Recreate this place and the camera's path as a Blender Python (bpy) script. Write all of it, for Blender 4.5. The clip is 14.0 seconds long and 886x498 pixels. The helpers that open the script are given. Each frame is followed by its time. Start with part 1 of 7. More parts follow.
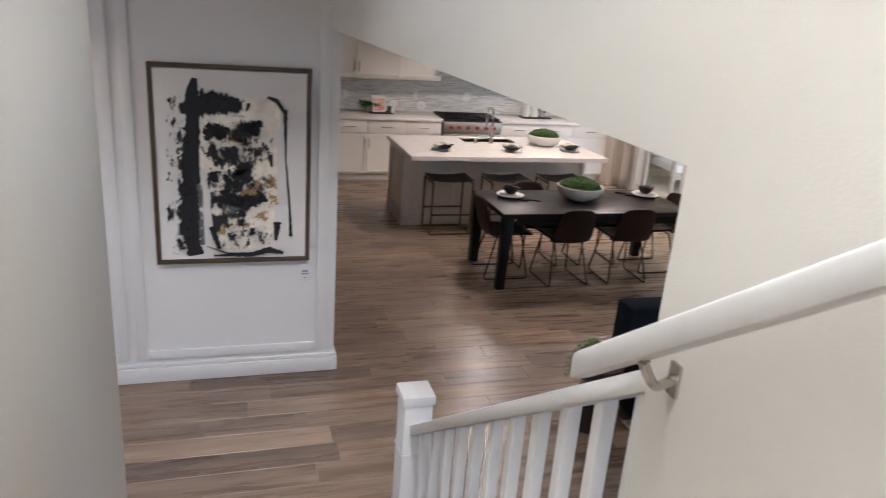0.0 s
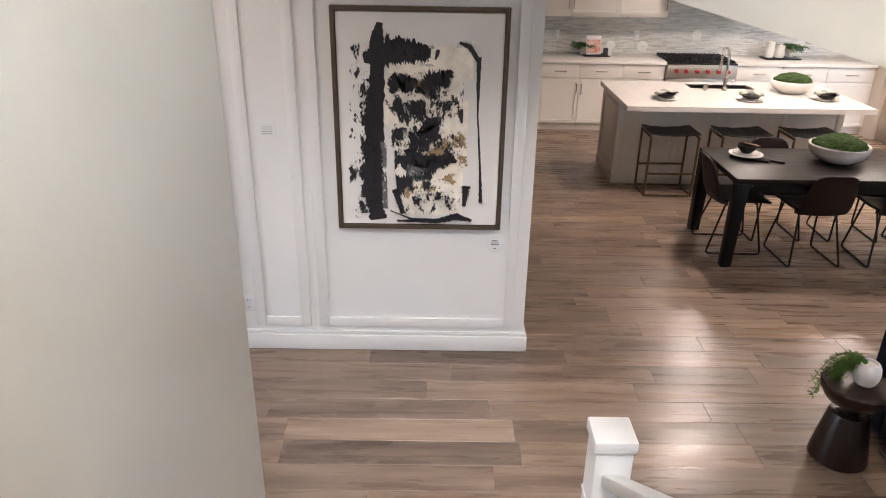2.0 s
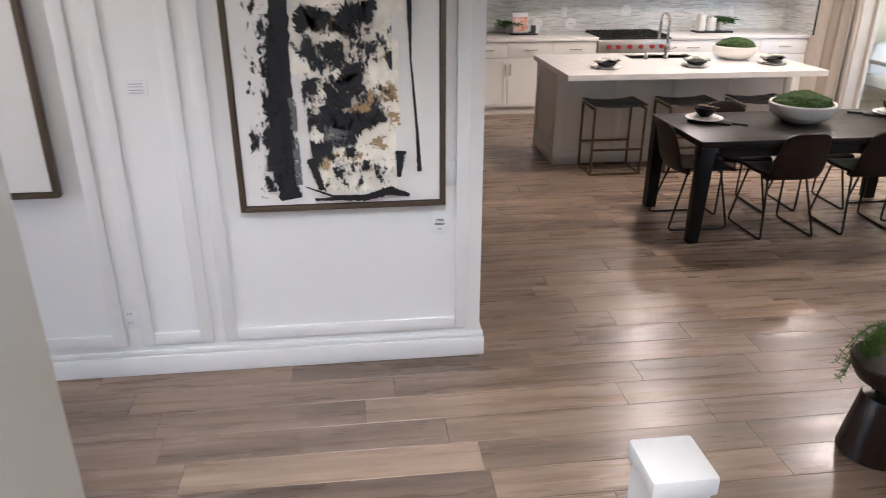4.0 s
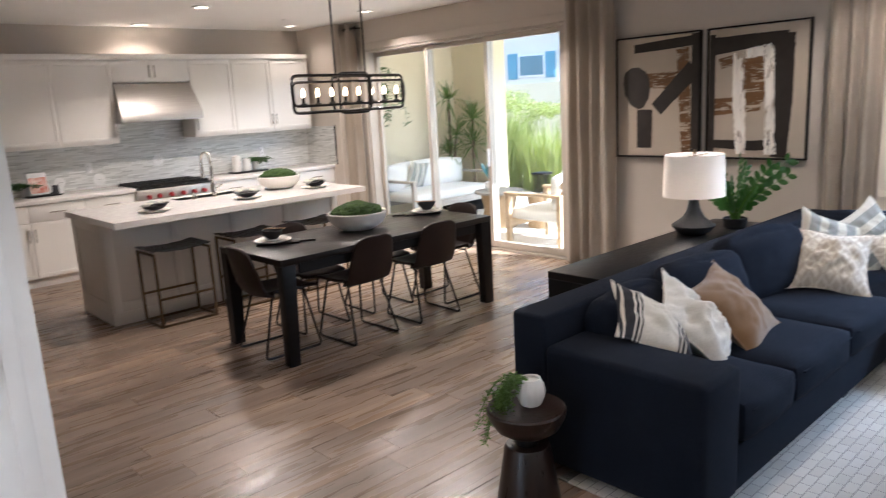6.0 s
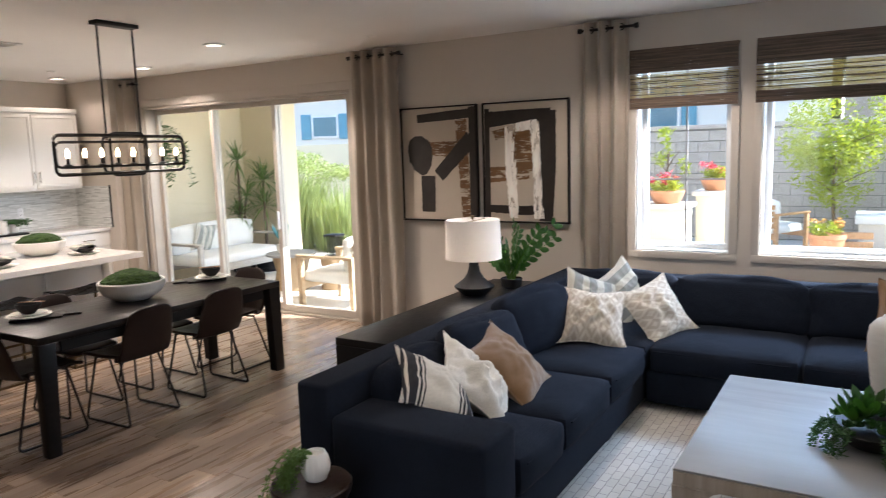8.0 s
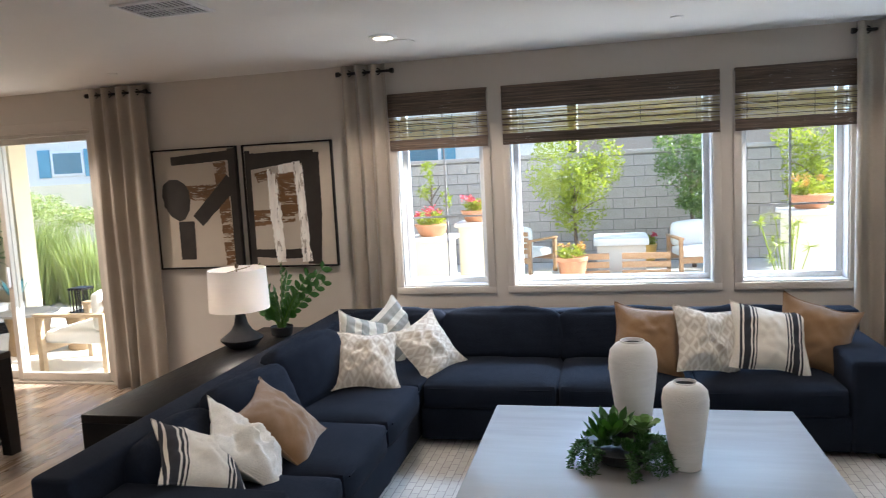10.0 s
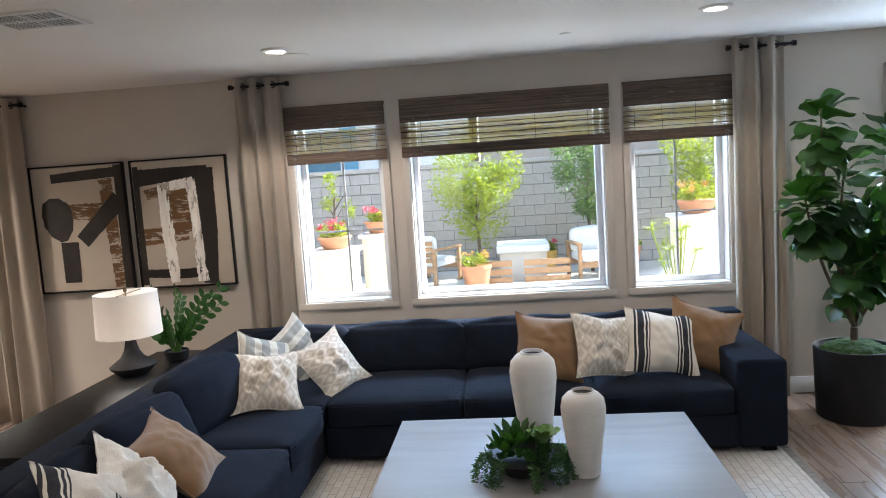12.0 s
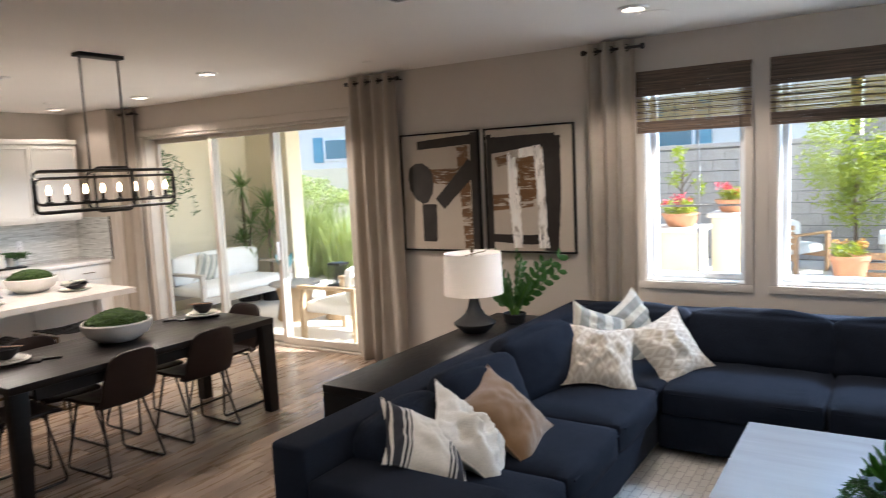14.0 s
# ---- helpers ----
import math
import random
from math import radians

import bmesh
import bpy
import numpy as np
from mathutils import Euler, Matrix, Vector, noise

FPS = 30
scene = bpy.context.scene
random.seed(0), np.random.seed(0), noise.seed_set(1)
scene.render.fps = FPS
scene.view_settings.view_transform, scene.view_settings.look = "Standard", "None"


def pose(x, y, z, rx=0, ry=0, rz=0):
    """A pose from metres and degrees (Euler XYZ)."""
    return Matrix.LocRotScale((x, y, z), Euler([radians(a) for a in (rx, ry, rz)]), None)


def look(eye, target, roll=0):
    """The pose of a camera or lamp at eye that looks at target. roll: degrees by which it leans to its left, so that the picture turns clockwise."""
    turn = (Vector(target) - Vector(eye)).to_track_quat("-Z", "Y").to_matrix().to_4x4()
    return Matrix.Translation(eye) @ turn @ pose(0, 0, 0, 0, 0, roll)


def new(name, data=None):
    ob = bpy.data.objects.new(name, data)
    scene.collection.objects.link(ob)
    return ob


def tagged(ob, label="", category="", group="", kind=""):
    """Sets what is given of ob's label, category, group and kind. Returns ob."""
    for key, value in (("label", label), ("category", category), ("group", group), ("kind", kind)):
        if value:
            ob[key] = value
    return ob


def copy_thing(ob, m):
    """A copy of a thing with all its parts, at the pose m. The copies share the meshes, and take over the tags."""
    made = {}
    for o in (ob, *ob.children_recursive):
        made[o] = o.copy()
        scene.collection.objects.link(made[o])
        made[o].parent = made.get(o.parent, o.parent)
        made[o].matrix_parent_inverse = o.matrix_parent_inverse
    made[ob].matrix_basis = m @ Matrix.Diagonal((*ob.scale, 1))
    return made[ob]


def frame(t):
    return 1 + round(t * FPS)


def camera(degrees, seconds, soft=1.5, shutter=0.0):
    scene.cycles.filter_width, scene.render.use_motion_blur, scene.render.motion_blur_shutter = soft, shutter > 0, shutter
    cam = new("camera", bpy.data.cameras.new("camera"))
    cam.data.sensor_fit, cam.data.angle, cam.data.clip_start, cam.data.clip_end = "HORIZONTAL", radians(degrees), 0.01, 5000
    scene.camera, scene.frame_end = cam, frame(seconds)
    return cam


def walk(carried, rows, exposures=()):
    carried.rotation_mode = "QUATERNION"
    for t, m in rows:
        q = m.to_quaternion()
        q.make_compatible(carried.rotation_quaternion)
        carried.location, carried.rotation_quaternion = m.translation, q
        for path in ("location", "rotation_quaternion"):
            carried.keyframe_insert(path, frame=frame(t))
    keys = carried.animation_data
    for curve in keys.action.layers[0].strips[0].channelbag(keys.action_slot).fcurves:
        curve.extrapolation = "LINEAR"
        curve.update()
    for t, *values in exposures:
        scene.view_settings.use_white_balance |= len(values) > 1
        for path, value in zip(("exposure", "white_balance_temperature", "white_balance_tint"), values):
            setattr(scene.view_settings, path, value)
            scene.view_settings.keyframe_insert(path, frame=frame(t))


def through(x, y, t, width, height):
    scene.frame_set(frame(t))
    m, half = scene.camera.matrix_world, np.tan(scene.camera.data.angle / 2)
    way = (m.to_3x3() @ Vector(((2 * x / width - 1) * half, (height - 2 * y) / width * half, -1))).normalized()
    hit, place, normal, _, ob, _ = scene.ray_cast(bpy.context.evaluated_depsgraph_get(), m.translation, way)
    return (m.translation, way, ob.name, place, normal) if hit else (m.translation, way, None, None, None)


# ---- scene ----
cam = camera(63.4, 14.0, soft=1.0, shutter=0.4)

PATH = [
    (0, (-0.736, -4.529, 2.517), (-0.154, -2.728, 1.87), 4.5),
    (0.5, (-0.624, -4.385, 2.515), (-0.303, -2.54, 1.813), 3.4),
    (1, (-0.559, -4.24, 2.521), (-0.45, -2.382, 1.788), 1.6),
    (1.5, (-0.558, -4.061, 2.513), (-0.537, -2.217, 1.739), 0.6),
    (2, (-0.565, -3.89, 2.449), (-0.55, -2.064, 1.631), 1.0),
    (4.5, (-0.602, -3.012, 1.823), (-0.202, -1.206, 1.063), -0.4),
    (5, (-0.567, -2.87, 1.709), (0.098, -1.103, 1.047), -1.2),
    (5.5, (-0.576, -2.807, 1.715), (0.443, -1.164, 1.202), -2.2),
    (6, (-0.614, -2.802, 1.716), (0.711, -1.36, 1.309), -3.2),
    (6.5, (-0.639, -2.838, 1.728), (0.797, -1.493, 1.367), -1.8),
    (7, (-0.637, -2.841, 1.737), (0.875, -1.57, 1.422), -1.5),
    (7.5, (-0.616, -2.855, 1.745), (0.988, -1.698, 1.451), -1.7),
    (8, (-0.569, -2.863, 1.762), (1.128, -1.841, 1.49), -1.8),
    (8.5, (-0.522, -2.846, 1.773), (1.264, -1.979, 1.53), -1.9),
    (9, (-0.511, -2.88, 1.796), (1.347, -2.174, 1.572), -2.3),
    (11.5, (-0.444, -2.882, 1.899), (1.532, -2.659, 1.686), -3.6),
    (12, (-0.453, -2.919, 1.894), (1.527, -2.727, 1.686), -3.8),
    (12.5, (-0.43, -2.937, 1.884), (1.544, -2.689, 1.687), -4.1),
    (13, (-0.349, -2.905, 1.919), (1.565, -2.364, 1.712), -3.5),
    (13.5, (-0.282, -2.84, 1.895), (1.526, -2.014, 1.673), -2.8),
    (14, (-0.26, -2.836, 1.835), (1.419, -1.772, 1.616), -2.7),
]
walk(cam, [(t, look(eye, target, roll)) for t, eye, target, roll in PATH], exposures=((0, 1.62, 5500, 15), (2.0, 2.12, 5800, 15), (5, 2.1, 5350, 13), (7, 2.05, 5600, 12), (9, 1.95, 5650, 11), (11.5, 2.02, 5600, 10), (14, 1.97, 5650, 11)))

# ---- world, sun, lamps ----
world = bpy.data.worlds.new("sky")
scene.world = world
world.use_nodes = True
SUN_EL, SUN_AZ = radians(37), radians(157)   # azimuth clockwise from +y
wn = world.node_tree
sky = wn.nodes.new("ShaderNodeTexSky")
sky.sky_type, sky.sun_disc = "NISHITA", False
sky.sun_elevation, sky.sun_rotation = SUN_EL, SUN_AZ
wn.nodes["Background"].inputs[1].default_value = 0.15
wn.links.new(sky.outputs[0], wn.nodes["Background"].inputs[0])


def lamp(name, kind, energy, color, m, **more):
    data = bpy.data.lights.new(name, kind)
    data.energy, data.color = energy, color
    for key, value in more.items():
        if key == "size":
            data.size = value
        elif key == "size_y":
            data.shape, data.size_y = "RECTANGLE", value
        elif key == "angle":
            data.angle = value
        elif key == "soft":
            data.shadow_soft_size = value
        elif key == "spot":
            data.spot_size, data.spot_blend = value, 0.35
        elif key == "disk":
            data.shape, data.size = "DISK", value
    ob = new(name, data)
    ob.matrix_world = m
    return ob


sun_way = Vector((math.sin(SUN_AZ) * math.cos(SUN_EL), math.cos(SUN_AZ) * math.cos(SUN_EL), math.sin(SUN_EL)))
lamp("sun", "SUN", 5.0, (1.0, 0.94, 0.85), look(sun_way * 30, (0, 0, 0)), angle=radians(0.5))
# stand-in daylight: stairwell from above without a window, the last living room window
DAY = (0.76, 0.88, 1.0)
lamp("stair_daylight", "AREA", 62, (1.0, 0.95, 0.86), look((-0.42, -4.5, 5.2), (-0.85, -3.7, 0)), size=0.6, size_y=1.8)
# unseen warm lamp added before the entry opening to brighten the panelled wall
lamp("entry_fill", "AREA", 5, (1.0, 0.88, 0.76), look((-3.85, -1.6, 1.5), (-0.6, -0.4, 1.0)), size=1.2, size_y=2.0)
lamp("side_daylight", "AREA", 20, DAY, look((5.30, -6.25, 1.45), (3.0, -5.0, 1.2)), size=0.75, size_y=1.1)
# added blue lamp outdoors above the sight line, brightens sofa, rug and table
lamp("window_daylight", "AREA", 95, (0.60, 0.79, 1.0), look((7.2, -2.9, 2.95), (3.0, -2.5, 0.4)), size=4.4, size_y=0.5)
WARM = (1.0, 0.80, 0.61)
# the last three lie out of view; both at x 1.55 are added fill
CANS = [(2.78, 5.85), (2.81, 4.29), (4.6, 5.55), (4.66, 4.03), (4.04, 2.22), (2.2, 2.43), (4.18, -1.47), (4.0, -4.18), (1.55, -1.5), (1.55, -4.2), (-2.1, -1.0)]
CAN_WATTS = [4, 29, 4, 29, 40, 42, 24, 15, 10, 5, 8]

# ---- materials ----
def nodes_of(name):
    m = bpy.data.materials.new(name)
    m.use_nodes = True
    nt = m.node_tree
    return m, nt, nt.nodes["Principled BSDF"]


def add(nt, kind, **ins):
    n = nt.nodes.new(kind)
    for k, v in ins.items():
        n.inputs[k.replace("_", " ")].default_value = v
    return n


def ramp(nt, src, stops):
    r = nt.nodes.new("ShaderNodeValToRGB")
    els = r.color_ramp.elements
    while len(els) < len(stops):
        els.new(0.5)
    for e, (p, c) in zip(els, stops):
        e.position, e.color = p, (*c, 1) if len(c) == 3 else c
    nt.links.new(src, r.inputs[0])
    return r.outputs[0]


def mapped(nt, stretch=(1, 1, 1), coord="Object"):
    tc, mp = nt.nodes.new("ShaderNodeTexCoord"), nt.nodes.new("ShaderNodeMapping")
    mp.inputs["Scale"].default_value = stretch
    nt.links.new(tc.outputs[coord], mp.inputs[0])
    return mp.outputs[0]


def noise_of(nt, vec, scale, detail=4, rough=0.55):
    n = add(nt, "ShaderNodeTexNoise", Scale=scale, Detail=detail, Roughness=rough)
    nt.links.new(vec, n.inputs["Vector"])
    return n.outputs["Fac"]


def bump(nt, bs, height, strength, dist=0.01):
    b = add(nt, "ShaderNodeBump", Strength=strength, Distance=dist)
    nt.links.new(height, b.inputs["Height"])
    nt.links.new(b.outputs[0], bs.inputs["Normal"])


def mat(name, c1, c2=None, scale=4, rough=0.5, metal=0.0, bump_s=0.1, bscale=80, stretch=(1, 1, 1), vary=0.06, sheen=0.0, trans=0.0, spec=0.5, bdist=0.004):
    """A surface with a slow change of colour, fine grain in the relief and an uneven gloss."""
    m, nt, bs = nodes_of(name)
    c2 = c2 or tuple(v * 0.86 for v in c1)
    vec = mapped(nt, stretch)
    nt.links.new(ramp(nt, noise_of(nt, vec, scale), [(0.3, c1), (0.72, c2)]), bs.inputs["Base Color"])
    fine = noise_of(nt, vec, bscale, 3)
    nt.links.new(ramp(nt, noise_of(nt, vec, scale * 2.3), [(0.3, (max(rough - vary, 0.02),) * 3), (0.7, (min(rough + vary, 1),) * 3)]), bs.inputs["Roughness"])
    bs.inputs["Metallic"].default_value = metal
    bs.inputs["Specular IOR Level"].default_value = spec
    if sheen:
        bs.inputs["Sheen Weight"].default_value = sheen
    if trans:
        bs.inputs["Transmission Weight"].default_value = trans
    if bump_s:
        bump(nt, bs, fine, bump_s, bdist)
    return m


def cloth(name, c1, c2, weave=420, rough=0.95, sheen=0.25, scale=5, spec=0.25):
    m, nt, bs = nodes_of(name)
    vec = mapped(nt)
    waves = []
    for axis in ("X", "Y", "Z"):
        w = add(nt, "ShaderNodeTexWave", Scale=weave / 6.3, Distortion=0.8, Detail=1)
        w.bands_direction = axis
        nt.links.new(vec, w.inputs["Vector"])
        waves.append(w.outputs["Fac"])
    mx = nt.nodes.new("ShaderNodeMath")
    mx.operation = "ADD"
    nt.links.new(waves[0], mx.inputs[0]); nt.links.new(waves[2], mx.inputs[1])
    soft = noise_of(nt, vec, scale, 5)
    mix = nt.nodes.new("ShaderNodeMix")
    mix.data_type = "RGBA"
    nt.links.new(ramp(nt, soft, [(0.3, c1), (0.7, c2)]), mix.inputs[6])
    mix.inputs[7].default_value = (*[v * 0.7 for v in c1], 1)
    nt.links.new(ramp(nt, noise_of(nt, vec, 160, 2), [(0.45, (0, 0, 0)), (0.75, (0.7, 0.7, 0.7))]), mix.inputs[0])
    nt.links.new(mix.outputs[2], bs.inputs["Base Color"])
    bs.inputs["Roughness"].default_value = rough
    bs.inputs["Sheen Weight"].default_value = sheen
    bs.inputs["Specular IOR Level"].default_value = spec
    bump(nt, bs, mx.outputs[0], 0.25, 0.002)
    return m


def wood(name, dark, light, axis=0, scale=1.0, rough=0.45, rand="", bump_s=0.15, spec=0.5, fine=1.0):
    """Grain along an axis. rand: vary piece by piece, by object or by island."""
    m, nt, bs = nodes_of(name)
    st = [9.0 * scale * fine] * 3
    st[axis] = 0.7 * scale
    vec = mapped(nt, tuple(st))
    shift = None
    if rand:
        info = nt.nodes.new("ShaderNodeObjectInfo" if rand == "object" else "ShaderNodeNewGeometry")
        shift = info.outputs["Random" if rand == "object" else "Random Per Island"]
        va = nt.nodes.new("ShaderNodeVectorMath")
        va.operation = "ADD"
        mu = nt.nodes.new("ShaderNodeMath")
        mu.operation, mu.inputs[1].default_value = "MULTIPLY", 37.0
        nt.links.new(shift, mu.inputs[0])
        nt.links.new(vec, va.inputs[0]); nt.links.new(mu.outputs[0], va.inputs[1])
        vec = va.outputs[0]
    grain = noise_of(nt, vec, 2.2, 6, 0.62)
    base = ramp(nt, grain, [(0.28, dark), (0.5, tuple((a + b) / 2 for a, b in zip(dark, light))), (0.72, light)])
    if shift:
        mix = nt.nodes.new("ShaderNodeMix")
        mix.data_type, mix.blend_type = "RGBA", "MULTIPLY"
        mix.inputs[0].default_value = 1
        nt.links.new(base, mix.inputs[6])
        nt.links.new(ramp(nt, shift, [(0.0, (0.66, 0.65, 0.65)), (0.5, (0.93, 0.91, 0.90)), (1.0, (1.2, 1.17, 1.12))]), mix.inputs[7])
        base = mix.outputs[2]
    nt.links.new(base, bs.inputs["Base Color"])
    nt.links.new(ramp(nt, noise_of(nt, vec, 5.0, 3), [(0.3, (rough - 0.07,) * 3), (0.7, (rough + 0.08,) * 3)]), bs.inputs["Roughness"])
    bs.inputs["Specular IOR Level"].default_value = spec
    bump(nt, bs, grain, bump_s, 0.003)
    return m


def glow(name, color, strength):
    m, nt, bs = nodes_of(name)
    bs.inputs["Emission Color"].default_value = (*color, 1)
    bs.inputs["Emission Strength"].default_value = strength
    return m


def glass(name, tint=(0.97, 0.99, 0.98)):
    m, nt, bs = nodes_of(name)
    nt.nodes.remove(bs)
    clear = add(nt, "ShaderNodeBsdfTransparent", Color=(*tint, 1))
    gloss = add(nt, "ShaderNodeBsdfGlossy", Roughness=0.02)
    face = nt.nodes.new("ShaderNodeLayerWeight")
    face.inputs[0].default_value = 0.5
    fres = nt.nodes.new("ShaderNodeMath")
    fres.operation, fres.inputs[1].default_value = "POWER", 4.0
    nt.links.new(face.outputs["Facing"], fres.inputs[0])
    low = nt.nodes.new("ShaderNodeMath")
    low.operation, low.inputs[1].default_value, low.inputs[2].default_value = "MULTIPLY_ADD", 0.6, 0.02
    nt.links.new(fres.outputs[0], low.inputs[0])
    fres = low
    mix = nt.nodes.new("ShaderNodeMixShader")
    nt.links.new(fres.outputs[0], mix.inputs[0])
    nt.links.new(clear.outputs[0], mix.inputs[1]); nt.links.new(gloss.outputs[0], mix.inputs[2])
    nt.links.new(mix.outputs[0], nt.nodes["Material Output"].inputs[0])
    return m


def leafy(name, c1, c2, rough=0.45, through=0.4, scale=6):
    """Leaf surface: gloss on top, part of the light passing through."""
    m = mat(name, c1, c2, scale, rough, bump_s=0.1, bscale=50)
    nt = m.node_tree
    bs = nt.nodes["Principled BSDF"]
    tr = add(nt, "ShaderNodeBsdfTranslucent", Color=(min(c1[0] * 1.9, 1), min(c1[1] * 1.9, 1), c1[2] * 0.8, 1))
    mx = nt.nodes.new("ShaderNodeMixShader")
    mx.inputs[0].default_value = through
    nt.links.new(bs.outputs[0], mx.inputs[1]); nt.links.new(tr.outputs[0], mx.inputs[2])
    nt.links.new(mx.outputs[0], nt.nodes["Material Output"].inputs[0])
    return m


M = {}
M["wall"] = mat("wall_paint", (0.575, 0.52, 0.455), (0.55, 0.495, 0.43), 1.5, 0.75, bump_s=0.12, bscale=240, spec=0.3)
M["stairwall"] = mat("pale_wall_paint", (0.77, 0.745, 0.685), (0.74, 0.715, 0.655), 1.2, 0.7, bump_s=0.14, bscale=240, spec=0.3)
M["ceiling"] = mat("ceiling_paint", (0.83, 0.80, 0.76), (0.80, 0.77, 0.73), 1.2, 0.85, bump_s=0.1, bscale=200, spec=0.2)
M["white"] = mat("white_paint", (0.80, 0.79, 0.77), (0.77, 0.76, 0.74), 2.0, 0.42, bump_s=0.04, bscale=90)
M["cabinet"] = mat("cabinet_paint", (0.78, 0.755, 0.71), (0.755, 0.73, 0.69), 1.6, 0.4, bump_s=0.03, bscale=90)
M["quartz"] = mat("quartz", (0.80, 0.77, 0.74), (0.74, 0.71, 0.68), 9, 0.14, bump_s=0.0)
M["plank"] = wood("floor_plank", (0.135, 0.093, 0.066), (0.405, 0.308, 0.230), 0, 0.6, 0.29, "object", 0.06, fine=0.72)
M["plank_rest"] = wood("floor_plank_joined", (0.135, 0.093, 0.066), (0.405, 0.308, 0.230), 0, 0.6, 0.29, "island", 0.06, fine=0.72)
M["underfloor"] = mat("underfloor", (0.06, 0.045, 0.035), rough=0.9)
M["navy"] = cloth("navy_linen", (0.0105, 0.0135, 0.0215), (0.0150, 0.0190, 0.0295), 500, 0.95, 0.02, spec=0.05)
M["black"] = mat("black_stain", (0.006, 0.0055, 0.0055), (0.010, 0.009, 0.009), 6, 0.40, bump_s=0.06, stretch=(1, 6, 6), spec=0.22)
M["tabletop"] = wood("dark_table_wood", (0.009, 0.0072, 0.0065), (0.022, 0.0175, 0.0155), 0, 1.4, 0.36, bump_s=0.03, spec=0.22)
M["leather"] = mat("brown_leather", (0.020, 0.0105, 0.008), (0.013, 0.007, 0.006), 7, 0.45, bump_s=0.3, bscale=260, bdist=0.002, spec=0.3)
M["iron"] = mat("black_iron", (0.015, 0.014, 0.014), (0.025, 0.022, 0.02), 12, 0.45, 0.6, bump_s=0.08)
M["bronze"] = mat("bronze", (0.20, 0.145, 0.085), (0.12, 0.085, 0.05), 14, 0.4, 0.9, bump_s=0.06)
M["steel"] = mat("brushed_steel", (0.46, 0.44, 0.41), (0.40, 0.38, 0.355), 3, 0.42, 1.0, bump_s=0.06, stretch=(1, 1, 40), bscale=30)
M["nickel"] = mat("nickel", (0.55, 0.52, 0.47), None, 5, 0.25, 1.0, bump_s=0)
M["earth"] = mat("dry_earth", (0.24, 0.19, 0.13), (0.17, 0.14, 0.09), 0.4, 0.95)
M["greyteak"] = wood("weathered_teak", (0.34, 0.31, 0.27), (0.50, 0.46, 0.41), 0, 1.2, 0.6)
M["paleteak"] = wood("pale_teak", (0.42, 0.30, 0.18), (0.58, 0.44, 0.29), 0, 1.2, 0.55)
M["wicker"] = mat("wicker", (0.40, 0.28, 0.16), (0.26, 0.17, 0.09), 60, 0.7, bump_s=0.6)
M["blueleaf"] = mat("blue_agave", (0.10, 0.30, 0.33), None, 6, 0.5)
M["knob"] = mat("red_knob", (0.33, 0.02, 0.025), None, 6, 0.3, bump_s=0)
M["curtain"] = cloth("linen_curtain", (0.40, 0.345, 0.28), (0.34, 0.29, 0.235), 300, 0.95, 0.3, 2.5)
M["woven"] = wood("woven_wood", (0.055, 0.038, 0.026), (0.17, 0.12, 0.085), 1, 3.0, 0.7, "object", 0.3)
M["reed_pale"] = leafy("pale_reed", (0.36, 0.30, 0.25), (0.28, 0.23, 0.19), 0.7, 0.45)
M["glass"] = glass("window_glass")
M["alu"] = mat("beige_frame", (0.52, 0.47, 0.40), None, 4, 0.45, bump_s=0.03)
M["vinyl"] = mat("white_vinyl", (0.80, 0.80, 0.80), None, 3, 0.35, bump_s=0.02)
M["walnut"] = wood("walnut", (0.009, 0.005, 0.004), (0.032, 0.0155, 0.010), 2, 1.6, 0.33)
M["whitewash"] = wood("whitewashed_wood", (0.215, 0.210, 0.206), (0.250, 0.244, 0.239), 1, 0.5, 0.44, bump_s=0.03, spec=0.3, fine=0.7)
M["tablebody"] = wood("grey_oak", (0.25, 0.205, 0.16), (0.40, 0.34, 0.28), 2, 1.0, 0.5)
M["ceramic"] = mat("matt_white_ceramic", (0.78, 0.76, 0.72), (0.72, 0.70, 0.66), 14, 0.62, bump_s=0.25, bscale=120)
M["charcoal"] = mat("charcoal_ceramic", (0.007, 0.007, 0.008), (0.013, 0.0125, 0.013), 12, 0.6, bump_s=0.2, bscale=120, spec=0.3)
M["moss"] = mat("moss", (0.05, 0.10, 0.012), (0.012, 0.035, 0.006), 30, 0.95, bump_s=0.9, bscale=120, bdist=0.02)
M["leaf"] = leafy("green_leaf", (0.035, 0.10, 0.018), (0.02, 0.062, 0.012), 0.38, 0.2, 9)
M["fern"] = leafy("soft_green_leaf", (0.09, 0.17, 0.03), (0.05, 0.11, 0.02), 0.5, 0.3, 9)
M["spike"] = leafy("spiky_green_leaf", (0.10, 0.17, 0.05), (0.06, 0.11, 0.035), 0.45, 0.35)
M["darkleaf"] = leafy("dark_green_leaf", (0.030, 0.085, 0.014), (0.014, 0.045, 0.009), 0.33, 0.3, 9)
M["trunk"] = mat("bark", (0.17, 0.12, 0.08), (0.09, 0.065, 0.045), 22, 0.85, bump_s=0.5, bscale=60)
M["soil"] = mat("soil", (0.03, 0.02, 0.014), None, 30, 0.95, bump_s=0.6)
M["stucco"] = mat("cream_stucco", (0.72, 0.64, 0.48), (0.68, 0.60, 0.44), 2, 0.9, bump_s=0.4, bscale=160)
M["patio"] = mat("pale_concrete", (0.66, 0.61, 0.54), (0.58, 0.53, 0.46), 1.4, 0.8, bump_s=0.2)
M["soft_white"] = cloth("white_cushion", (0.78, 0.77, 0.74), (0.72, 0.71, 0.68), 300)
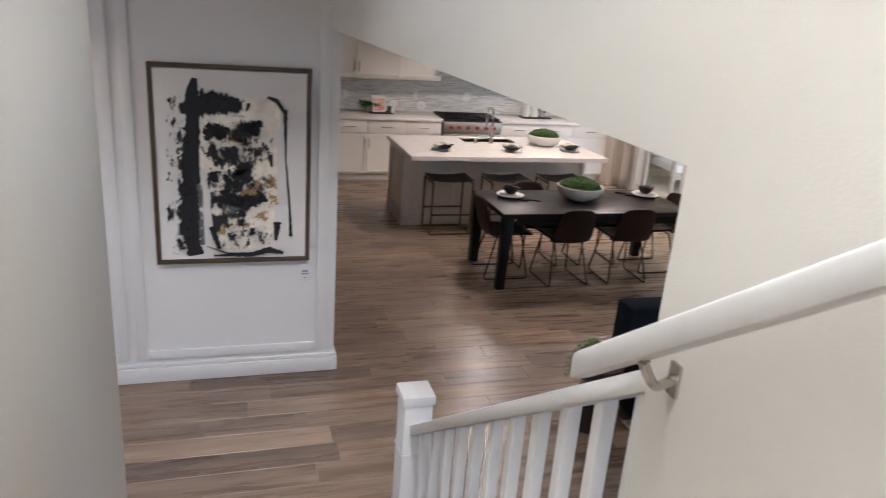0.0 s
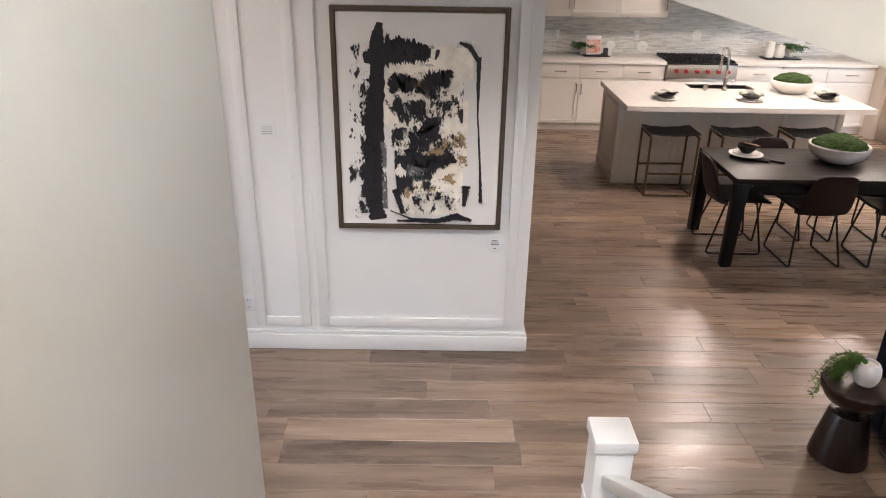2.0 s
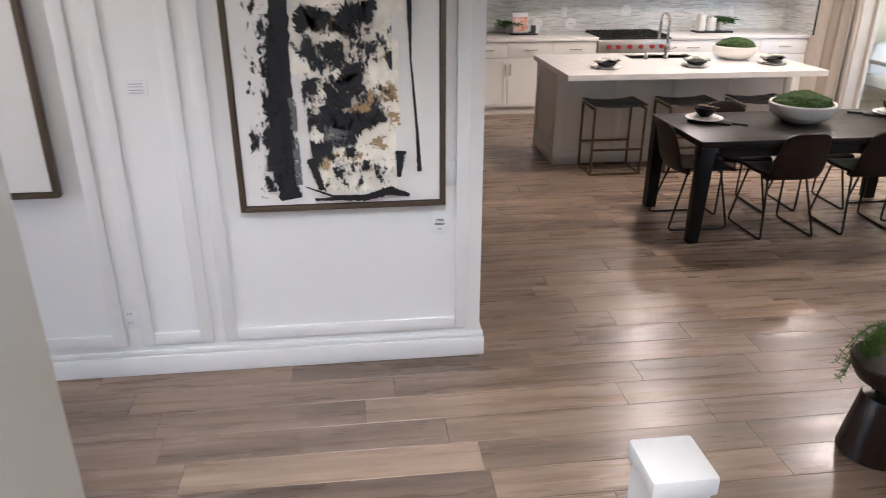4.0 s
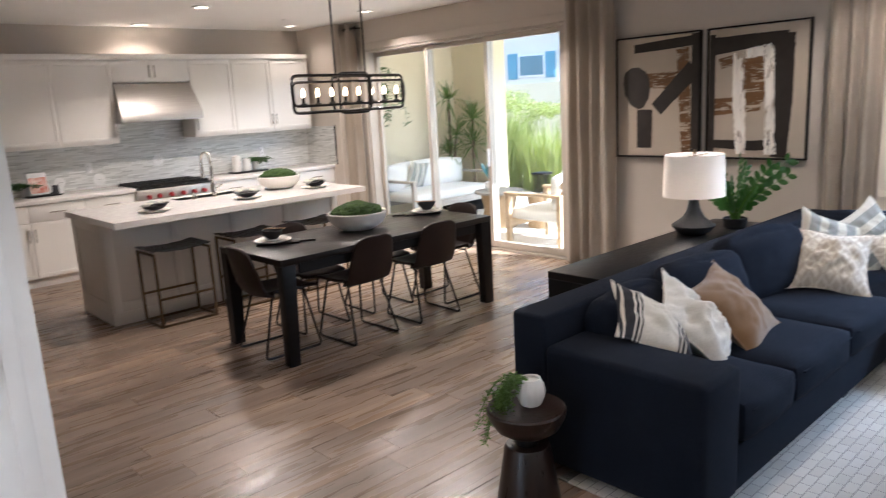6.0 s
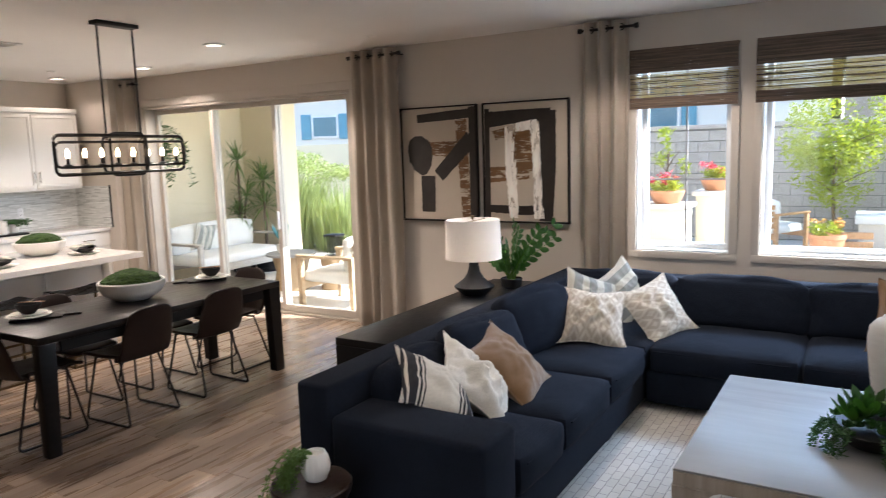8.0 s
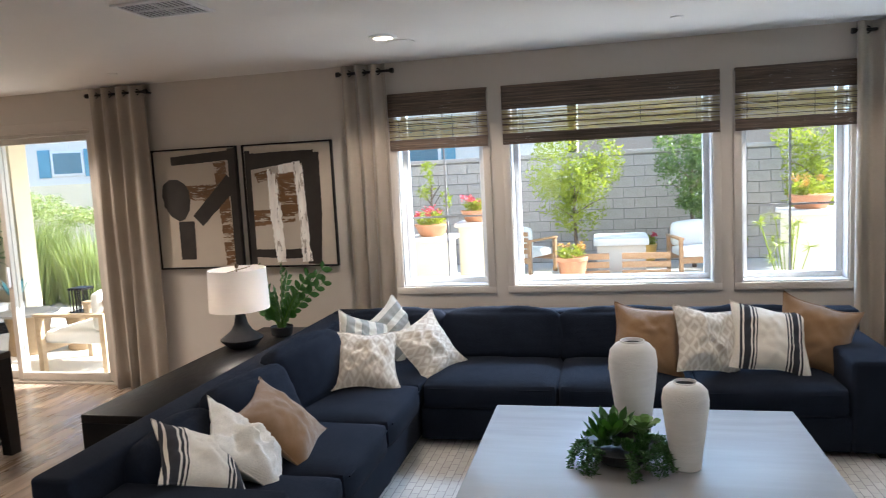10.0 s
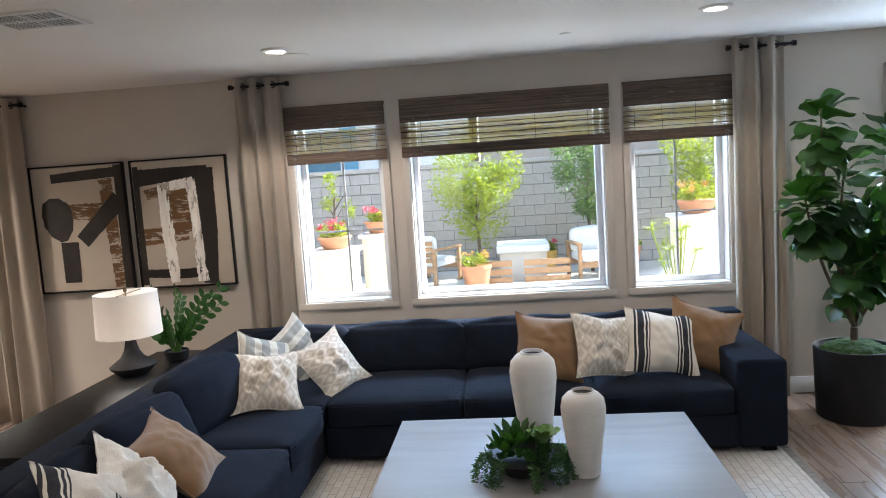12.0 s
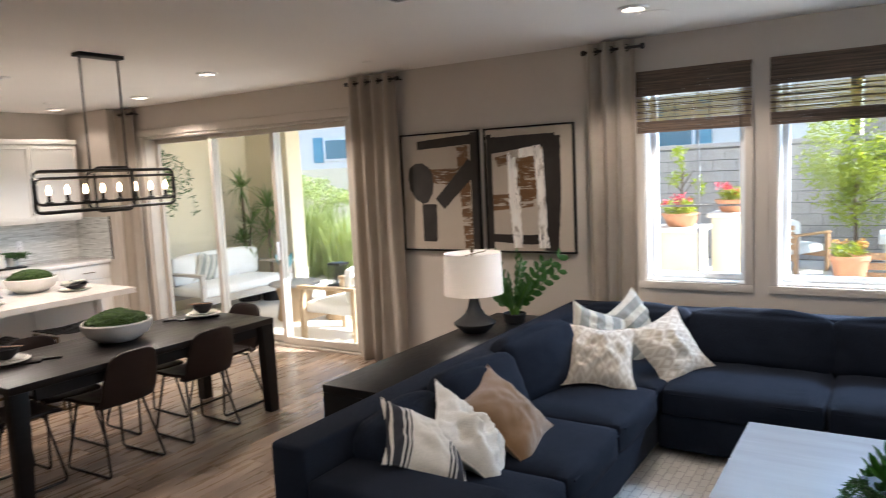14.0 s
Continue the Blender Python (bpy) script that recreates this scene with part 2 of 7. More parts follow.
M["teak"] = wood("teak", (0.30, 0.165, 0.075), (0.48, 0.29, 0.15), 0, 1.2, 0.55)
M["terracotta"] = mat("terracotta", (0.53, 0.25, 0.13), (0.45, 0.20, 0.10), 6, 0.7)
M["block"] = mat("grey_block", (0.46, 0.415, 0.38), (0.38, 0.345, 0.315), 5, 0.9, bump_s=0.5, bscale=50, bdist=0.01)
M["mortar"] = mat("mortar", (0.22, 0.205, 0.19), None, 9, 0.95)
M["cream"] = cloth("cream_linen", (0.70, 0.66, 0.58), (0.64, 0.60, 0.52), 330)
M["tan"] = cloth("tan_velvet", (0.24, 0.137, 0.062), (0.19, 0.107, 0.047), 500, 0.9, 0.35)
M["paper"] = mat("paper", (0.82, 0.82, 0.81), None, 4, 0.7, bump_s=0.02)
M["rug_edge"] = mat("rug_edge", (0.03, 0.03, 0.03), (0.45, 0.43, 0.39), 60, 0.95, stretch=(6, 0.3, 1))
M["ink"] = mat("ink", (0.05, 0.05, 0.055), None, 4, 0.7, bump_s=0)
M["grey"] = mat("grey_paint", (0.35, 0.34, 0.33), None, 4, 0.6, bump_s=0.03)
M["can_glow"] = glow("can_lens", (1.0, 0.78, 0.56), 3.0)
M["bulb_glow"] = glow("bulb_filament", (1.0, 0.66, 0.34), 9.0)


# ---- mesh helpers ----
def bm_new():
    return bmesh.new()


def box(bm, x0, x1, y0, y1, z0, z1):
    r = bmesh.ops.create_cube(bm, size=1.0)
    bmesh.ops.transform(bm, matrix=Matrix.Translation(((x0 + x1) / 2, (y0 + y1) / 2, (z0 + z1) / 2)) @ Matrix.Diagonal((abs(x1 - x0), abs(y1 - y0), abs(z1 - z0), 1)), verts=r["verts"])
    return r["verts"]


def lathe(bm, profile, seg=28, at=(0, 0, 0), cap=True):
    """profile: (radius, z) from the bottom to the top."""
    rings = []
    for r, z in profile:
        rings.append([bm.verts.new((at[0] + r * math.cos(2 * math.pi * i / seg), at[1] + r * math.sin(2 * math.pi * i / seg), at[2] + z)) for i in range(seg)])
    for a, b in zip(rings, rings[1:]):
        for i in range(seg):
            bm.faces.new((a[i], a[(i + 1) % seg], b[(i + 1) % seg], b[i]))
    if cap:
        if profile[0][0] > 1e-5:
            bm.faces.new(rings[0][::-1])
        if profile[-1][0] > 1e-5:
            bm.faces.new(rings[-1])


def tube(bm, pts, r, seg=8, r2=None, closed=False):
    pts = [Vector(p) for p in pts]
    n, rings = len(pts), []
    for i, p in enumerate(pts):
        a = pts[(i - 1) % n] if closed else pts[max(i - 1, 0)]
        b = pts[(i + 1) % n] if closed else pts[min(i + 1, n - 1)]
        d = (b - a).normalized()
        u = d.orthogonal().normalized() if abs(d.z) > 0.99 else d.cross(Vector((0, 0, 1))).normalized()
        v = d.cross(u)
        rad = r if r2 is None else r + (r2 - r) * i / max(n - 1, 1)
        rings.append([bm.verts.new(p + rad * (math.cos(2 * math.pi * k / seg + 0.4) * u + math.sin(2 * math.pi * k / seg + 0.4) * v)) for k in range(seg)])
    pairs = list(zip(rings, rings[1:])) + ([(rings[-1], rings[0])] if closed else [])
    for a, b in pairs:
        for k in range(seg):
            bm.faces.new((a[k], a[(k + 1) % seg], b[(k + 1) % seg], b[k]))
    if not closed:
        bm.faces.new(rings[0][::-1]); bm.faces.new(rings[-1])


def arc_path(pts, r, steps=4):
    """A polyline with its corners rounded by r."""
    pts = [Vector(p) for p in pts]
    out = [pts[0]]
    for a, b, c in zip(pts, pts[1:], pts[2:]):
        p, q = b + (a - b).normalized() * r, b + (c - b).normalized() * r
        out += [(1 - s) ** 2 * p + 2 * s * (1 - s) * b + s * s * q for s in [k / steps for k in range(steps + 1)]]
    return out + [pts[-1]]


def soften(bm, width, segs=2):
    es = [e for e in bm.edges if len(e.link_faces) == 2 and e.calc_face_angle(0) > 0.6]
    if width and es:
        bmesh.ops.bevel(bm, geom=es, offset=width, segments=segs, affect="EDGES", profile=0.5, clamp_overlap=True)


def mesh_of(name, bm, material, bevel=0.0, smooth=True, segs=2):
    soften(bm, bevel, segs)
    bmesh.ops.recalc_face_normals(bm, faces=bm.faces)
    me = bpy.data.meshes.new(name)
    bm.to_mesh(me)
    bm.free()
    for mt in material if isinstance(material, (list, tuple)) else [material]:
        me.materials.append(mt)
    if smooth:
        for p in me.polygons:
            p.use_smooth = True
        me.set_sharp_from_angle(angle=radians(38))
    return me


def part(name, bm, material, parent, label="", bevel=0.0, smooth=True, at=None, segs=2):
    ob = new(name, mesh_of(name, bm, material, bevel, smooth, segs))
    ob.parent = parent
    if at is not None:
        ob.matrix_basis = at
    return tagged(ob, label)


def thing(name, at=(0, 0, 0), label="", category="", group="", kind="", rz=0.0):
    ob = new(name)
    ob.empty_display_size = 0.1
    ob.matrix_basis = pose(*at, 0, 0, rz)
    return tagged(ob, label, category, group, kind)


def solid(name, bm, material, label="", category="", kind="", bevel=0.0, at=None, group="", smooth=True, segs=2):
    ob = new(name, mesh_of(name, bm, material, bevel, smooth, segs))
    if at is not None:
        ob.matrix_basis = at
    return tagged(ob, label, category, group, kind)


def slab(bounds, *more):
    bm = bm_new()
    for b in (bounds, *more):
        box(bm, *b)
    return bm


def setting(name, material, label, category, *boxes, bevel=0.0):
    return solid(name, slab(*boxes), material, label, category, "structure", bevel)

# ---- large structure ----
XW, YK, CEIL = 5.28, 6.15, 2.76
W1, W2, W3, W4 = (-1.98, -1.15), (-3.725, -2.085), (-4.665, -3.815), (-6.70, -5.74)
WZ = (0.845, 2.495)
SL = (1.69, 4.92, 2.40)      # sliding door: y from, y to, height
XO = XW + 0.2                # outer face of the window wall
t_ = 0.055
setting("floor", M["underfloor"], "dark underlay beneath grey-brown wood plank floor", "floor", (-4.2, XW + 0.02, -7.4, YK + 0.1, -0.16, -0.012))
b = [(XW, XO, -7.4, W4[0] + t_, 0, CEIL), (XW, XO, W4[1] - t_, W3[0] + t_, 0, CEIL), (XW, XO, W3[1] - t_, W2[0] + t_, 0, CEIL), (XW, XO, W2[1] - t_, W1[0] + t_, 0, CEIL),
     (XW, XO, W1[1] - t_, SL[0], 0, CEIL), (XW, XO, SL[1], YK, 0, CEIL), (XW, XO, SL[0], SL[1], SL[2], CEIL)]
for w in (W1, W2, W3, W4):
    b += [(XW, XO, w[0] + t_, w[1] - t_, 0, WZ[0] + t_), (XW, XO, w[0] + t_, w[1] - t_, WZ[1] - t_, CEIL)]
setting("wall_east", M["wall"], "warm beige painted wall with windows and sliding door", "wall", *b)
setting("wall_north", M["wall"], "beige painted kitchen wall above white cabinets", "wall", (-4.2, XO, YK, YK + 0.15, 0, CEIL))
setting("wall_kitchen_return", M["wall"], "beige painted wall between kitchen and curtain", "wall", (5.07, XW - 0.001, 5.28, YK - 0.001, 0, CEIL))
# partition with panelling, end at the origin
setting("wall_panelled", M["white"], "white panelled partition wall with large abstract painting", "wall", (-4.2, -0.02, 0.022, 0.16, 0, CEIL))
# stairwell walls
setting("wall_stair_left", M["stairwall"], "pale painted wall along the stairs", "wall", (-1.22, -1.10, -7.4, -2.12, 0, 5.3), bevel=0.012)
bm = bm_new()
prof = [(-7.4, 0), (-3.65, 0), (-3.65, 2.32), (0.02, 2.32), (0.02, 5.3), (-7.4, 5.3)]
fa = [bm.verts.new((-0.09, y, z)) for y, z in prof]
fb = [bm.verts.new((0.03, y, z)) for y, z in prof]
bm.faces.new(fa); bm.faces.new(fb[::-1])
for i in range(6):
    bm.faces.new((fa[i], fa[(i + 1) % 6], fb[(i + 1) % 6], fb[i]))
solid("wall_stair_right", bm, M["stairwall"], "pale painted stair wall with rounded edges above an opening", "wall", "structure", 0.014, segs=3)
setting("wall_south", M["wall"], "plain beige wall closing the living room", "wall", (0.03, XW, -7.4, -7.25, 0, CEIL), (-4.2, 0.03, -7.4, -7.25, 0, 5.3))
setting("wall_west", M["wall"], "plain wall closing the entry hall", "wall",
        (-4.35, -4.2, -7.4, -2.2, 0, 5.3), (-4.35, -4.2, -1.0, YK + 0.15, 0, CEIL), (-4.35, -4.2, -2.2, -1.0, 2.5, 5.3), (-4.2, -1.22, -5.0, -4.88, 0, CEIL))
setting("wall_stair_head", M["stairwall"], "pale wall closing the stairwell above", "wall", (-1.1, -0.09, -0.1, 0.02, CEIL, 5.3))
setting("ceiling", M["ceiling"], "off-white painted ceiling with recessed lights", "ceiling",
        (0.03, XW, -7.25, YK, CEIL, CEIL + 0.12), (-4.2, 0.03, 0.16, YK, CEIL, CEIL + 0.12), (-4.2, -1.22, -4.88, 0.022, CEIL, CEIL + 0.12), (-1.22, -0.09, -1.6, 0.022, CEIL, CEIL + 0.12))
setting("ceiling_stair", M["ceiling"], "white ceiling above the stairwell", "ceiling", (-1.22, 0.03, -7.4, 0.02, 5.3, 5.4))
# skirting
bm = slab((-4.2, 0.004, -0.004, 0.022, 0, 0.105), (-0.02, 0.004, 0.022, 0.16, 0, 0.105), (-4.2, -0.002, 0.004, 0.022, 0.105, 0.135), (-0.02, -0.002, 0.022, 0.16, 0.105, 0.135))
solid("baseboard", bm, M["white"], "white painted baseboard along the panelled wall", "baseboard", "structure", 0.008)
bm = slab((XW - 0.016, XW, -7.25, 1.6, 0, 0.13))
solid("baseboard", bm, M["white"], "white painted baseboard along the window wall", "baseboard", "structure", 0.006)
# panel moulding on the partition
bm = bm_new()
for x0, x1 in ((-1.292, -0.087), (-1.686, -1.345), (-2.62, -1.755), (-4.05, -2.70)):
    w_ = 0.062
    box(bm, x0, x0 + w_, 0.004, 0.022, 0.165, 2.70)
    box(bm, x1 - w_, x1, 0.004, 0.022, 0.165, 2.70)
    box(bm, x0 + w_, x1 - w_, 0.0045, 0.022, 0.165, 0.228)
    box(bm, x0 + w_, x1 - w_, 0.0045, 0.022, 2.63, 2.70)
solid("trim_panel", bm, M["white"], "white panel moulding strips on the wall", "trim", "structure", 0.005)
# stair flight and landing
RISE, RUN, Y0 = 0.175, 0.26, -2.19
bm = bm_new()
for i in range(6):
    box(bm, -1.10, -0.14, Y0 - RUN * (i + 1), Y0 - RUN * i, 0 if i == 0 else RISE * i - 0.03, RISE * (i + 1))
    box(bm, -1.10, -0.14, Y0 - RUN * (i + 1), Y0 - RUN * i + 0.025, RISE * (i + 1) - 0.03, RISE * (i + 1) + 0.004)
box(bm, -1.10, -0.09, -7.25, Y0 - RUN * 6, 0, RISE * 7)
solid("staircase", bm, M["plank_rest"], "wooden stair flight with landing between pale walls", "stairs", "structure", 0.004)


def balustrade():
    th = thing("stair_balustrade", (-0.028, -2.137, 0), "white painted stair balustrade with square newel post", "railing")
    post = part("newel_post", slab((-0.057, 0.057, -0.057, 0.057, 0, 1.03)), M["white"], th, bevel=0.004)
    part("newel_collar", slab((-0.061, 0.061, -0.061, 0.061, 0.80, 0.812)), M["white"], post, bevel=0.003)
    part("newel_cap", slab((-0.066, 0.066, -0.066, 0.066, 1.031, 1.075)), M["white"], post, bevel=0.008)
    slope = (1.944 - 0.978) / (3.577 - 2.233)
    bm = bm_new()
    vs = box(bm, -0.032, 0.032, -1.52, -0.05, -0.05, 0)
    for v in vs:
        v.co.z += 0.945 + (-v.co.y - 0.05) * slope
    part("lower_rail", bm, M["white"], th, bevel=0.008)
    bm = bm_new()
    vs = box(bm, -0.03, 0.03, -1.52, -0.05, -0.04, 0)
    for v in vs:
        v.co.z += 0.18 + (-v.co.y - 0.05) * slope
    part("shoe_rail", bm, M["white"], th, bevel=0.005)
    for i in range(11):
        y = -0.165 - i * 0.128
        z = (-y - 0.05) * slope
        part("baluster", slab((-0.017, 0.017, y - 0.017, y + 0.017, 0.16 + z, 0.91 + z)), M["white"], th, bevel=0.003)
    return th


balustrade()


def wall_rail():
    th = thing("wall_handrail", (-0.09, -3.6, 1.95), "white painted handrail on metal wall brackets", "handrail")
    bm = bm_new()
    vs = box(bm, -0.104, -0.062, -3.2, 0.02, -0.022, 0.030)
    for v in vs:
        v.co.z += 0.01 + (0.02 - v.co.y) * 0.735
    part("rail", bm, M["white"], th, bevel=0.008)
    for y in (-0.15, -1.4, -2.6):
        z = (0.02 - y) * 0.735
        bm = bm_new()
        tube(bm, arc_path([(-0.002, y + 0.03, z - 0.065), (-0.06, y, z - 0.06), (-0.085, y, z - 0.015)], 0.02), 0.008)
        part("bracket", bm, M["nickel"], th, "brushed nickel bracket")
        bm = slab((-0.007, 0.0, y + 0.018, y + 0.044, z - 0.095, z - 0.04))
        part("wall_plate", bm, M["nickel"], th, "brushed nickel wall plate", bevel=0.003)
    return th


wall_rail()


def window(i, y0, y1, bars):
    th = thing("window_%d" % i, (XW, (y0 + y1) / 2, WZ[0]), "white framed window with view to a garden", "window", kind="structure")
    h, w = WZ[1] - WZ[0], (y1 - y0) / 2
    bm = slab((-0.022, 0.0, -w, w, 0, t_), (-0.022, 0, -w, w, h - t_, h), (-0.022, 0, -w, -w + t_, t_, h - t_), (-0.022, 0, w - t_, w, t_, h - t_))
    part("casing", bm, M["wall"], th, bevel=0.003)
    a = w - t_
    bm = slab((0.0, 0.2, -a, -a + 0.012, t_ + 0.014, h - t_ - 0.012), (0, 0.2, a - 0.012, a, t_ + 0.014, h - t_ - 0.012), (0, 0.2, -a, a, t_, t_ + 0.014), (0, 0.2, -a, a, h - t_ - 0.012, h - t_))
    part("window_jamb", bm, M["vinyl"], th, bevel=0.002)
    f = 0.045
    lo, hi = t_ + 0.014, h - t_ - 0.012
    bm = slab((0.12, 0.17, -a + 0.012, a - 0.012, lo, lo + f), (0.12, 0.17, -a + 0.012, a - 0.012, hi - f, hi), (0.12, 0.17, -a + 0.012, -a + 0.012 + f, lo + f, hi - f), (0.12, 0.17, a - 0.012 - f, a - 0.012, lo + f, hi - f))
    part("window_frame", bm, M["vinyl"], th, bevel=0.003)
    if bars:
        bm = slab((0.139, 0.149, -0.008, 0.008, lo + f, hi - f))
        box(bm, 0.139, 0.149, -a + f, a - f, 0.62, 0.635)
        part("glazing_bars", bm, M["grey"], th)
    pane = part("pane", slab((0.142, 0.147, -a + f, a - f, lo + f - 0.01, hi - f + 0.01)), M["glass"], th, smooth=False)
    pane.visible_shadow = False
    return th


window(1, *W1, True)
window(2, *W2, False)
window(3, *W3, True)
window(4, *W4, True)


def slider():
    th = thing("door_1", (XW, SL[0], 0), "beige framed three-panel sliding glass patio door", "door", kind="structure")
    L, H = SL[1] - SL[0], SL[2]
    bm = slab((-0.02, 0.0, -0.09, L + 0.11, H, H + 0.085), (-0.02, 0, L, L + 0.09, 0.0, H), (-0.02, 0, -0.09, 0, 0.0, H))
    part("casing", bm, M["wall"], th, bevel=0.004)
    bm = slab((0.0, 0.2, 0, L, H - 0.03, H), (0, 0.2, 0, 0.03, 0.02, H - 0.03), (0, 0.2, L - 0.03, L, 0.02, H - 0.03), (0, 0.2, 0, L, 0, 0.02))
    part("door_frame", bm, M["alu"], th, bevel=0.003)
    n, f = 3, 0.055
    w = (L - 0.06 + 2 * f) / n
    for i in range(n):
        y0 = 0.03 + i * (w - f)
        x0 = (0.03, 0.085, 0.14)[i]
        bm = slab((x0, x0 + 0.045, y0, y0 + f, 0.03, H - 0.035), (x0, x0 + 0.045, y0 + w - f, y0 + w, 0.03, H - 0.035), (x0, x0 + 0.045, y0 + f, y0 + w - f, 0.03, 0.03 + f * 1.3), (x0, x0 + 0.045, y0 + f, y0 + w - f, H - 0.035 - f, H - 0.035))
        sash = part("door_panel", bm, M["alu"], th, bevel=0.003)
        pane = part("pane", slab((x0 + 0.02, x0 + 0.025, y0 + f - 0.01, y0 + w - f + 0.01, 0.03 + f, H - 0.035 - f + 0.01)), M["glass"], sash, smooth=False)
        pane.visible_shadow = False
        if i == 0:
            part("handle", slab((x0 - 0.03, x0, y0 + w - f + 0.015, y0 + w - 0.015, 0.95, 1.15)), M["vinyl"], sash, "white pull handle", bevel=0.006)
    return th


slider()

# ---- kitchen ----
def shaker(bm, x0, x1, y, z0, z1, rail=0.055):
    """A shaker door or drawer front whose face looks towards -y."""
    vs = box(bm, x0, x1, y, y + 0.02, z0, z1)
    front = [f for f in bm.faces if all(abs(v.co.y - y) < 1e-6 for v in f.verts)]
    bmesh.ops.inset_individual(bm, faces=front, thickness=rail, depth=0)
    bmesh.ops.inset_individual(bm, faces=front, thickness=0.002, depth=0)
    for f in front:
        for v in f.verts:
            v.co.y += 0.009


def bar_pull(door, x, y, z, length, upright):
    bm = bm_new()
    a, b = ((x, y - 0.03, z - length / 2), (x, y - 0.03, z + length / 2)) if upright else ((x - length / 2, y - 0.03, z), (x + length / 2, y - 0.03, z))
    tube(bm, [a, b], 0.006)
    for p in (a, b):
        q = Vector(p) * 0.85 + Vector(a if p is b else b) * 0.15
        tube(bm, [q, q + Vector((0, 0.03, 0))], 0.004)
    part("handle", bm, M["nickel"], door, "brushed nickel bar handle")


def cabinet(name, x0, x1, z0, z1, depth, fronts, label, group, kick=0.0):
    """fronts: (x0, x1, z0, z1, handle) in room metres; handle: l, r, d or none."""
    th = thing(name, (x0, YK - depth, z0), label, "cabinet", group)
    w, h = x1 - x0, z1 - z0
    part("body", slab((0, w, 0.02, depth - 0.002, kick, h)), M["cabinet"], th, bevel=0.002)
    if kick:
        part("toe_kick", slab((0, w, 0.07, depth - 0.002, 0, kick)), M["cabinet"], th)
    for a, c, lo, hi, hd in fronts:
        bm = bm_new()
        small = hi - lo < 0.25
        if small:
            box(bm, a - x0 + 0.002, c - x0 - 0.002, 0, 0.02, lo - z0, hi - z0)
        else:
            shaker(bm, a - x0 + 0.002, c - x0 - 0.002, 0.0, lo - z0, hi - z0)
        d = part("drawer" if small and hd == "d" else "door", bm, M["cabinet"], th, bevel=0.0015)
        if hd == "d":
            bar_pull(d, (a + c) / 2 - x0, 0, (lo + hi) / 2 - z0, 0.16, False)
        elif hd in ("l", "r"):
            x = a - x0 + 0.03 if hd == "l" else c - x0 - 0.03
            zz = (lo + 0.13 if z0 > 1 else hi - 0.13) - z0
            if hi - lo < 0.35:
                zz = (lo + hi) / 2 - z0
            bar_pull(d, x, 0, zz, 0.14, True)
    return th


UP0, UP1, UPD, BD = 1.43, 2.36, 0.36, 0.65
edges = [-0.05, 0.53, 1.11, 1.74, 2.365]
for i, (a, c) in enumerate(zip(edges, edges[1:])):
    cabinet("wall_cabinet", a, c, UP0, UP1, UPD, [(a, c, UP0 + 0.03, UP1 - 0.02, "r" if i % 2 else "l")], "white shaker wall cabinet above tiled backsplash", "kitchen wall cabinets")
cabinet("wall_cabinet", 2.365, 3.27, 2.10, UP1, UPD, [(2.365, 2.815, 2.11, UP1 - 0.02, "r"), (2.815, 3.27, 2.11, UP1 - 0.02, "l")], "short white wall cabinet above the steel hood", "kitchen wall cabinets")
edges = [3.27, 3.825, 4.37, 4.95]
for a, c, hd in zip(edges, edges[1:], "lrl"):
    cabinet("wall_cabinet", a, c, UP0, UP1, UPD, [(a, c, UP0 + 0.03, UP1 - 0.02, hd)], "white shaker wall cabinet above tiled backsplash", "kitchen wall cabinets")
solid("cabinet_crown", slab((-0.05, 4.955, YK - UPD - 0.015, YK - 0.002, UP1 + 0.001, UP1 + 0.06)), M["cabinet"], "white crown strip along the cabinet tops", "trim", "structure", 0.004)
edges = [0.05, 0.735, 1.24, 1.795, 2.34]
for i, (a, c) in enumerate(zip(edges, edges[1:])):
    cabinet("base_cabinet", a, c, 0, 0.885, BD, [(a, c, 0.70, 0.875, "d"), (a, c, 0.11, 0.69, "r" if i % 2 else "l")], "white shaker base cabinet with drawer under the worktop", "kitchen base cabinets", 0.1)
for a, c, hd in ((3.26, 3.85, "l"), (3.85, 4.45, "r"), (4.45, 5.068, "l")):
    cabinet("base_cabinet", a, c, 0, 0.885, BD, [(a, c, 0.70, 0.875, "d"), (a, c, 0.11, 0.69, hd)], "white shaker base cabinet with drawer under the worktop", "kitchen base cabinets", 0.1)
for a, c in ((0.05, 2.345), (3.255, 5.068)):
    solid("worktop", slab((a, c, YK - BD - 0.03, YK - 0.012, 0.886, 0.925)), M["quartz"], "pale quartz kitchen worktop with polished edge", "worktop", bevel=0.003)

# backsplash: thin stacked glass and stone strips
m, nt, bs = nodes_of("strip_tile")
vec = mapped(nt)
br = add(nt, "ShaderNodeTexBrick", Scale=1.0)
br.inputs["Color1"].default_value, br.inputs["Color2"].default_value, br.inputs["Mortar"].default_value = (0.70, 0.71, 0.69, 1), (0.48, 0.49, 0.47, 1), (0.62, 0.61, 0.59, 1)
br.inputs["Brick Width"].default_value, br.inputs["Row Height"].default_value, br.inputs["Mortar Size"].default_value = 0.13, 0.016, 0.0012
sp = nt.nodes.new("ShaderNodeSeparateXYZ"); cb = nt.nodes.new("ShaderNodeCombineXYZ"); ad = nt.nodes.new("ShaderNodeMath")
nt.links.new(vec, sp.inputs[0]); nt.links.new(sp.outputs[0], ad.inputs[0]); nt.links.new(sp.outputs[1], ad.inputs[1])
nt.links.new(ad.outputs[0], cb.inputs[0]); nt.links.new(sp.outputs[2], cb.inputs[1]); nt.links.new(cb.outputs[0], br.inputs["Vector"])
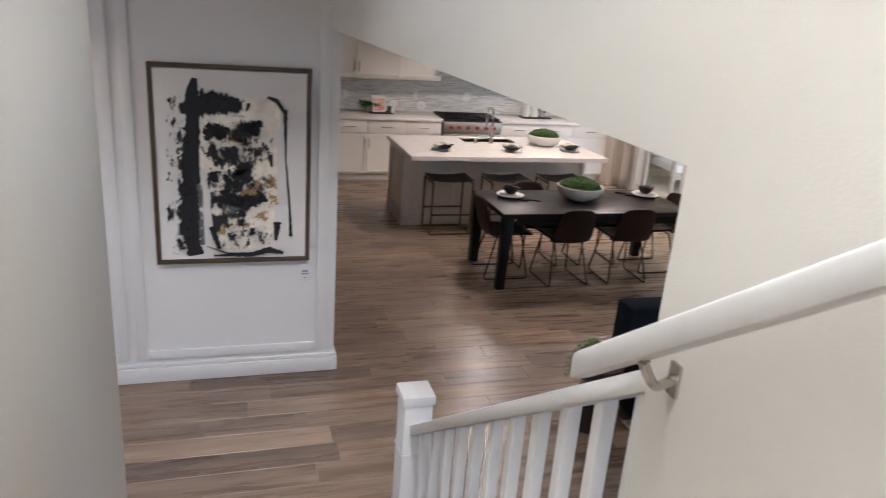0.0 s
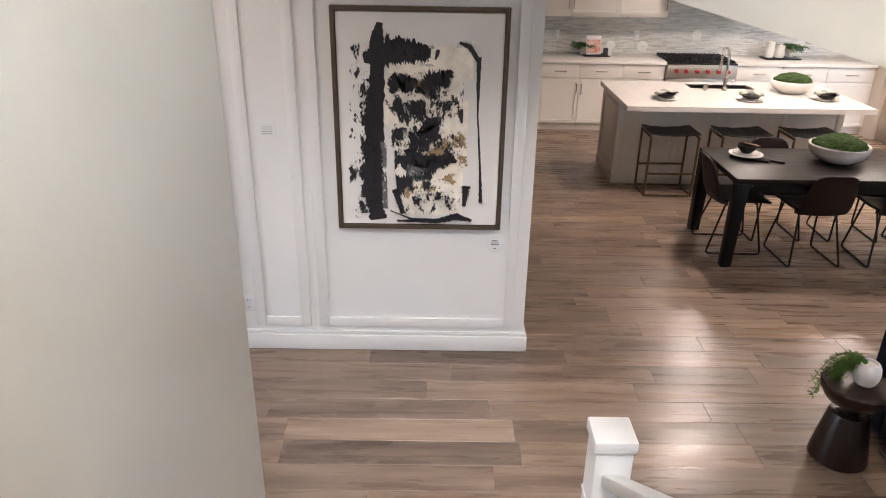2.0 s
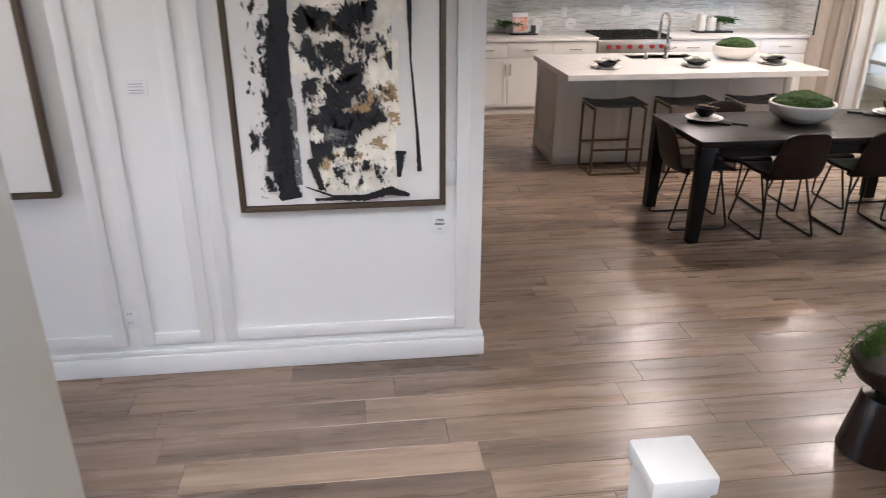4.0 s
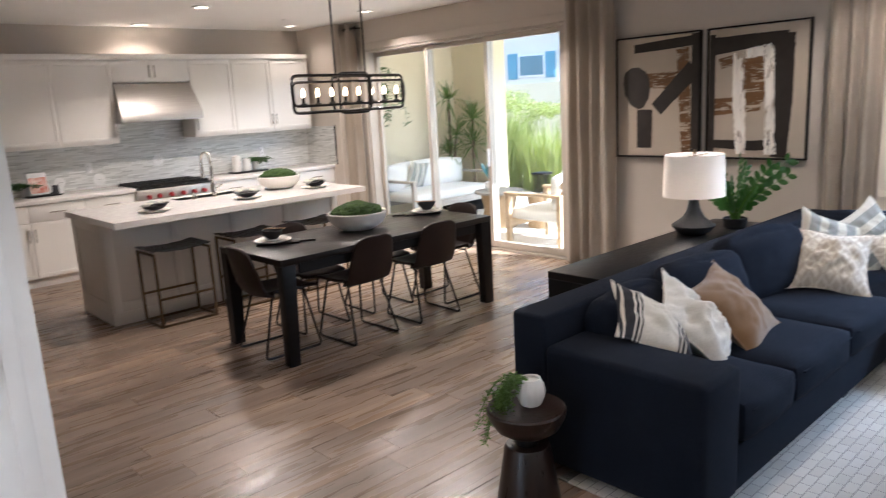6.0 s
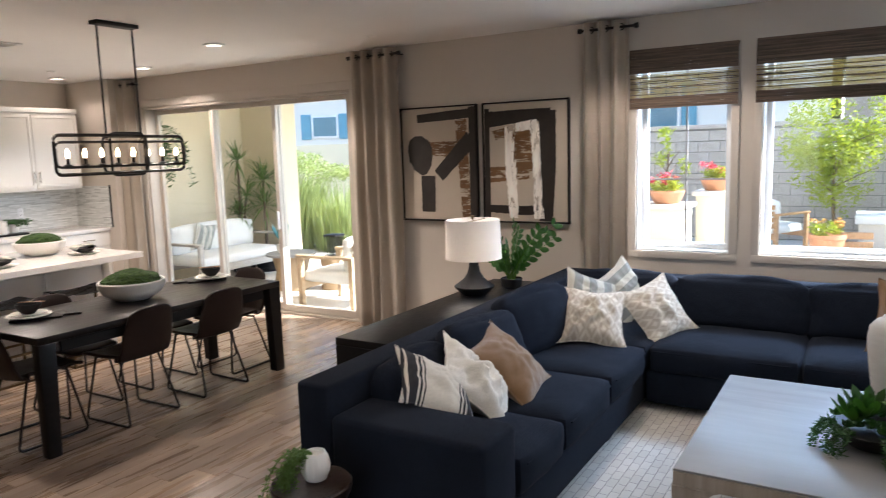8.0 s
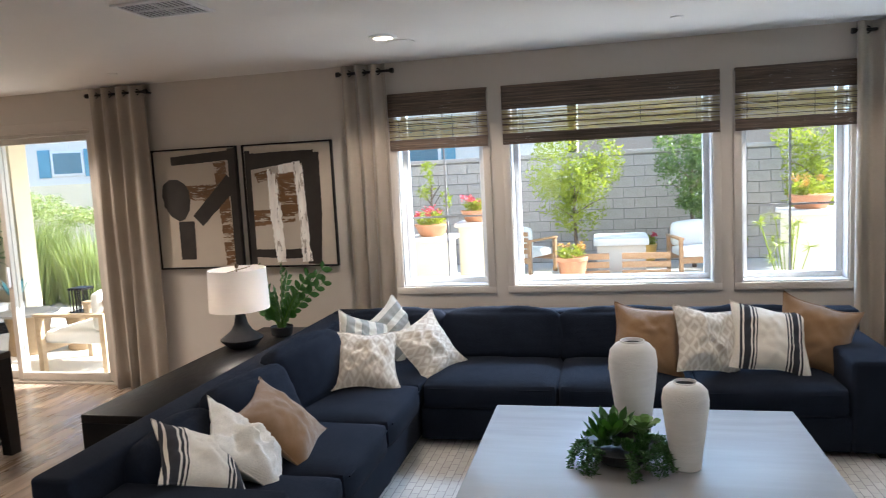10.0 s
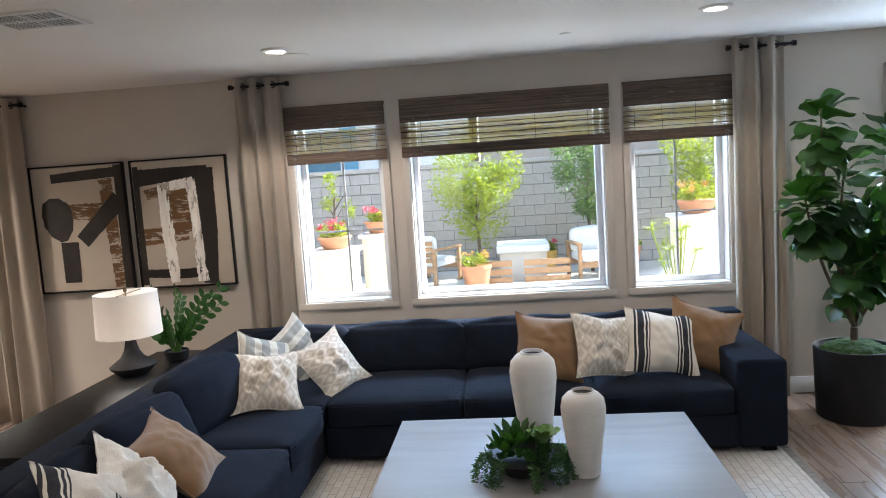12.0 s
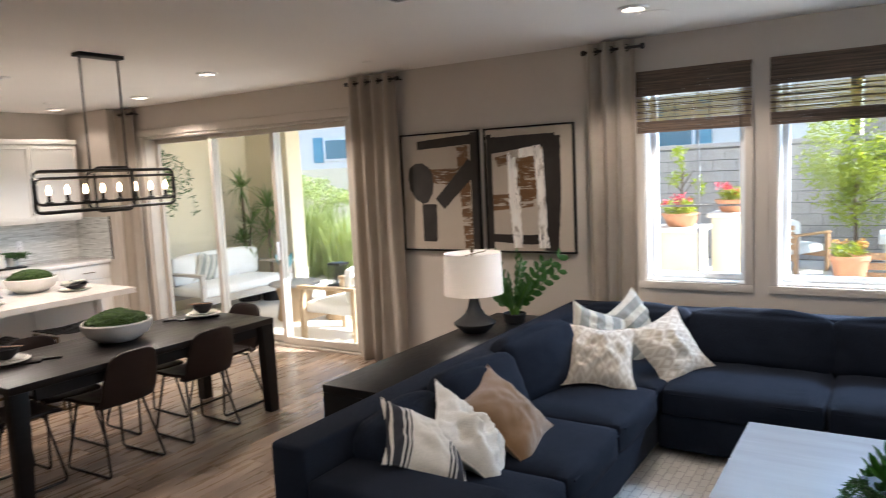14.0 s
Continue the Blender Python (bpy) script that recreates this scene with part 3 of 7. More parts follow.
nt.links.new(br.outputs["Color"], bs.inputs["Base Color"])
nt.links.new(ramp(nt, br.outputs["Color"], [(0.3, (0.08,) * 3), (0.6, (0.35,) * 3)]), bs.inputs["Roughness"])
bump(nt, bs, br.outputs["Fac"], -0.5, 0.003)
M["splash"] = m
solid("backsplash", slab((-0.05, 5.06, YK - 0.012, YK - 0.001, 0.925, UP0 + 0.02), (2.37, 3.265, YK - 0.012, YK - 0.001, UP0 + 0.02, 2.1)), M["splash"], "grey glass and stone strip tile backsplash", "backsplash", "structure")
solid("backsplash", slab((5.06, 5.07, 5.42, YK - 0.013, 0.925, UP0 + 0.02)), M["splash"], "grey strip tile backsplash on the side wall", "backsplash", "structure")
solid("trim_backsplash", slab((5.055, 5.07, 5.408, 5.42, 0.925, UP0 + 0.03)), M["iron"], "dark metal edge strip of the backsplash", "trim", "structure")


def hood():
    th = thing("range_hood", (2.815, YK - 0.002, 1.66), "brushed steel wall range hood with sloped front", "range hood")
    bm = bm_new()
    prof = [(0, 0), (-0.58, 0), (-0.58, 0.10), (-0.36, 0.43), (0, 0.43)]
    L = [bm.verts.new((-0.475, y, z)) for y, z in prof]
    R = [bm.verts.new((0.475, y, z)) for y, z in prof]
    for v in (L[3], L[4]):
        v.co.x = -0.45
    for v in (R[3], R[4]):
        v.co.x = 0.45
    bm.faces.new(L); bm.faces.new(R[::-1])
    for i in range(5):
        j = (i + 1) % 5
        bm.faces.new((L[i], R[i], R[j], L[j]))
    part("canopy", bm, M["steel"], th, bevel=0.004)
    part("filter_panel", slab((-0.43, 0.43, -0.53, -0.05, -0.008, 0.0)), M["grey"], th, "dark filter panel")
    return th


hood()


def range_cooker():
    th = thing("range_cooker", (2.80, YK - BD - 0.04, 0), "steel gas range with red knobs and black grates", "stove")
    w = 0.455
    part("body", slab((-w, w, 0.03, 0.67, 0.1, 0.90)), M["steel"], th, bevel=0.006)
    part("control_panel", slab((-w, w, -0.015, 0.03, 0.735, 0.895)), M["steel"], th, bevel=0.012)
    door = part("oven_door", slab((-w + 0.01, w - 0.01, 0.0, 0.03, 0.16, 0.715)), M["steel"], th, bevel=0.005)
    bm = bm_new()
    tube(bm, [(-0.38, -0.05, 0.66), (0.38, -0.05, 0.66)], 0.013)
    for x in (-0.36, 0.36):
        tube(bm, [(x, -0.05, 0.66), (x, 0.0, 0.66)], 0.009)
    part("handle", bm, M["steel"], door)
    part("toe_kick", slab((-w + 0.02, w - 0.02, 0.06, 0.6, 0, 0.1)), M["iron"], th)
    for x in (-0.33, -0.21, -0.07, 0.07, 0.21, 0.33):
        bm = bm_new()
        lathe(bm, [(0.028, 0), (0.028, 0.012), (0.024, 0.016), (0.022, 0.04), (0.0, 0.042)], 16)
        part("knob", bm, M["knob"], th, "red control knob", at=pose(x, -0.015, 0.815, 90, 0, 0))
    part("cooktop", slab((-w, w, 0.0, 0.66, 0.90, 0.915)), M["iron"], th, bevel=0.004)
    for i in range(3):
        x0 = -w + 0.02 + i * 0.292
        bm = bm_new()
        for k in range(5):
            x = x0 + 0.02 + k * 0.06
            box(bm, x - 0.006, x + 0.006, 0.03, 0.63, 0.93, 0.95)
        for y in (0.03, 0.18, 0.33, 0.48, 0.62):
            box(bm, x0 + 0.01, x0 + 0.275, y - 0.006, y + 0.006, 0.915, 0.945)
        part("grate", bm, M["iron"], th, "black cast iron grate")
    return th


range_cooker()

IX0, IX1, IY0, IY1 = 1.27, 3.58, 3.36, 4.12


def island():
    th = thing("kitchen_island", ((IX0 + IX1) / 2, (IY0 + IY1) / 2, 0), "white panelled kitchen island with overhanging quartz top", "island")
    w, d = (IX1 - IX0) / 2, (IY1 - IY0) / 2
    part("body", slab((-w, w, -d, d, 0.0, 0.875)), M["cabinet"], th, bevel=0.003)
    part("plinth", slab((-w - 0.014, w + 0.014, -d - 0.014, d + 0.014, 0, 0.11)), M["cabinet"], th, bevel=0.005)
    bm = bm_new()
    n = 4
    for i in range(n + 1):
        x = -w + (2 * w - 0.07) * i / n
        box(bm, x, x + 0.07, -d - 0.012, -d, 0.11, 0.875)
    box(bm, -w + 0.07, w - 0.07, -d - 0.0115, -d, 0.80, 0.875)
    box(bm, -w + 0.07, w - 0.07, -d - 0.0115, -d, 0.11, 0.19)
    part("front_panelling", bm, M["cabinet"], th, bevel=0.002)
    bm = bm_new()
    for y in (-d, d - 0.07):
        box(bm, -w - 0.012, -w, y, y + 0.07, 0.11, 0.875)
    for z in (0.11, 0.795):
        box(bm, -w - 0.0115, -w, -d + 0.07, d - 0.07, z, z + 0.08)
    part("end_panelling", bm, M["cabinet"], th, bevel=0.002)
    # top with the opening of the sink
    X0, X1, Y0_, Y1_ = 1.225 - 2.425, 3.63 - 2.425, 2.90 - 3.74, 4.16 - 3.74
    sx0, sx1, sy0, sy1 = 2.12 - 2.425, 2.80 - 2.425, 3.78 - 3.74, 4.06 - 3.74
    bm = slab((X0, sx0, Y0_, Y1_, 0.876, 0.925), (sx1, X1, Y0_, Y1_, 0.876, 0.925), (sx0, sx1, Y0_, sy0, 0.876, 0.925), (sx0, sx1, sy1, Y1_, 0.876, 0.925))
    bmesh.ops.remove_doubles(bm, verts=bm.verts, dist=1e-5)
    part("countertop", bm, M["quartz"], th, "pale polished quartz countertop")
    bm = slab((sx0 - 0.01, sx1 + 0.01, sy0 - 0.01, sy1 + 0.01, 0.70, 0.71), (sx0 - 0.01, sx0, sy0, sy1, 0.71, 0.915), (sx1, sx1 + 0.01, sy0, sy1, 0.71, 0.915), (sx0, sx1, sy0 - 0.01, sy0, 0.71, 0.915), (sx0, sx1, sy1, sy1 + 0.01, 0.71, 0.915))
    part("sink", bm, M["steel"], th, "undermount steel sink")
    return th


island()


def faucet():
    th = thing("kitchen_faucet", (2.44, 3.72, 0.925), "brushed nickel gooseneck kitchen faucet", "faucet")
    bm = bm_new()
    lathe(bm, [(0.03, 0), (0.03, 0.01), (0.022, 0.02), (0.022, 0.12), (0.016, 0.13)], 16)
    tube(bm, arc_path([(0, 0, 0.1), (0, 0, 0.42), (0, 0.2, 0.42), (0, 0.2, 0.25)], 0.095, 7), 0.013, 10)
    part("spout", bm, M["nickel"], th)
    bm = bm_new()
    tube(bm, [(0.0, 0.2, 0.27), (0, 0.2, 0.17)], 0.017, 10)
    part("spray_head", bm, M["nickel"], th)
    bm = bm_new()
    tube(bm, [(0.02, 0, 0.08), (0.1, 0, 0.11)], 0.007)
    part("lever", bm, M["nickel"], th)
    return th


faucet()
th = thing("soap_dispenser", (2.24, 3.72, 0.925), "small brushed nickel soap dispenser beside the sink", "dispenser")
bm = bm_new()
lathe(bm, [(0.024, 0), (0.022, 0.06), (0.015, 0.065), (0.0, 0.07)], 14)
part("body", bm, M["nickel"], th)


def stool(x, y):
    th = thing("bar_stool", (x, y, 0), "backless counter stool with woven black leather seat and bronze frame", "stool", "stools at the island")
    w, d, h, r = 0.235, 0.175, 0.62, 0.0095
    for sx in (-1, 1):
        for sy in (-1, 1):
            part("leg", slab((sx * w - r, sx * w + r, sy * d - r, sy * d + r, 0.0, h)), M["bronze"], th, bevel=0.002)
    for sx in (-1, 1):
        for z in (r, h - r):
            part("side_rail", slab((sx * w - r * 0.9, sx * w + r * 0.9, -d + r, d - r, z - r, z + r)), M["bronze"], th, bevel=0.002)
    for sy in (-1, 1):
        for z in (r, 0.24):
            part("cross_rail", slab((-w + r, w - r, sy * d - r * 0.9, sy * d + r * 0.9, z - r, z + r)), M["bronze"], th, bevel=0.002)
    # woven seat: strips over and under, dipping in the middle
    n = 7
    for i in range(n):
        for ax in (0, 1):
            bm = bm_new()
            L, W = (w + 0.012, d + 0.012)
            span, wide = (L, W) if ax == 0 else (W, L)
            half = wide / n * 0.93
            c = -wide + wide * (2 * i + 1) / n
            prev = None
            for k in range(15):
                s = -span + 2 * span * k / 14
                px, py = (s, c) if ax == 0 else (c, s)
                dip = 0.018 * (px / L) ** 2 * 1.2
                wav = 0.0035 * math.sin(math.pi * (s + span) / (2 * span) * n + (i + ax) * math.pi)
                z = h + 0.008 + dip + wav
                o = (0, half) if ax == 0 else (half, 0)
                row = [bm.verts.new((px - o[0], py - o[1], z)), bm.verts.new((px + o[0], py + o[1], z)), bm.verts.new((px + o[0], py + o[1], z - 0.004)), bm.verts.new((px - o[0], py - o[1], z - 0.004))]
                if prev:
                    for q in range(4):
                        bm.faces.new((prev[q], prev[(q + 1) % 4], row[(q + 1) % 4], row[q]))
                else:
                    bm.faces.new(row)
                prev = row
            bm.faces.new(prev[::-1])
            part("seat_strap", bm, M["strap"], th)
    return th


M["strap"] = mat("black_leather", (0.018, 0.018, 0.02), (0.03, 0.03, 0.032), 20, 0.4, bump_s=0.2, bscale=200)
st = stool(1.745, 3.13)
for x in (2.45, 3.15):
    copy_thing(st, pose(x, 3.13, 0))

# ---- dining ----
TX0, TX1, TY0, TY1, TZ = 1.70, 3.71, 1.29, 2.16, 0.745


def dining_table():
    th = thing("dining_table", ((TX0 + TX1) / 2, (TY0 + TY1) / 2, 0), "long dark wooden dining table with broad slab legs", "table")
    w, d = (TX1 - TX0) / 2, (TY1 - TY0) / 2
    part("tabletop", slab((-w, w, -d, d, TZ - 0.045, TZ)), M["tabletop"], th, bevel=0.004)
    for sx in (-1, 1):
        for sy in (-1, 1):
            bm = bm_new()
            vs = box(bm, 0, 0.11, 0, 0.075, 0, TZ - 0.046)
            for v in vs:
                v.co.x = sx * (w - 0.004 - (v.co.x * (0.72 if v.co.z < 0.1 else 1.0)))
                v.co.y = sy * (d - 0.004 - v.co.y)
            part("leg", bm, M["black"], th, bevel=0.004)
    bm = slab((-w + 0.16, w - 0.16, -d + 0.03, -d + 0.055, TZ - 0.12, TZ - 0.046), (-w + 0.16, w - 0.16, d - 0.055, d - 0.03, TZ - 0.12, TZ - 0.046))
    part("apron", bm, M["black"], th)
    return th


dining_table()


def chair():
    """Faces +y, base at the origin."""
    th = thing("dining_chair", (0, 0, 0), "dark brown leather bucket dining chair on black sled legs", "chair", "chairs round the dining table")
    nx, ny = 12, 18
    bm = bm_new()

    def pt(u, v):
        # v: 0 front edge of the seat to 1 top of the back
        x = u
        if v < 0.5:
            s = v / 0.5
            y, z, w = 0.23 - 0.40 * s, 0.455 - 0.02 * math.sin(s * 2.2), 0.20 + 0.012 * s
            z += 0.03 * u * u * (0.4 + s) - 0.012 * max(0, 0.15 - s) / 0.15
        else:
            s = (v - 0.5) / 0.5
            a = min(s / 0.28, 1)
            y = -0.17 - 0.075 * math.sin(a * math.pi / 2) - 0.075 * max(0, s - 0.2)
            z = 0.44 + 0.07 * (1 - math.cos(a * math.pi / 2)) + 0.34 * max(0, s - 0.15)
            w = 0.212 + 0.008 * math.sin(s * math.pi) - 0.05 * s ** 2
            y += 0.045 * u * u * (1 - 0.5 * s)
            if s > 0.85:
                z -= 0.03 * abs(u) ** 4 * (s - 0.85) / 0.15
        return Vector((0.93 * w * x, y, z))

    top = [[pt(-1 + 2 * i / nx, j / ny) for i in range(nx + 1)] for j in range(ny + 1)]
    vt = [[bm.verts.new(p) for p in row] for row in top]
    for j in range(ny):
        for i in range(nx):
            bm.faces.new((vt[j][i], vt[j][i + 1], vt[j + 1][i + 1], vt[j + 1][i]))
    bmesh.ops.recalc_face_normals(bm, faces=bm.faces)
    me = mesh_of("shell", bm, M["leather"])
    ob = new("shell", me)
    ob.parent = th
    so = ob.modifiers.new("thickness", "SOLIDIFY")
    so.thickness, so.offset = 0.022, 0.0
    be = ob.modifiers.new("edge", "BEVEL")
    be.width, be.segments, be.limit_method = 0.007, 2, "ANGLE"
    for sx in (-1, 1):
        bm = bm_new()
        f = (sx * 0.15, 0.13, 0.445)
        b_ = (sx * 0.15, -0.12, 0.43)
        tube(bm, arc_path([f, (sx * 0.205, 0.21, 0.009), (sx * 0.205, -0.24, 0.009), b_], 0.035, 4), 0.0085, 7)
        part("sled_leg", bm, M["iron"], th)
    for y, z in ((0.12, 0.435), (-0.11, 0.42)):
        bm = bm_new()
        tube(bm, [(-0.155, y, z), (0.155, y, z)], 0.008, 6)
        part("cross_bar", bm, M["iron"], th)
    return th


ch = chair()
ch.matrix_basis = pose(2.44, 1.53, 0, 0, 0, 2)
for x, y, a in ((3.10, 1.53, -2), (2.36, 2.02, 180), (3.04, 2.02, 178), (1.91, 1.75, -92), (3.58, 1.76, 91)):
    copy_thing(ch, pose(x, y, 0, 0, 0, a))


def chandelier():
    cx, cy = 2.865, 1.95
    th = thing("chandelier", (cx, cy, CEIL), "black iron rectangular chandelier with eight candle bulbs", "chandelier")
    part("canopy", slab((-0.17, 0.17, -0.05, 0.05, -0.028, -0.001)), M["iron"], th, bevel=0.004)
    zt, zb = 1.945 - CEIL, 1.675 - CEIL
    for x in (-0.145, 0.145):
        bm = bm_new()
        tube(bm, [(x, 0, -0.02), (x, 0, zt - 0.03)], 0.007)
        part("rod", bm, M["iron"], th)
    # nested rounded frames, standing upright, wide and narrow
    for x0, x1, z0, z1, y, r in ((-0.60, 0.12, zb, zt, -0.09, 0.012), (-0.12, 0.60, zb, zt, 0.09, 0.012), (-0.54, 0.54, zb + 0.05, zt - 0.045, 0.0, 0.010), (-0.12, 0.17, zb - 0.02, zt + 0.02, 0.0, 0.010)):
        bm = bm_new()
        loop = arc_path([((x0 + x1) / 2, y, z0), (x0, y, z0), (x0, y, z1), (x1, y, z1), (x1, y, z0), ((x0 + x1) / 2, y, z0)], 0.045, 4)
        tube(bm, loop[:-1], r, 6, closed=True)
        part("loop_frame", bm, M["iron"], th)
    bm = bm_new()
    for x in (-0.1, 0.1):
        tube(bm, [(x, -0.09, zt), (x, 0.09, zt)], 0.008, 6)
        tube(bm, [(x, -0.09, zb), (x, 0.09, zb)], 0.008, 6)
    part("cross_bar", bm, M["iron"], th)
    for i in range(8):
        x = -0.455 + 0.13 * i
        bm = bm_new()
        z = zb + 0.06
        lathe(bm, [(0.022, 0), (0.03, 0.006), (0.012, 0.012), (0.011, 0.055), (0.0, 0.056)], 12, (x, 0, z))
        c = part("candle_holder", bm, M["iron"], th)
        bm = bm_new()
        lathe(bm, [(0.0, 0.05), (0.009, 0.056), (0.0145, 0.075), (0.0135, 0.09), (0.006, 0.115), (0.0, 0.122)], 12, (x, 0, z))
        part("bulb", bm, M["bulb_glow"], c, "glowing flame-shaped bulb")
    return th


chandelier()
for i, (x, y) in enumerate(CANS):
    th = thing("recessed_light", (x, y, CEIL), "round white recessed ceiling light, switched on", "ceiling light", "recessed ceiling lights")
    bm = bm_new()
    lathe(bm, [(0.095, 0), (0.092, -0.012), (0.068, -0.016), (0.064, -0.004)], 24, cap=False)
    part("trim_ring", bm, M["white"], th)
    bm = bm_new()
    lathe(bm, [(0.0, -0.007), (0.066, -0.006)], 24, cap=False)
    part("lens", bm, M["can_glow"], th, "glowing lens")
    lamp("can_beam", "SPOT", CAN_WATTS[i], WARM, pose(x, y, CEIL - 0.03), spot=radians(140), soft=0.06)

# ---- living room ----
def cushion_box(bm, x0, x1, y0, y1, z0, z1, puff=0.02, n=8, seed=0, rad=0.045, crumple=0.0):
    """A padded block with crowned faces and soft edges."""
    cx, cy, cz = (x0 + x1) / 2, (y0 + y1) / 2, (z0 + z1) / 2
    hx, hy, hz = (x1 - x0) / 2, (y1 - y0) / 2, (z1 - z0) / 2
    r = bmesh.ops.create_cube(bm, size=2.0)
    es = list({e for v in r["verts"] for e in v.link_edges})
    bmesh.ops.subdivide_edges(bm, edges=es, cuts=n, use_grid_fill=True)
    for v in bm.verts:
        p = v.co.copy()
        q = Vector((p.x * hx, p.y * hy, p.z * hz))
        inner = Vector((max(min(q.x, hx - rad), rad - hx), max(min(q.y, hy - rad), rad - hy), max(min(q.z, hz - rad), rad - hz)))
        d = q - inner
        if d.length > 1e-6:
            q = inner + d.normalized() * rad * min(1.0, d.length / rad)
        fx, fy, fz = 1 - p.x ** 2, 1 - p.y ** 2, 1 - p.z ** 2
        q += Vector((math.copysign(puff * fy * fz, p.x) if abs(p.x) > 0.99 else 0, math.copysign(puff * fx * fz, p.y) if abs(p.y) > 0.99 else 0, math.copysign(puff * fx * fy, p.z) if abs(p.z) > 0.99 else 0))
        nz = noise.noise(q * 4 + Vector((seed * 3.1, seed, 0)))
        if crumple:
            k = noise.noise(q * 5 + Vector((seed * 1.7, 2, 0))) + 0.7 * (0.5 - abs(noise.noise(Vector((q.x * 9, q.y * 9, q.z * 16)) + Vector((seed, 5, 1)))))
            q += q.normalized() * crumple * k
        v.co = Vector((cx, cy, cz)) + q + Vector((0, 0, 1)) * nz * 0.008 + q.normalized() * (noise.noise(q * 11 + Vector((seed, 0, 7))) * 0.005 + noise.noise(Vector((q.x * 7, q.y * 7, q.z * 22)) + Vector((0, seed, 3))) * 0.004)


SX0, SX1, SYB, SYF, SYE = 1.76, 5.12, -0.66, -1.63, -4.58
RX = 4.05


def pillow_seam(pad_, w, h, along_y):
    """Piped seam round the middle of a back cushion."""
    ring = []
    for k in range(40):
        a = 2 * math.pi * k / 40
        ca, sa = math.cos(a), math.sin(a)
        u, v = math.copysign(abs(ca) ** 0.35, ca) * (w - 0.004), math.copysign(abs(sa) ** 0.35, sa) * (h + 0.004)
        ring.append((0, u, v) if along_y else (u, 0, v))
    bm = bm_new()
    tube(bm, ring, 0.005, 6, closed=True)
    part("piping", bm, M["navy"], pad_)


def sofa():
    th = thing("sectional_sofa", (SX0, SYB, 0), "navy blue upholstered corner sofa with loose cushions", "sofa")
    m = M["navy"]

    def put(name, bounds, bevel=0.02):
        x0, x1, y0, y1, z0, z1 = bounds
        part(name, slab((x0 - SX0, x1 - SX0, y0 - SYB, y1 - SYB, z0, z1)), m, th, bevel=bevel, segs=3)

    def pad(name, *bnd, puff=0.02, seed=0):
        x0, x1, y0, y1, z0, z1 = bnd
        bm = bm_new()
        cushion_box(bm, x0 - SX0, x1 - SX0, y0 - SYB, y1 - SYB, z0, z1, puff, 8, seed)
        pad_ = part(name, bm, m, th)
        if name == "seat_cushion":
            # piped seam along the front edge of the cushion
            bm = bm_new()
            if y1 - y0 < 0.72 and x1 < RX + 0.1:
                line = [(x0 - SX0 + 0.05, y0 - SYB - 0.004, z1 - 0.04), (x1 - SX0 - 0.05, y0 - SYB - 0.004, z1 - 0.04)]
            else:
                line = [(x0 - SX0 - 0.004, y0 - SYB + 0.05, z1 - 0.04), (x0 - SX0 - 0.004, y1 - SYB - 0.05, z1 - 0.04)]
            tube(bm, line, 0.005, 6)
            part("piping", bm, m, pad_)

    put("base", (SX0 + 0.3, RX + 0.6, SYF + 0.03, SYB - 0.18, 0.05, 0.27))
    put("base", (RX + 0.02, SX1 - 0.2, SYE + 0.3, SYF + 0.02, 0.05, 0.27))
    put("backrest_frame", (SX0, SX1 - 0.19, SYB - 0.19, SYB, 0.05, 0.75))
    put("backrest_frame", (SX1 - 0.19, SX1, SYE, SYB, 0.05, 0.75))
    put("arm", (SX0, SX0 + 0.31, SYF + 0.02, SYB - 0.185, 0.05, 0.615), 0.03)
    put("arm", (RX + 0.01, SX1 - 0.185, SYE, SYE + 0.31, 0.05, 0.615), 0.03)
    for i, (a, c) in enumerate(((2.07, 2.60), (2.60, 3.32), (3.32, RX))):
        pad("seat_cushion", a + 0.004, c - 0.004, SYF, SYB - 0.30, 0.26, 0.45, seed=i)
    pad("seat_cushion", RX, SX1 - 0.30, SYF + 0.004, SYB - 0.28, 0.26, 0.445, seed=4)
    for i, (a, c) in enumerate(((-2.54, SYF), (-3.41, -2.54), (SYE + 0.31, -3.41))):
        pad("seat_cushion", RX, SX1 - 0.30, a + 0.004, c - 0.004, 0.26, 0.45, seed=5 + i)
    for i, (a, c, h, rx, ry, rz) in enumerate(((2.08, 2.66, 0.31, -24, -1, 3), (2.64, 3.34, 0.36, -24, 3, -3), (3.38, 4.06, 0.39, -17, -3, -14))):
        bm = bm_new()
        cushion_box(bm, -(c - a) / 2, (c - a) / 2, -0.09, 0.09, -h / 2, h / 2, 0.035, 16, 10 + i, 0.06, 0.012)
        pad_ = part("back_cushion", bm, m, th, at=pose((a + c) / 2 - SX0, -0.315 + (0.06 if i == 0 else 0), 0.43 + h / 2, rx, ry, rz))
        pillow_seam(pad_, (c - a) / 2, h / 2, False)
    for i, (a, c) in enumerate(((-1.64, -0.86), (-2.52, -1.65), (-3.40, -2.53), (-4.26, -3.41))):
        bm = bm_new()
        cushion_box(bm, -0.09, 0.09, -(c - a) / 2, (c - a) / 2, -0.185, 0.185, 0.035, 16, 20 + i, 0.06, 0.010)
        pad_ = part("back_cushion", bm, m, th, at=pose(SX1 - 0.29 - SX0, (a + c) / 2 - SYB, 0.592, 0, 12 + 3 * (i % 2), 2 - 2 * (i % 3)))
        pillow_seam(pad_, (c - a) / 2, 0.185, True)
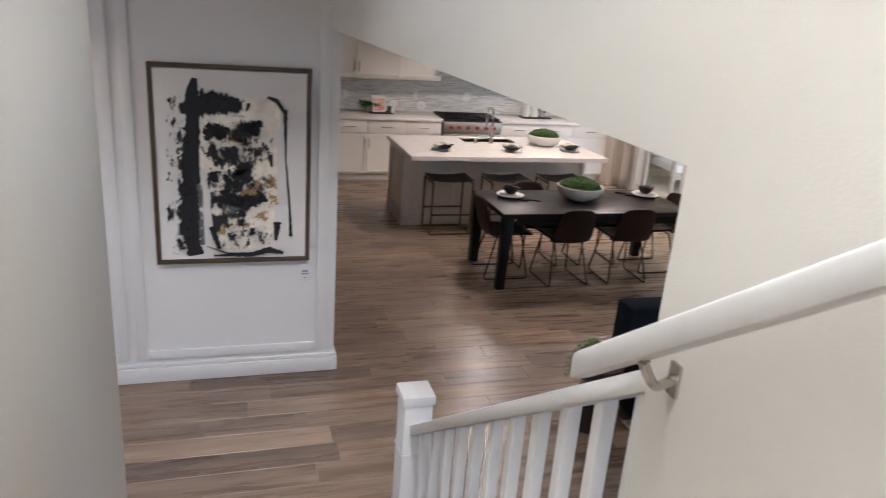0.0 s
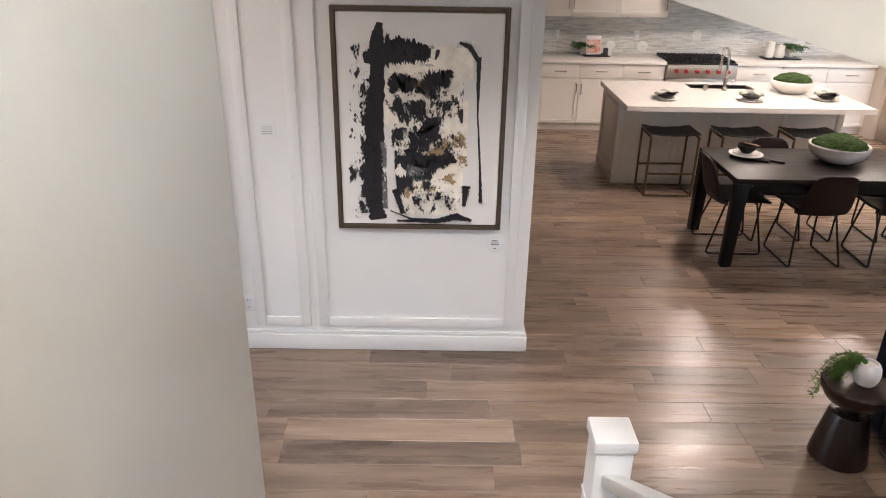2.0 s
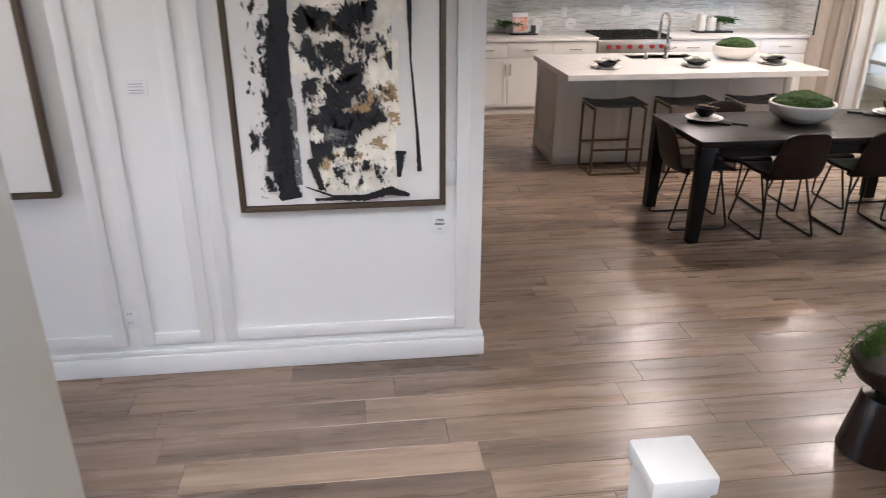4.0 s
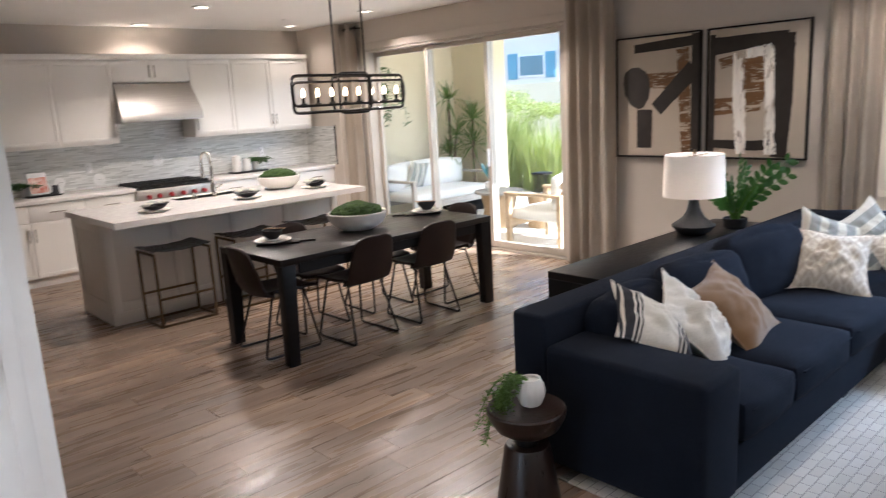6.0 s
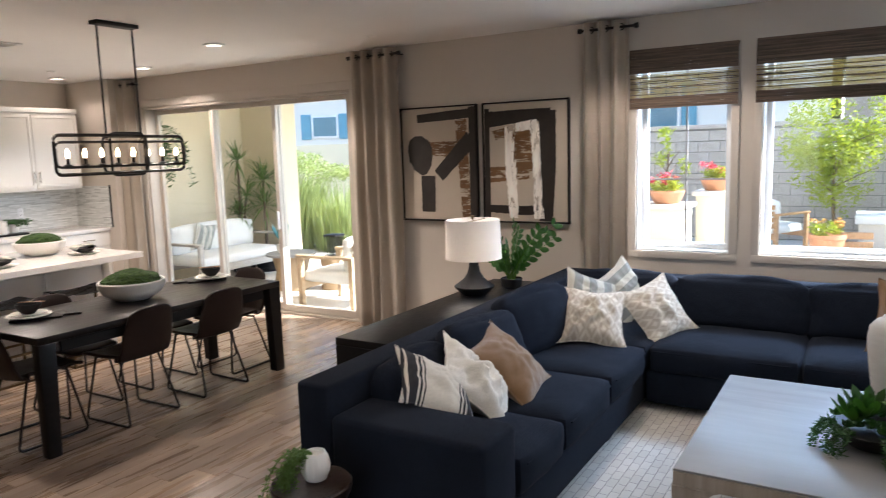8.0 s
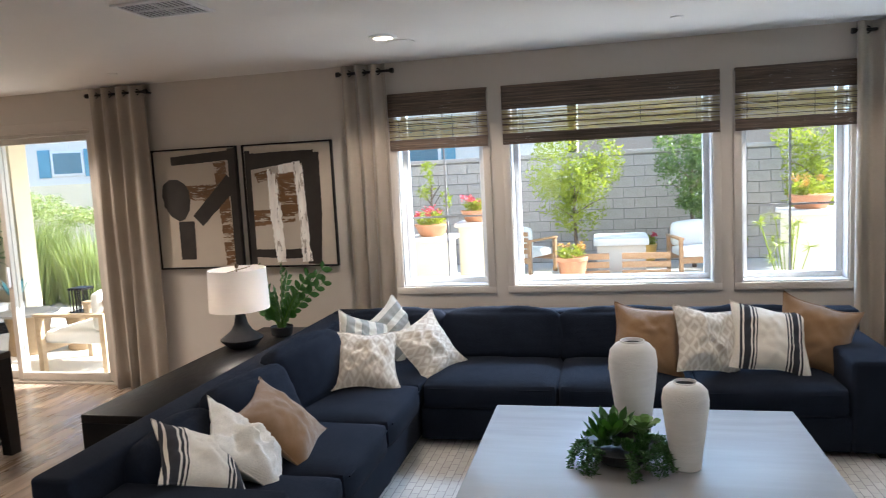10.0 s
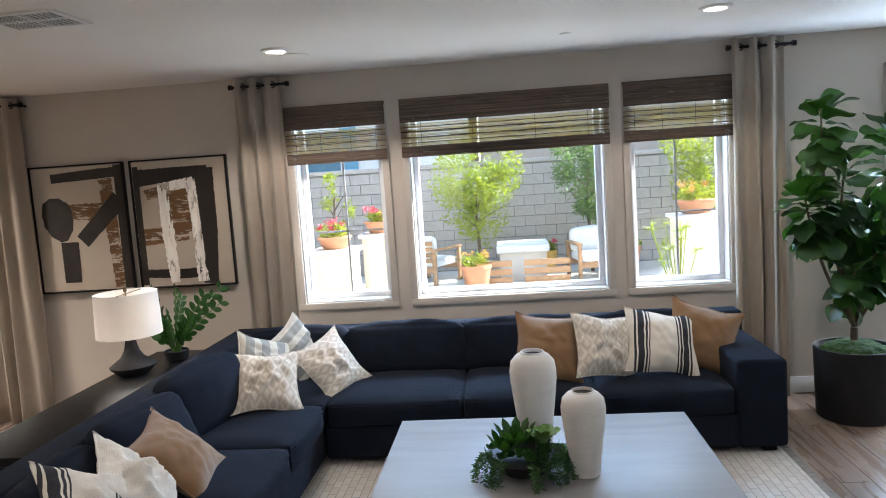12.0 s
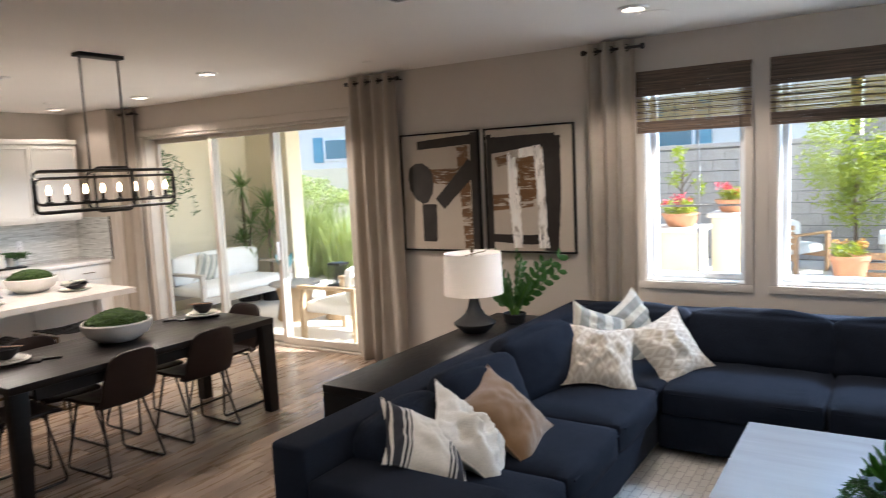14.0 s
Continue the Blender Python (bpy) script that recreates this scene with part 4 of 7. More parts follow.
    for x, y in ((SX0 + 0.08, SYF + 0.1), (3.45, SYF + 0.1), (SX0 + 0.08, SYB - 0.1), (SX1 - 0.1, SYB - 0.1), (RX + 0.1, SYE + 0.1), (SX1 - 0.1, SYE + 0.1), (RX + 0.1, -2.54)):
        part("foot", slab((x - SX0 - 0.04, x - SX0 + 0.04, y - SYB - 0.04, y - SYB + 0.04, 0.012, 0.05)), M["black"], th, "black wooden foot")
    return th


sofa()


def console():
    th = thing("console_table", (3.6, -0.42, 0), "long black console table behind the sofa", "table")
    part("top", slab((-1.0, 1.05, -0.22, 0.22, 0.655, 0.70)), M["black"], th, bevel=0.003)
    for x in (-1.0, 1.0):
        part("end_panel", slab((x, x + 0.05, -0.22, 0.22, 0, 0.654)), M["black"], th, bevel=0.003)
    part("back_panel", slab((-0.95, 1.0, 0.17, 0.2, 0.1, 0.654)), M["black"], th, bevel=0.002)
    return th


console()


def coffee_table():
    x0, x1, y0, y1, h = 2.32, 3.70, -3.86, -2.20, 0.43
    th = thing("coffee_table", ((x0 + x1) / 2, (y0 + y1) / 2, 0), "large whitewashed wooden coffee table with grey oak legs", "table")
    w, d = (x1 - x0) / 2, (y1 - y0) / 2
    part("tabletop", slab((-w, w, -d, d, h - 0.012, h)), M["whitewash"], th, "whitewashed plank top", bevel=0.004)
    bm = slab((-w, w, -d, d, h - 0.075, h - 0.0125))
    part("apron", bm, M["tablebody"], th, bevel=0.006)
    for sx in (-1, 1):
        for sy in (-1, 1):
            bm = bm_new()
            vs = box(bm, 0, 0.11, 0, 0.11, 0.012, h - 0.074)
            for v in vs:
                v.co.x, v.co.y = sx * (w - 0.002 - v.co.x), sy * (d - 0.002 - v.co.y)
            leg = part("leg", bm, M["tablebody"], th, bevel=0.006)
            # brackets that round the inner corners
            for ax in (0, 1):
                bm = bm_new()
                prof = [(0, 0), (0.10, 0)] + [(0.10 * (1 - math.sin(a)), -0.10 * (1 - math.cos(a))) for a in [math.pi / 2 * k / 6 for k in range(1, 7)]]
                sides = []
                for off in (0.012, 0.09):
                    row = []
                    for L, z in prof:
                        p_ = (w - off, d - 0.111 - L) if ax else (w - 0.111 - L, d - off)
                        row.append(bm.verts.new((sx * p_[0], sy * p_[1], h - 0.0755 + z)))
                    sides.append(row)
                bm.faces.new(sides[0]); bm.faces.new(sides[1][::-1])
                for k in range(len(prof)):
                    q = (k + 1) % len(prof)
                    bm.faces.new((sides[0][k], sides[0][q], sides[1][q], sides[1][k]))
                part("bracket", bm, M["tablebody"], leg)
    return th


coffee_table()


def drum_table():
    th = thing("side_table", (1.505, -0.955, 0), "dark turned wooden side table with dished top", "table")
    bm = bm_new()
    lathe(bm, [(0.135, 0.0), (0.14, 0.006), (0.125, 0.10), (0.098, 0.265), (0.09, 0.28), (0.0, 0.28)], 36)
    part("base", bm, M["walnut"], th)
    bm = bm_new()
    lathe(bm, [(0.045, 0.28), (0.05, 0.30), (0.045, 0.315)], 24)
    part("neck", bm, M["black"], th)
    bm = bm_new()
    lathe(bm, [(0.05, 0.315), (0.09, 0.33), (0.135, 0.36), (0.160, 0.405), (0.166, 0.438), (0.160, 0.447), (0.152, 0.443), (0.0, 0.440)], 40)
    part("top", bm, M["walnut"], th)
    return th


drum_table()

# rug
m, nt, bs = nodes_of("woven_rug")
vec = mapped(nt)
br = add(nt, "ShaderNodeTexBrick", Scale=1.0)
br.inputs["Color1"].default_value, br.inputs["Color2"].default_value, br.inputs["Mortar"].default_value = (0.60, 0.575, 0.53, 1), (0.53, 0.505, 0.46, 1), (0.20, 0.19, 0.185, 1)
br.inputs["Brick Width"].default_value, br.inputs["Row Height"].default_value, br.inputs["Mortar Size"].default_value, br.inputs["Mortar Smooth"].default_value = 0.095, 0.05, 0.0022, 0.6
nt.links.new(vec, br.inputs["Vector"])
nt.links.new(br.outputs["Color"], bs.inputs["Base Color"])
bs.inputs["Roughness"].default_value = 0.95
bs.inputs["Specular IOR Level"].default_value = 0.1
hmix = nt.nodes.new("ShaderNodeMath"); hmix.operation = "SUBTRACT"
nt.links.new(noise_of(nt, vec, 260, 2), hmix.inputs[0]); nt.links.new(br.outputs["Fac"], hmix.inputs[1])
bump(nt, bs, hmix.outputs[0], 0.5, 0.004)
M["rug"] = m
th = thing("area_rug", (3.1, -2.78, 0), "cream woven rug with fine dark grid and black edge", "rug")
part("field", slab((-1.36, 1.36, -1.78, 1.80, 0.001, 0.011)), M["rug"], th, bevel=0.003)
for y0, y1 in ((-1.83, -1.7805), (1.8005, 1.85)):
    part("border", slab((-1.36, 1.36, y0, y1, 0.001, 0.011)), M["rug_edge"], th, "black and cream striped edge")


def curtain(y0, y1, z1=2.70, x=5.16, rod=(0.02, 0.02), folds=4, seed=0):
    th = thing("curtain_panel", (x, (y0 + y1) / 2, 0), "beige linen grommet curtain hanging in soft folds", "curtain", "window curtains")
    w = (y1 - y0) / 2
    bm = bm_new()
    n, k = 16, 12 * folds
    rows = []
    for j in range(n + 1):
        s = j / n
        z = 0.012 + (z1 + 0.03) * s
        row = []
        for i in range(k + 1):
            u = i / k
            ph = 2 * math.pi * folds * u
            amp = 0.046 + 0.014 * math.sin(u * 9 + seed)
            spread = 1.0 + 0.10 * (1 - s) * math.sin(seed + 1.3)
            yy = (-w + 2 * w * u) * spread + 0.018 * math.sin(ph * 0.5 + seed + 3 * s) * (1 - s)
            xx = amp * math.sin(ph + 0.5 * math.sin(2.3 * s + seed + u * 5) * (1 - s)) * (0.95 - 0.15 * s) + 0.012 * noise.noise(Vector((u * 6, s * 3, seed)))
            row.append(bm.verts.new((xx, yy, z)))
        rows.append(row)
    for a, b in zip(rows, rows[1:]):
        for i in range(k):
            bm.faces.new((a[i], a[i + 1], b[i + 1], b[i]))
    ob = part("drape", bm, M["curtain"], th)
    so = ob.modifiers.new("thickness", "SOLIDIFY")
    so.thickness, so.offset = 0.004, 0.0
    bm = bm_new()
    tube(bm, [(0, -w - rod[0], z1 - 0.02), (0, w + rod[1], z1 - 0.02)], 0.011, 10)
    r_ob = part("rod", bm, M["iron"], th, "black iron curtain rod")
    for y in (-w - rod[0], w + rod[1]):
        bm = bm_new()
        tube(bm, [(0, y - 0.014, z1 - 0.02), (0, y + 0.014, z1 - 0.02)], 0.02, 12)
        part("finial", bm, M["iron"], r_ob)
    bm = bm_new()
    tube(bm, [(0.0, w + rod[1] - 0.03, z1 - 0.02), (XW - x - 0.001, w + rod[1] - 0.03, z1 - 0.02)], 0.008, 8)
    tube(bm, [(0.0, -w - rod[0] + 0.03, z1 - 0.02), (XW - x - 0.001, -w - rod[0] + 0.03, z1 - 0.02)], 0.008, 8)
    part("bracket", bm, M["iron"], r_ob)
    for i in range(folds):
        y = -w + 2 * w * (i + 0.5) / folds
        bm = bm_new()
        loop = [(0.0, y + 0.024 * math.cos(a), z1 - 0.02 + 0.024 * math.sin(a)) for a in [2 * math.pi * q / 14 for q in range(14)]]
        tube(bm, loop, 0.005, 6, closed=True)
        part("grommet", bm, M["iron"], th, "dark metal grommet")
    return th


curtain(4.96, 5.42, seed=1, folds=3, x=5.17)
curtain(1.03, 1.58, seed=2, folds=4)
curtain(-1.17, -0.80, seed=3, folds=3, rod=(0.06, 0.03))
curtain(-4.99, -4.61, seed=4, folds=3, rod=(0.07, 0.02))


def blind(y0, y1, seed):
    th = thing("woven_shade", (XW - 0.035, (y0 + y1) / 2, 0), "dark woven wood roman shade, half raised", "blind", "woven window shades")
    w = (y1 - y0) / 2 - 0.008
    rnd = random.Random(seed)
    meshes = {}

    def reed(z, h, x, dense, mt="woven"):
        key = (round(h, 4), dense, mt, rnd.randrange(4))
        if key not in meshes:
            bm = bm_new()
            nseg = 14
            prev = None
            for i in range(nseg + 1):
                y = -w + 2 * w * i / nseg
                dz = rnd.uniform(-1, 1) * (0.0008 if dense else 0.002)
                t2 = h / 2 * rnd.uniform(0.8, 1.1)
                row = [bm.verts.new(v) for v in ((-0.003, y, dz - t2), (-0.003, y, dz + t2), (0.003, y, dz + t2), (0.003, y, dz - t2))]
                if prev:
                    for q in range(4):
                        bm.faces.new((prev[q], prev[(q + 1) % 4], row[(q + 1) % 4], row[q]))
                else:
                    bm.faces.new(row)
                prev = row
            bm.faces.new(prev[::-1])
            meshes[key] = mesh_of("reed", bm, M[mt], smooth=False)
        ob = new("reed", meshes[key])
        ob.parent = th
        ob.location = (x, 0, z)

    z = WZ[1] - 0.015
    while z > 2.31:
        reed(z, 0.0105, -0.022 + rnd.uniform(-0.001, 0.001), True)
        z -= 0.0095
    z = 2.30
    while z > 2.125:
        reed(z, 0.0044, rnd.uniform(-0.001, 0.001), False, "reed_pale")
        z -= 0.0052 if rnd.random() < 0.9 else 0.010
    for q in (2.275, 2.246, 2.236, 2.198, 2.188, 2.152):
        reed(q + rnd.uniform(-0.004, 0.004), 0.0055, -0.004, False)
    z = 2.12
    while z > 2.035:
        reed(z, 0.0105, -0.01 + rnd.uniform(-0.002, 0.002), True)
        z -= 0.0095
    part("head_rail", slab((-0.02, 0.03, -w, w, WZ[1] - 0.02, WZ[1] + 0.004)), M["woven"], th)
    for f in (-0.8, -0.3, 0.3, 0.8):
        part("cord", slab((-0.006, -0.004, f * w - 0.0015, f * w + 0.0015, 2.04, 2.31)), M["ink"], th)
    return th


blind(*W1, 1)
blind(*W2, 2)
blind(*W3, 3)
blind(*W4, 4)

# ---- soft and small things ----
def stripes(name, base, dark, edges, axis=0, rough=0.95):
    """Cloth with woven stripes across one axis; edges: positions in metres where the colour changes."""
    m, nt, bs = nodes_of(name)
    vec = mapped(nt)
    sp = nt.nodes.new("ShaderNodeSeparateXYZ")
    nt.links.new(vec, sp.inputs[0])
    mr = nt.nodes.new("ShaderNodeMapRange")
    mr.inputs[1].default_value, mr.inputs[2].default_value = -0.3, 0.3
    nt.links.new(sp.outputs[axis], mr.inputs[0])
    on = False
    r = nt.nodes.new("ShaderNodeValToRGB")
    r.color_ramp.interpolation = "CONSTANT"
    r.color_ramp.elements[0].color = (*base, 1)
    r.color_ramp.elements[1].position = 1.0
    r.color_ramp.elements[1].color = (*base, 1)
    for e in edges:
        on = not on
        el = r.color_ramp.elements.new((e + 0.3) / 0.6)
        el.color = (*(dark if on else base), 1)
    nt.links.new(mr.outputs[0], r.inputs[0])
    mix = nt.nodes.new("ShaderNodeMix")
    mix.data_type, mix.blend_type = "RGBA", "MULTIPLY"
    mix.inputs[0].default_value = 1
    nt.links.new(r.outputs[0], mix.inputs[6])
    nt.links.new(ramp(nt, noise_of(nt, vec, 220, 2), [(0.3, (0.8, 0.8, 0.8)), (0.7, (1.05, 1.05, 1.05))]), mix.inputs[7])
    nt.links.new(mix.outputs[2], bs.inputs["Base Color"])
    bs.inputs["Roughness"].default_value = rough
    bump(nt, bs, noise_of(nt, vec, 300, 2), 0.3, 0.003)
    return m


def zigzag(name, base, tone):
    """Cream cloth with faint angular leaf shapes in columns."""
    m, nt, bs = nodes_of(name)
    vec = mapped(nt)
    w = add(nt, "ShaderNodeTexWave", Scale=4.2, Distortion=0.6)
    w.wave_profile = "TRI"
    w2 = add(nt, "ShaderNodeTexWave", Scale=2.6, Distortion=0.6)
    w2.wave_profile, w2.bands_direction = "TRI", "Z"
    nt.links.new(vec, w.inputs["Vector"]); nt.links.new(vec, w2.inputs["Vector"])
    ad = nt.nodes.new("ShaderNodeMath")
    nt.links.new(w.outputs["Fac"], ad.inputs[0]); nt.links.new(w2.outputs["Fac"], ad.inputs[1])
    fr = nt.nodes.new("ShaderNodeMath"); fr.operation = "FRACT"
    nt.links.new(ad.outputs[0], fr.inputs[0])
    nt.links.new(ramp(nt, fr.outputs[0], [(0.44, base), (0.5, tone)]), bs.inputs["Base Color"])
    bs.inputs["Roughness"].default_value = 0.95
    bump(nt, bs, noise_of(nt, vec, 260, 2), 0.35, 0.003)
    return m


CREAM, INK = (0.66, 0.61, 0.52), (0.02, 0.02, 0.025)
M["zig"] = zigzag("cream_leaf_cloth", (0.62, 0.57, 0.49), (0.50, 0.445, 0.36))
bands = [-0.19, -0.178, -0.168, -0.13, -0.12, -0.11, -0.10, -0.092, 0.09, 0.10, 0.108, 0.122, 0.13, 0.168, 0.178, 0.19]
M["stripe"] = stripes("striped_cloth", CREAM, INK, bands)
M["stripe_grey"] = stripes("grey_striped_cloth", (0.55, 0.53, 0.46), (0.28, 0.29, 0.27), [-0.15, -0.09, -0.04, 0.02, 0.08, 0.15])


def pillow(w, h, t, material, m, label, seed, crease=0.02, category="cushion"):
    """A knife-edge scatter cushion: x across, z up, y thickness."""
    bm = bm_new()
    n = 30
    sheets = []
    for side in (-1, 1):
        rows = []
        for j in range(n + 1):
            row = []
            for i in range(n + 1):
                u, v = -1 + 2 * i / n, -1 + 2 * j / n
                x = u * w / 2 * (1 - 0.15 * (1 - v * v))
                z = v * h / 2 * (1 - 0.15 * (1 - u * u))
                f = max(0.0, (1 - abs(u) ** 2.2) * (1 - abs(v) ** 2.2)) ** 0.62
                y = side * t / 2 * f
                q = Vector((u * 2.0 + seed * 5.3, v * 2.0, side * 1.7))
                y += crease * noise.noise(q * 1.2) * f + crease * 0.4 * noise.noise(q * 2.6) * f
                fold = abs(noise.noise(Vector((seed * 2.7 + (u + v) * 0.9, (u - v) * 2.6, side)))) + abs(noise.noise(Vector(((u - v) * 0.9, seed + (u + v) * 2.6, side))))
                y -= side * crease * 0.45 * fold * f ** 0.5
                sag = 0.03 * noise.noise(Vector((seed, u, v)))
                row.append((x + sag * 0.4, y, z + sag))
            rows.append(row)
        sheets.append(rows)
    vs = {}

    def vert(s, j, i):
        edge = i in (0, n) or j in (0, n)
        key = (0 if edge else s, j, i)
        if key not in vs:
            p = sheets[s][j][i]
            vs[key] = bm.verts.new((p[0], 0.0 if edge else p[1], p[2]))
        return vs[key]

    for s in (0, 1):
        for j in range(n):
            for i in range(n):
                bm.faces.new((vert(s, j, i), vert(s, j, i + 1), vert(s, j + 1, i + 1), vert(s, j + 1, i)))
    th = thing("throw_pillow", (0, 0, 0), label, category, "scatter cushions on the sofa")
    th.matrix_basis = m
    part("cover", bm, material, th)
    bm = bm_new()
    k = 20
    ring = [(-1 + 2 * i / k, -1) for i in range(k)] + [(1, -1 + 2 * i / k) for i in range(k)] + [(1 - 2 * i / k, 1) for i in range(k)] + [(-1, 1 - 2 * i / k) for i in range(k)]
    pts = []
    for u, v in ring:
        s = 0.03 * noise.noise(Vector((seed, u, v)))
        pts.append((u * w / 2 * (1 - 0.15 * (1 - v * v)) + s * 0.4, 0, v * h / 2 * (1 - 0.15 * (1 - u * u)) + s))
    tube(bm, pts, 0.005, 6, closed=True)
    part("piping", bm, material, th)
    return th


# on the long side of the sofa, leaning towards its back
pillow(0.42, 0.42, 0.17, M["stripe"], pose(2.25, -1.10, 0.640, -66, 27, -42), "cream cushion with black woven stripes on navy sofa", 1)
pillow(0.48, 0.48, 0.21, M["cream"], pose(2.53, -1.17, 0.585, -70, 43, -48), "crinkled cream linen cushion on navy sofa", 2, 0.06)
pillow(0.48, 0.48, 0.20, M["tan"], pose(2.85, -1.21, 0.59, -80, 43, -72), "tan velvet cushion leaning on navy sofa", 3, 0.018)
# in the corner
pillow(0.42, 0.42, 0.14, M["stripe_grey"], pose(4.36, -1.13, 0.66, -40, 22, -55), "grey striped linen cushion in the sofa corner", 4)
pillow(0.43, 0.43, 0.14, M["stripe_grey"], pose(4.68, -1.29, 0.67, -52, 50, -78), "grey striped linen cushion in the sofa corner", 5)
pillow(0.46, 0.46, 0.19, M["zig"], pose(3.99, -1.27, 0.62, -46, 5, -68), "cream patterned cushion in the sofa corner", 6, 0.04)
pillow(0.47, 0.47, 0.19, M["zig"], pose(4.43, -1.60, 0.595, -68, 54, -102), "cream patterned cushion tilted on its corner", 7, 0.04)
# by the far arm
pillow(0.49, 0.49, 0.19, M["tan"], pose(4.40, -3.13, 0.67, -34, 7, -91), "tan velvet cushion with piped edge on navy sofa", 8, 0.016)
pillow(0.46, 0.46, 0.18, M["zig"], pose(4.39, -3.50, 0.66, -29, 11, -70), "cream patterned cushion on navy sofa", 9, 0.04)
pillow(0.50, 0.50, 0.18, M["stripe"], pose(4.44, -3.89, 0.66, -40, 10, -89), "cream cushion with broad black stripes on navy sofa", 10, 0.03)
pillow(0.50, 0.50, 0.17, M["tan"], pose(4.56, -4.19, 0.655, -30, 16, -101), "brown tan velvet cushion against the sofa arm", 11, 0.016)


def table_lamp():
    th = thing("table_lamp", (4.02, -0.36, 0.70), "table lamp with white drum shade and flared charcoal base", "lamp")
    bm = bm_new()
    lathe(bm, [(0.085, 0.0), (0.11, 0.02), (0.145, 0.055), (0.148, 0.066), (0.12, 0.085), (0.075, 0.12), (0.048, 0.165), (0.036, 0.22), (0.032, 0.28), (0.0, 0.282)], 40)
    part("base", bm, M["charcoal"], th)
    bm = bm_new()
    lathe(bm, [(0.208, 0.27), (0.198, 0.555), (0.195, 0.555), (0.205, 0.27), (0.208, 0.27)], 48, cap=False)
    part("shade", bm, M["shade"], th, "white linen drum shade")
    bm = bm_new()
    lathe(bm, [(0.02, 0.30), (0.03, 0.34), (0.03, 0.38), (0.0, 0.41)], 14)
    part("bulb", bm, M["lamp_bulb"], th, "glowing bulb")
    bm = bm_new()
    tube(bm, [(0, 0, 0.28), (0, 0, 0.575)], 0.004, 6)
    tube(bm, [(-0.196, 0, 0.545), (0.196, 0, 0.545)], 0.003, 6)
    lathe(bm, [(0.011, 0.56), (0.012, 0.585), (0.0, 0.59)], 12)
    part("finial", bm, M["bronze"], th)
    return th


m, nt, bs = nodes_of("linen_shade")
bs.inputs["Base Color"].default_value = (0.84, 0.82, 0.79, 1)
bs.inputs["Roughness"].default_value = 0.9
tr = add(nt, "ShaderNodeBsdfTranslucent", Color=(0.84, 0.79, 0.73, 1))
mx = nt.nodes.new("ShaderNodeMixShader")
mx.inputs[0].default_value = 0.34
nt.links.new(bs.outputs[0], mx.inputs[1]); nt.links.new(tr.outputs[0], mx.inputs[2])
nt.links.new(mx.outputs[0], nt.nodes["Material Output"].inputs[0])
bump(nt, bs, noise_of(nt, mapped(nt), 300, 2), 0.3, 0.002)
M["shade"] = m
M["lamp_bulb"] = glow("lamp_bulb", (1.0, 0.82, 0.64), 17.0)
table_lamp()


def leaf_mesh(name, length, width, material, droop=0.25, fold=0.18, shape="oval", n=6):
    """A single leaf along +y from its stalk, with a raised fold along the rib."""
    bm = bm_new()
    rows = []
    for j in range(n + 1):
        s = j / n
        if shape == "oval":
            w = width / 2 * math.sin(math.pi * min(s * 0.96 + 0.02, 1)) ** 0.8
        elif shape == "fiddle":
            w = width / 2 * max(0.0, math.sin(math.pi * min(1.0, 0.04 + 0.96 * s ** 1.25))) ** 0.55 * (0.72 + 0.34 * s)
        else:
            w = width / 2 * (1 - s) ** 0.6 * (0.6 + 0.4 * min(1, s * 6))
        y, z = length * s * (1 - 0.12 * s), -droop * length * s * s
        wav = 0.06 * width * math.sin(s * 9)
        rows.append([bm.verts.new((-w, y, z + fold * w + wav)), bm.verts.new((-w * 0.5, y, z + fold * w * 0.6)), bm.verts.new((0, y, z)), bm.verts.new((w * 0.5, y, z + fold * w * 0.6)), bm.verts.new((w, y, z + fold * w - wav))])
    for a, b in zip(rows, rows[1:]):
        for i in range(4):
            bm.faces.new((a[i], a[i + 1], b[i + 1], b[i]))
    return mesh_of(name, bm, material)


def leaves_on(parent, mesh, poses, name="leaf"):
    for m in poses:
        ob = new(name, mesh)
        ob.parent = parent
        ob.matrix_basis = m


def scaled(m, s):
    return m @ Matrix.Diagonal((s, s, s, 1))


def moss_mound(name, r, h, parent, seed):
    bm = bm_new()
    bmesh.ops.create_icosphere(bm, subdivisions=5, radius=1.0)
    for v in list(bm.verts):
        p = v.co
        k = 1 + 0.10 * noise.noise(p * 2.2 + Vector((seed, 0, 0))) + 0.07 * noise.noise(p * 6 + Vector((seed, 1, 0))) + 0.05 * noise.noise(p * 17)
        v.co = Vector((p.x * r * k, p.y * r * k, max(p.z, -0.25) * h * k))
    return part(name, bm, M["moss"], parent, "green preserved moss mound")


def moss_bowl(at, r, seed):
    th = thing("moss_bowl", at, "wide white ceramic bowl filled with green moss", "bowl", "moss bowls")
    bm = bm_new()
    lathe(bm, [(r * 0.42, 0.0), (r * 0.5, 0.003), (r * 0.86, r * 0.22), (r * 0.98, r * 0.42), (r, r * 0.58), (r * 0.975, r * 0.62), (r * 0.94, r * 0.60), (r * 0.90, r * 0.45), (0, r * 0.4)], 48)
    part("bowl", bm, M["ceramic"], th)
    bm_h = r * 0.42
    mo = moss_mound("moss", r * 0.86, bm_h, th, seed)
    mo.location = (0, 0, r * 0.52)
    return th


moss_bowl((2.71, 1.80, TZ), 0.235, 1)
moss_bowl((3.12, 3.66, 0.925), 0.215, 4)


